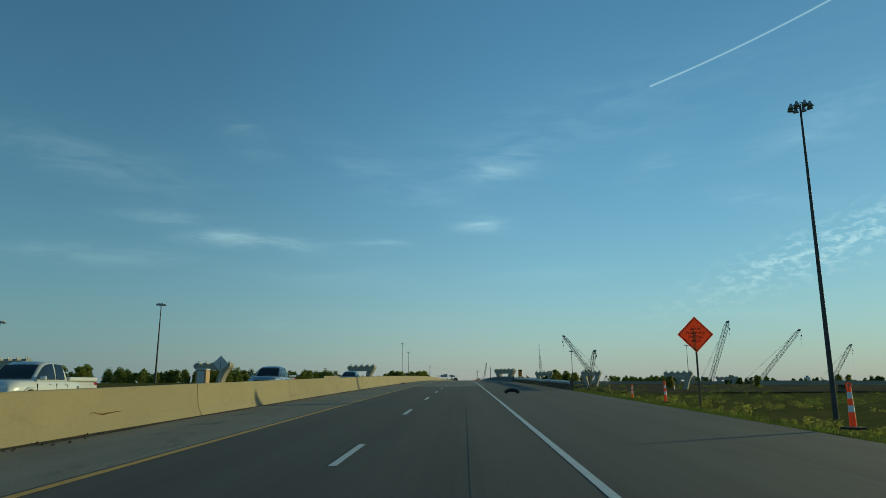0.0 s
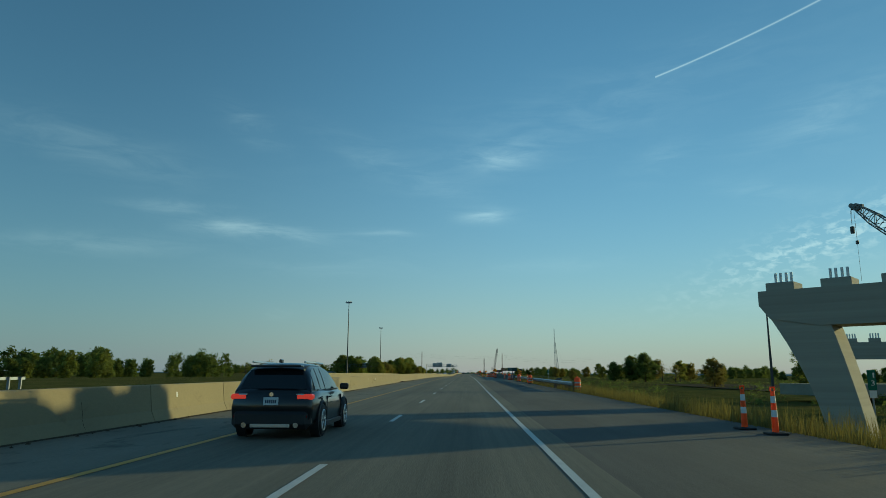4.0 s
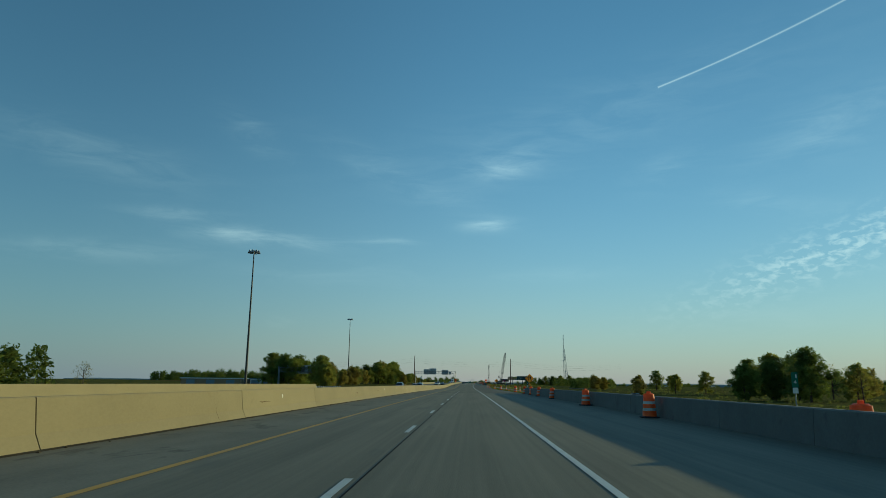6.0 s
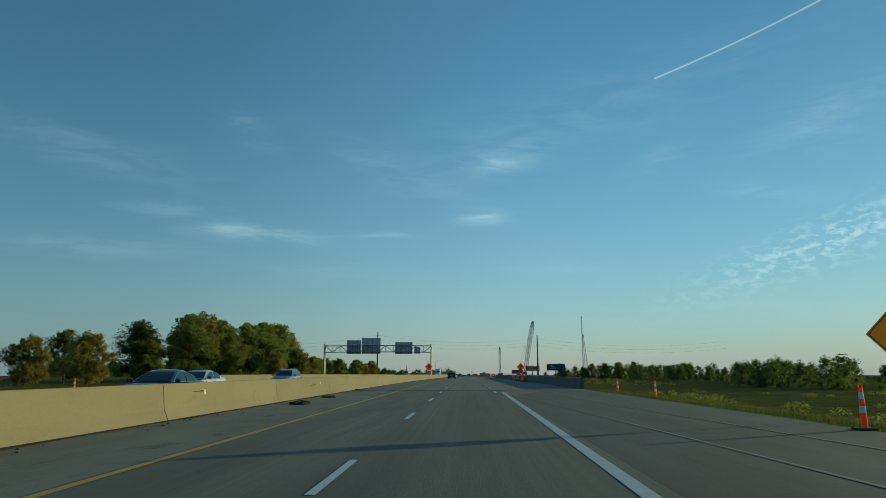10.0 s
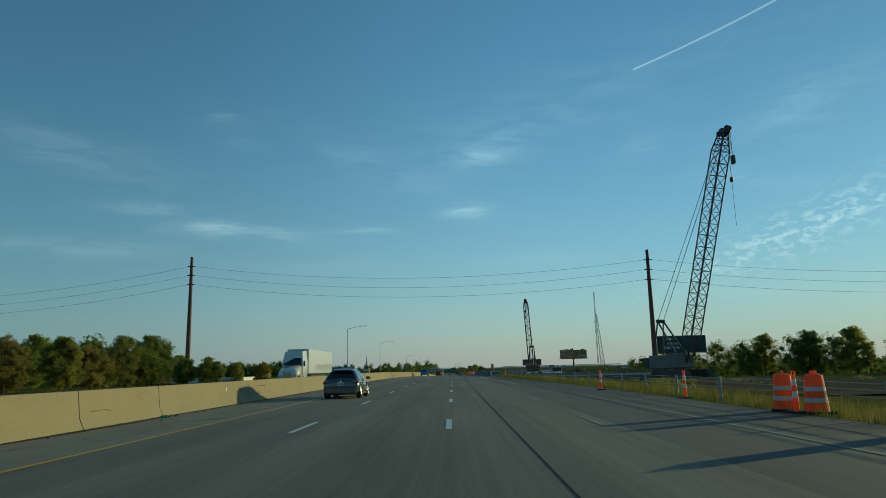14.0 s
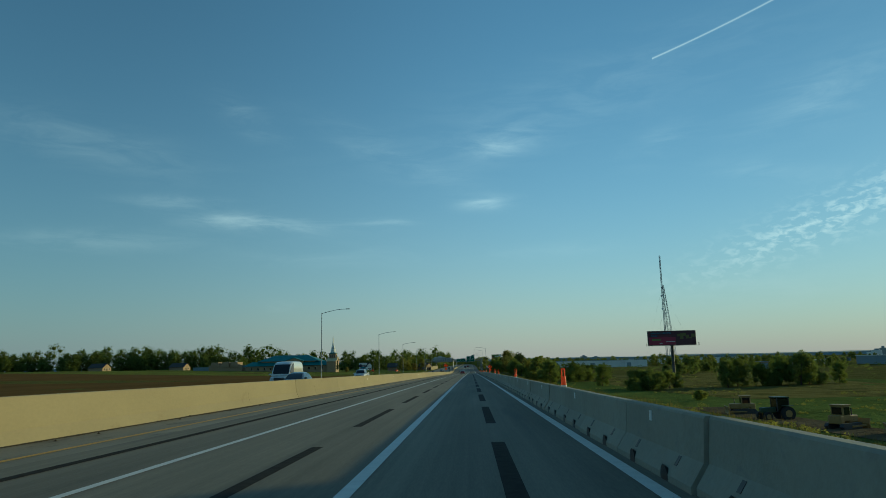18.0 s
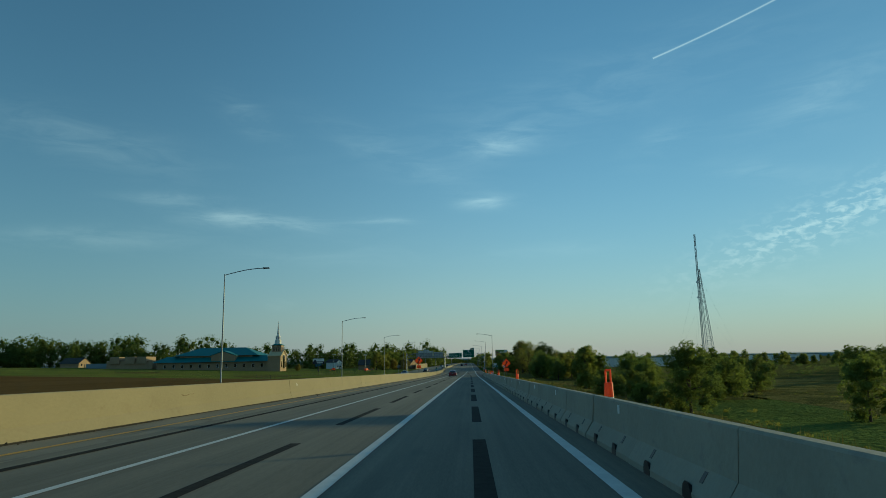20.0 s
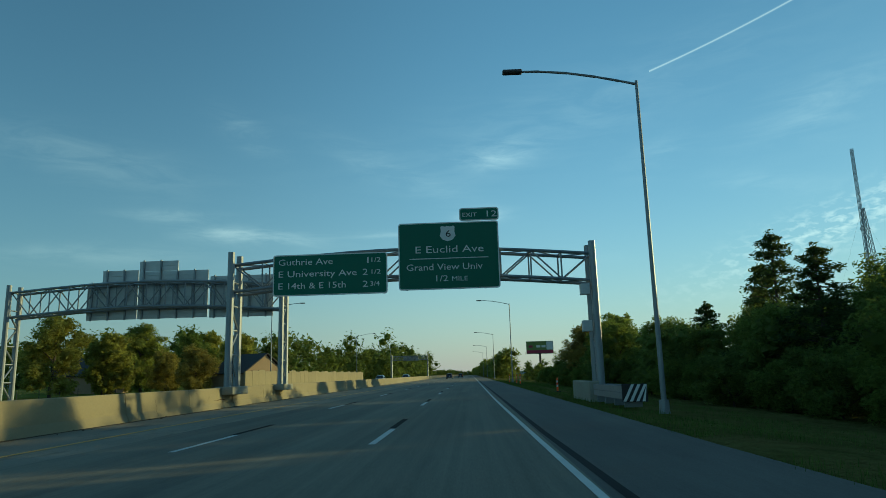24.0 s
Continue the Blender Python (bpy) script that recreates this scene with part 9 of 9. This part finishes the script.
def forklift(x, y, rz):
    t = thing("forklift", "small tan forklift with a black roll cage in the grass", "forklift", x, y, land_z(x, y), rz, group="machines on the works")
    part("body", box(bmesh.new(), -0.62, 0.62, -1.1, 0.6, 0.35, 1.15, 0.12), M["ad_food"], t)
    part("counterweight", box(bmesh.new(), -0.6, 0.6, -1.35, -1.0, 0.4, 1.05, 0.12), M["dark_steel"], t)
    for sx in (-0.55, 0.55):
        for yy in (-0.9, 0.45):
            part("cage_post", tube(bmesh.new(), (sx, yy, 1.1), (sx * 0.9, yy * 0.85, 2.25), 0.05, n=6), M["dark_steel"], t)
            part("wheel", tube(bmesh.new(), (sx * 0.95, yy, 0.36), (sx * 1.35, yy, 0.36), 0.36, n=16), M["rubber"], t)
    part("cage_roof", box(bmesh.new(), -0.6, 0.6, -0.85, 0.5, 2.22, 2.3, 0.03), M["dark_steel"], t)
    part("seat", box(bmesh.new(), -0.25, 0.25, -0.5, -0.1, 1.15, 1.7, 0.05), M["plastic_dark"], t)
    for sx in (-0.3, 0.3):
        part("mast_rail", box(bmesh.new(), sx - 0.05, sx + 0.05, 0.75, 0.88, 0.15, 2.2, 0.01), M["dark_steel"], t)
        part("fork", box(bmesh.new(), sx - 0.06, sx + 0.06, 0.85, 1.9, 0.15, 0.2, 0.01), M["dark_steel"], t)


forklift(14.6, 1256.0, 25)


def dozer(x, y, rz, label):
    """A crawler with a cab, two tracks and a blade."""
    t = thing("bulldozer", label, "bulldozer", x, y, land_z(x, y) + 0.05, rz, group="machines on the works")
    t.scale = (SC * 0.74, SC * 0.74, SC * 0.74)
    Y = M["machine_tan"]
    part("hood", box(bmesh.new(), -0.55, 0.55, 0.2, 1.9, 0.8, 1.55, 0.1), Y, t)
    part("tail", box(bmesh.new(), -0.75, 0.75, -1.6, -0.9, 0.7, 1.6, 0.1), Y, t)
    c = part("cab", box(bmesh.new(), -0.7, 0.7, -1.0, 0.3, 1.0, 2.6, 0.06), Y, t)
    for sx in (-1, 1):
        part("side_window", box(bmesh.new(), min(sx * 0.69, sx * 0.715), max(sx * 0.69, sx * 0.715), -0.85, 0.15, 1.65, 2.45, 0.01), M["glass_dark"], c)
        b = bmesh.new()
        prism(b, [(-1.5, 0.1), (1.4, 0.1), (1.75, 0.45), (1.45, 0.8), (-1.5, 0.8), (-1.85, 0.45)], -0.22, 0.22)
        bmesh.ops.rotate(b, verts=b.verts, cent=(0, 0, 0), matrix=Matrix.Rotation(radians(90), 3, "Z"))
        bmesh.ops.translate(b, verts=b.verts, vec=(sx * 0.85, 0, 0))
        part("track", b, M["dark_steel"], t)
        part("push_arm", box(bmesh.new(), sx * 1.12 - 0.07, sx * 1.12 + 0.07, -0.3, 2.2, 0.35, 0.55, 0.02), Y, t)
    part("rear_window", box(bmesh.new(), -0.55, 0.55, -1.02, -0.99, 1.7, 2.45), M["glass_dark"], c)
    part("windscreen", box(bmesh.new(), -0.55, 0.55, 0.29, 0.32, 1.65, 2.45), M["glass_dark"], c)
    part("cab_roof", box(bmesh.new(), -0.8, 0.8, -1.1, 0.4, 2.6, 2.72, 0.04), Y, t)
    part("exhaust", tube(bmesh.new(), (0.3, 1.1, 1.5), (0.3, 1.1, 2.3), 0.06, n=8), M["dark_steel"], t)
    b = bmesh.new()
    prism(b, [(2.2, 0.1), (2.35, 0.15), (2.25, 0.6), (2.4, 1.15), (2.3, 1.2), (2.1, 0.65)], -1.5, 1.5)
    bmesh.ops.rotate(b, verts=b.verts, cent=(0, 0, 0), matrix=Matrix.Rotation(radians(90), 3, "Z"))
    part("blade", b, Y, t)


def tractor(x, y, rz, label):
    t = thing("tractor", label, "tractor", x, y, land_z(x, y) + 0.05, rz, group="machines on the works")
    t.scale = (SC * 0.78, SC * 0.78, SC * 0.78)
    part("hood", box(bmesh.new(), -0.4, 0.4, 0.4, 2.3, 0.9, 1.6, 0.12), M["machine_green"], t)
    c = part("cab", box(bmesh.new(), -0.75, 0.75, -1.0, 0.5, 1.1, 2.7, 0.08), M["glass_dark"], t)
    part("cab_roof", box(bmesh.new(), -0.85, 0.85, -1.1, 0.65, 2.7, 2.85, 0.05), M["machine_green"], t)
    for sx in (-1, 1):
        for yy in (-0.98, 0.48):
            part("cab_post", box(bmesh.new(), sx * 0.74 - 0.05, sx * 0.74 + 0.05, yy - 0.05, yy + 0.05, 1.1, 2.7), M["dark_steel"], c)
        for yy, r, w in ((-0.7, 0.85, 0.45), (1.8, 0.55, 0.35)):
            wl = part("wheel", tube(bmesh.new(), (sx * 0.7, yy, r), (sx * (0.7 + w), yy, r), r, n=22), M["rubber"], t)
            part("rim", tube(bmesh.new(), (sx * (0.7 + w), yy, r), (sx * (0.72 + w), yy, r), r * 0.5, n=16), M["machine_tan"], wl)
        part("fender", box(bmesh.new(), sx * 0.95 - 0.25, sx * 0.95 + 0.25, -1.4, 0.0, 1.72, 1.82, 0.04), M["machine_green"], t)
    part("mower_arm", tube(bmesh.new(), (0.5, -1.2, 0.9), (1.8, -2.4, 0.5), 0.12, n=8), M["dark_steel"], t)


M["machine_tan"] = material("faded_machine_yellow", (0.32, 0.20, 0.06), 0.6, var=0.25, scale=1.2, fine=9, spots=(2.5, 0.58, (0.10, 0.07, 0.04), 0.6))
M["machine_green"] = material("dark_machine_green", (0.035, 0.06, 0.03), 0.5, var=0.2, scale=1.2)
dozer(33.6, 1406.7, 80, "tan bulldozer with a cab parked on the dirt track")
tractor(33.4, 1397.6, 95, "dark green tractor with a mower arm on the dirt track")
dozer(33.6, 1386.5, -60, "tan bulldozer with a blade parked on the dirt track")
dozer(35.4, 1380.5, 70, "tan bulldozer with a cab at the end of the row")
# right-hand overpass of the works
t = thing("overpass", "dark flat bridge deck across the low ground", "bridge", 0, 0, 0)
t.matrix_basis = Matrix.Diagonal((SC, SC, SC, 1))
for a, b in (((48, 395), (160, 430)), ((110, 250), (330, 330))):
    bm = bmesh.new()
    z = road_z(a[1]) - 1.6
    d = Vector((b[0] - a[0], b[1] - a[1], 0)).normalized()
    n = Vector((-d.y, d.x, 0))
    quad_box(bm, [Vector((*a, z)) - n * 4, Vector((*b, z)) - n * 4, Vector((*b, z)) + n * 4, Vector((*a, z)) + n * 4], 1.5)
    part("deck", bm, M["barrier_grey"], t)
    for u in (0.15, 0.5, 0.85):
        p = Vector((*a, 0)).lerp(Vector((*b, 0)), u)
        part("column", box(bmesh.new(), p.x - 0.8, p.x + 0.8, p.y - 3, p.y + 3, z - 7, z), M["barrier_grey"], t)
t = thing("highway_bridge", "low grey bridge across the grass", "bridge", 0, 0, 0)
t.matrix_basis = Matrix.Diagonal((SC, SC, SC, 1))
bm = bmesh.new()
box(bm, 60, 72, 838, 846, road_z(840) - 2.3, road_z(840) - 1.5, 0.1)
part("deck", bm, M["parapet"], t)
# towers of the far town
for x, y, w, h in ((690, 2500, 14, 13), (712, 2520, 9, 17), (800, 2700, 18, 11), (330, 3300, 18, 18), (420, 3600, 24, 16), (620, 1250, 9, 12)):
    t = thing("tower_block", "pale distant block of the town on the skyline", "building", x, y, -4, group="distant town blocks")
    part("wall", box(bmesh.new(), -w / 2, w / 2, 0, w * 0.6, 0, h, 0.1), M["white_wall" if h < 15 else "shed_grey"], t)
    part("roof", box(bmesh.new(), -w * 0.2, w * 0.2, w * 0.1, w * 0.4, h, h + 3), M["shed_grey"], t)
# a far rise of land closing the view, distance haze in its colour
M["hazed_land"] = material("hazed_wooded_rise", (0.20, 0.25, 0.27), 1.0, var=0.3, scale=0.004, fine=0.03)
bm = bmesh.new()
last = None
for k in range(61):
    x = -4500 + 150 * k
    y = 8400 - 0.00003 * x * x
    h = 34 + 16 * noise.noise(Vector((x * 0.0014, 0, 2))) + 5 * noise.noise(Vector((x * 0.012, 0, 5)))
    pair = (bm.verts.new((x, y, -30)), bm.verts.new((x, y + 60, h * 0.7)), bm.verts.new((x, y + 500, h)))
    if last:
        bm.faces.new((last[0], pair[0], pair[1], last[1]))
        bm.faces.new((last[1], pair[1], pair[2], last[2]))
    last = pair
world_thing("backdrop", "low wooded rise of land on the horizon, tinted for haze", "backdrop", bm, M["hazed_land"], "structure")


def light_tower(x, y, rz):
    """A trailer with a raised mast of work lights."""
    t = thing("light_tower", "orange light tower trailer with a raised mast in the grass", "light tower", x, y, land_z(x, y), rz, group="light towers on the works")
    part("housing", box(bmesh.new(), -0.6, 0.6, -1.1, 1.1, 0.6, 1.7, 0.08), M["orange"], t)
    part("chassis", box(bmesh.new(), -0.5, 0.5, -1.6, 2.6, 0.45, 0.6, 0.02), M["dark_steel"], t)
    for sx in (-0.75, 0.75):
        part("wheel", tube(bmesh.new(), (sx - 0.1, 0, 0.36), (sx + 0.1, 0, 0.36), 0.36, n=16), M["rubber"], t)
        part("outrigger", tube(bmesh.new(), (sx * 0.6, 1.0, 1.4), (sx * 2.4, 1.8, 0.05), 0.05, n=6), M["orange"], t)
    part("mast", tube(bmesh.new(), (0, -0.9, 0.9), (0, -0.9, 8.6), 0.10, 0.06, 8), M["steel"], t)
    part("cross_arm", box(bmesh.new(), -0.9, 0.9, -0.95, -0.85, 8.55, 8.65), M["steel"], t)
    for x2 in (-0.8, -0.3, 0.3, 0.8):
        part("floodlight", box(bmesh.new(), x2 - 0.18, x2 + 0.18, -1.15, -0.9, 8.2, 8.5, 0.04), M["white_refl"], t)


def new_deck():
    """A bridge deck being built: slab, bars, edge posts and rails, and a paving truss across it."""
    t = thing("bridge_deck", "unfinished bridge deck with steel bars and pale timber edge rails", "bridge deck", 0, 0, 0)
    t.matrix_basis = Matrix.Diagonal((SC, SC, SC, 1))
    x0, x1, a, b = 16.5, 46.0, 1166.0, 1226.0
    z = road_z(1196) - 0.35
    part("slab", box(bmesh.new(), x0, x1, a, b, z - 0.9, z, 0.02), M["parapet"], t)
    bars_m = M["rebar"]
    for k in range(24):
        x = x0 + 0.6 + k * (x1 - x0 - 1.2) / 23
        part("bar", tube(bmesh.new(), (x, a + 0.3, z + 0.12), (x, b - 0.3, z + 0.12), 0.035, n=4), bars_m, t)
    for k in range(40):
        y = a + 0.6 + k * (b - a - 1.2) / 39
        part("bar", tube(bmesh.new(), (x0 + 0.3, y, z + 0.18), (x1 - 0.3, y, z + 0.18), 0.03, n=4), bars_m, t)
    for x in (x0 - 0.2, x0 + 13.5, x1 + 0.2):
        for k in range(26):
            y = a + 0.5 + k * (b - a - 1.0) / 25
            part("edge_post", box(bmesh.new(), x - 0.05, x + 0.05, y - 0.05, y + 0.05, z - 0.3, z + 1.0), M["wood_post"], t)
        for h in (0.5, 0.95):
            part("edge_rail", box(bmesh.new(), x - 0.02, x + 0.02, a, b, z + h - 0.05, z + h + 0.05), M["wood_post"], t)
    p = thing("paving_truss", "yellow steel paving truss standing across the unfinished deck", "paving machine", 0, 0, 0)
    p.matrix_basis = Matrix.Diagonal((SC, SC, SC, 1))
    part("truss", lattice(bmesh.new(), (x0, 1221.0, z + 1.7), (x1, 1219.0, z + 1.7), 0.9, 0.9, 30, 0.06, 0.035), M["machine_tan"], p)
    for x in (x0 + 0.4, x1 - 0.4):
        part("leg", box(bmesh.new(), x - 0.4, x + 0.4, 1219.4, 1220.6, z, z + 1.3, 0.03), M["machine_tan"], p)
    part("carriage", box(bmesh.new(), 29, 31, 1219.2, 1220.8, z + 0.7, z + 1.5, 0.05), M["dark_steel"], p)


M["rebar"] = material("dusty_steel_bars", (0.20, 0.18, 0.13), 0.6, var=0.2, scale=2)
new_deck()
light_tower(-65.5, 1807.0, 20)
light_tower(-48.7, 1807.0, -15)
# wire fence along the edge of the grass
t = thing("wire_fence", "thin wire fence on steel posts across the grass", "fence", 0, 0, 0)
t.matrix_basis = Matrix.Diagonal((SC, SC, SC, 1))
post_mesh = to_mesh("fence_post", tube(bmesh.new(), (0, 0, -0.3), (0, 0, 1.25), 0.035, n=6), M["dark_steel"])
wires = bmesh.new()
prev = None
for k in range(60):
    y = 1640 + 4.0 * k
    x = -52.0 + 0.06 * 4.0 * k * 0.3
    z = road_z(y) + land_z(x, y)
    part("fence_post", post_mesh, None, t).location = (x, y, z)
    if prev:
        for h in (0.25, 0.55, 0.85, 1.15):
            tube(wires, (prev[0], prev[1], prev[2] + h), (x, y, z + h), 0.006, n=4, cap=False)
    prev = (x, y, z)
part("fence_wire", wires, M["dark_steel"], t)
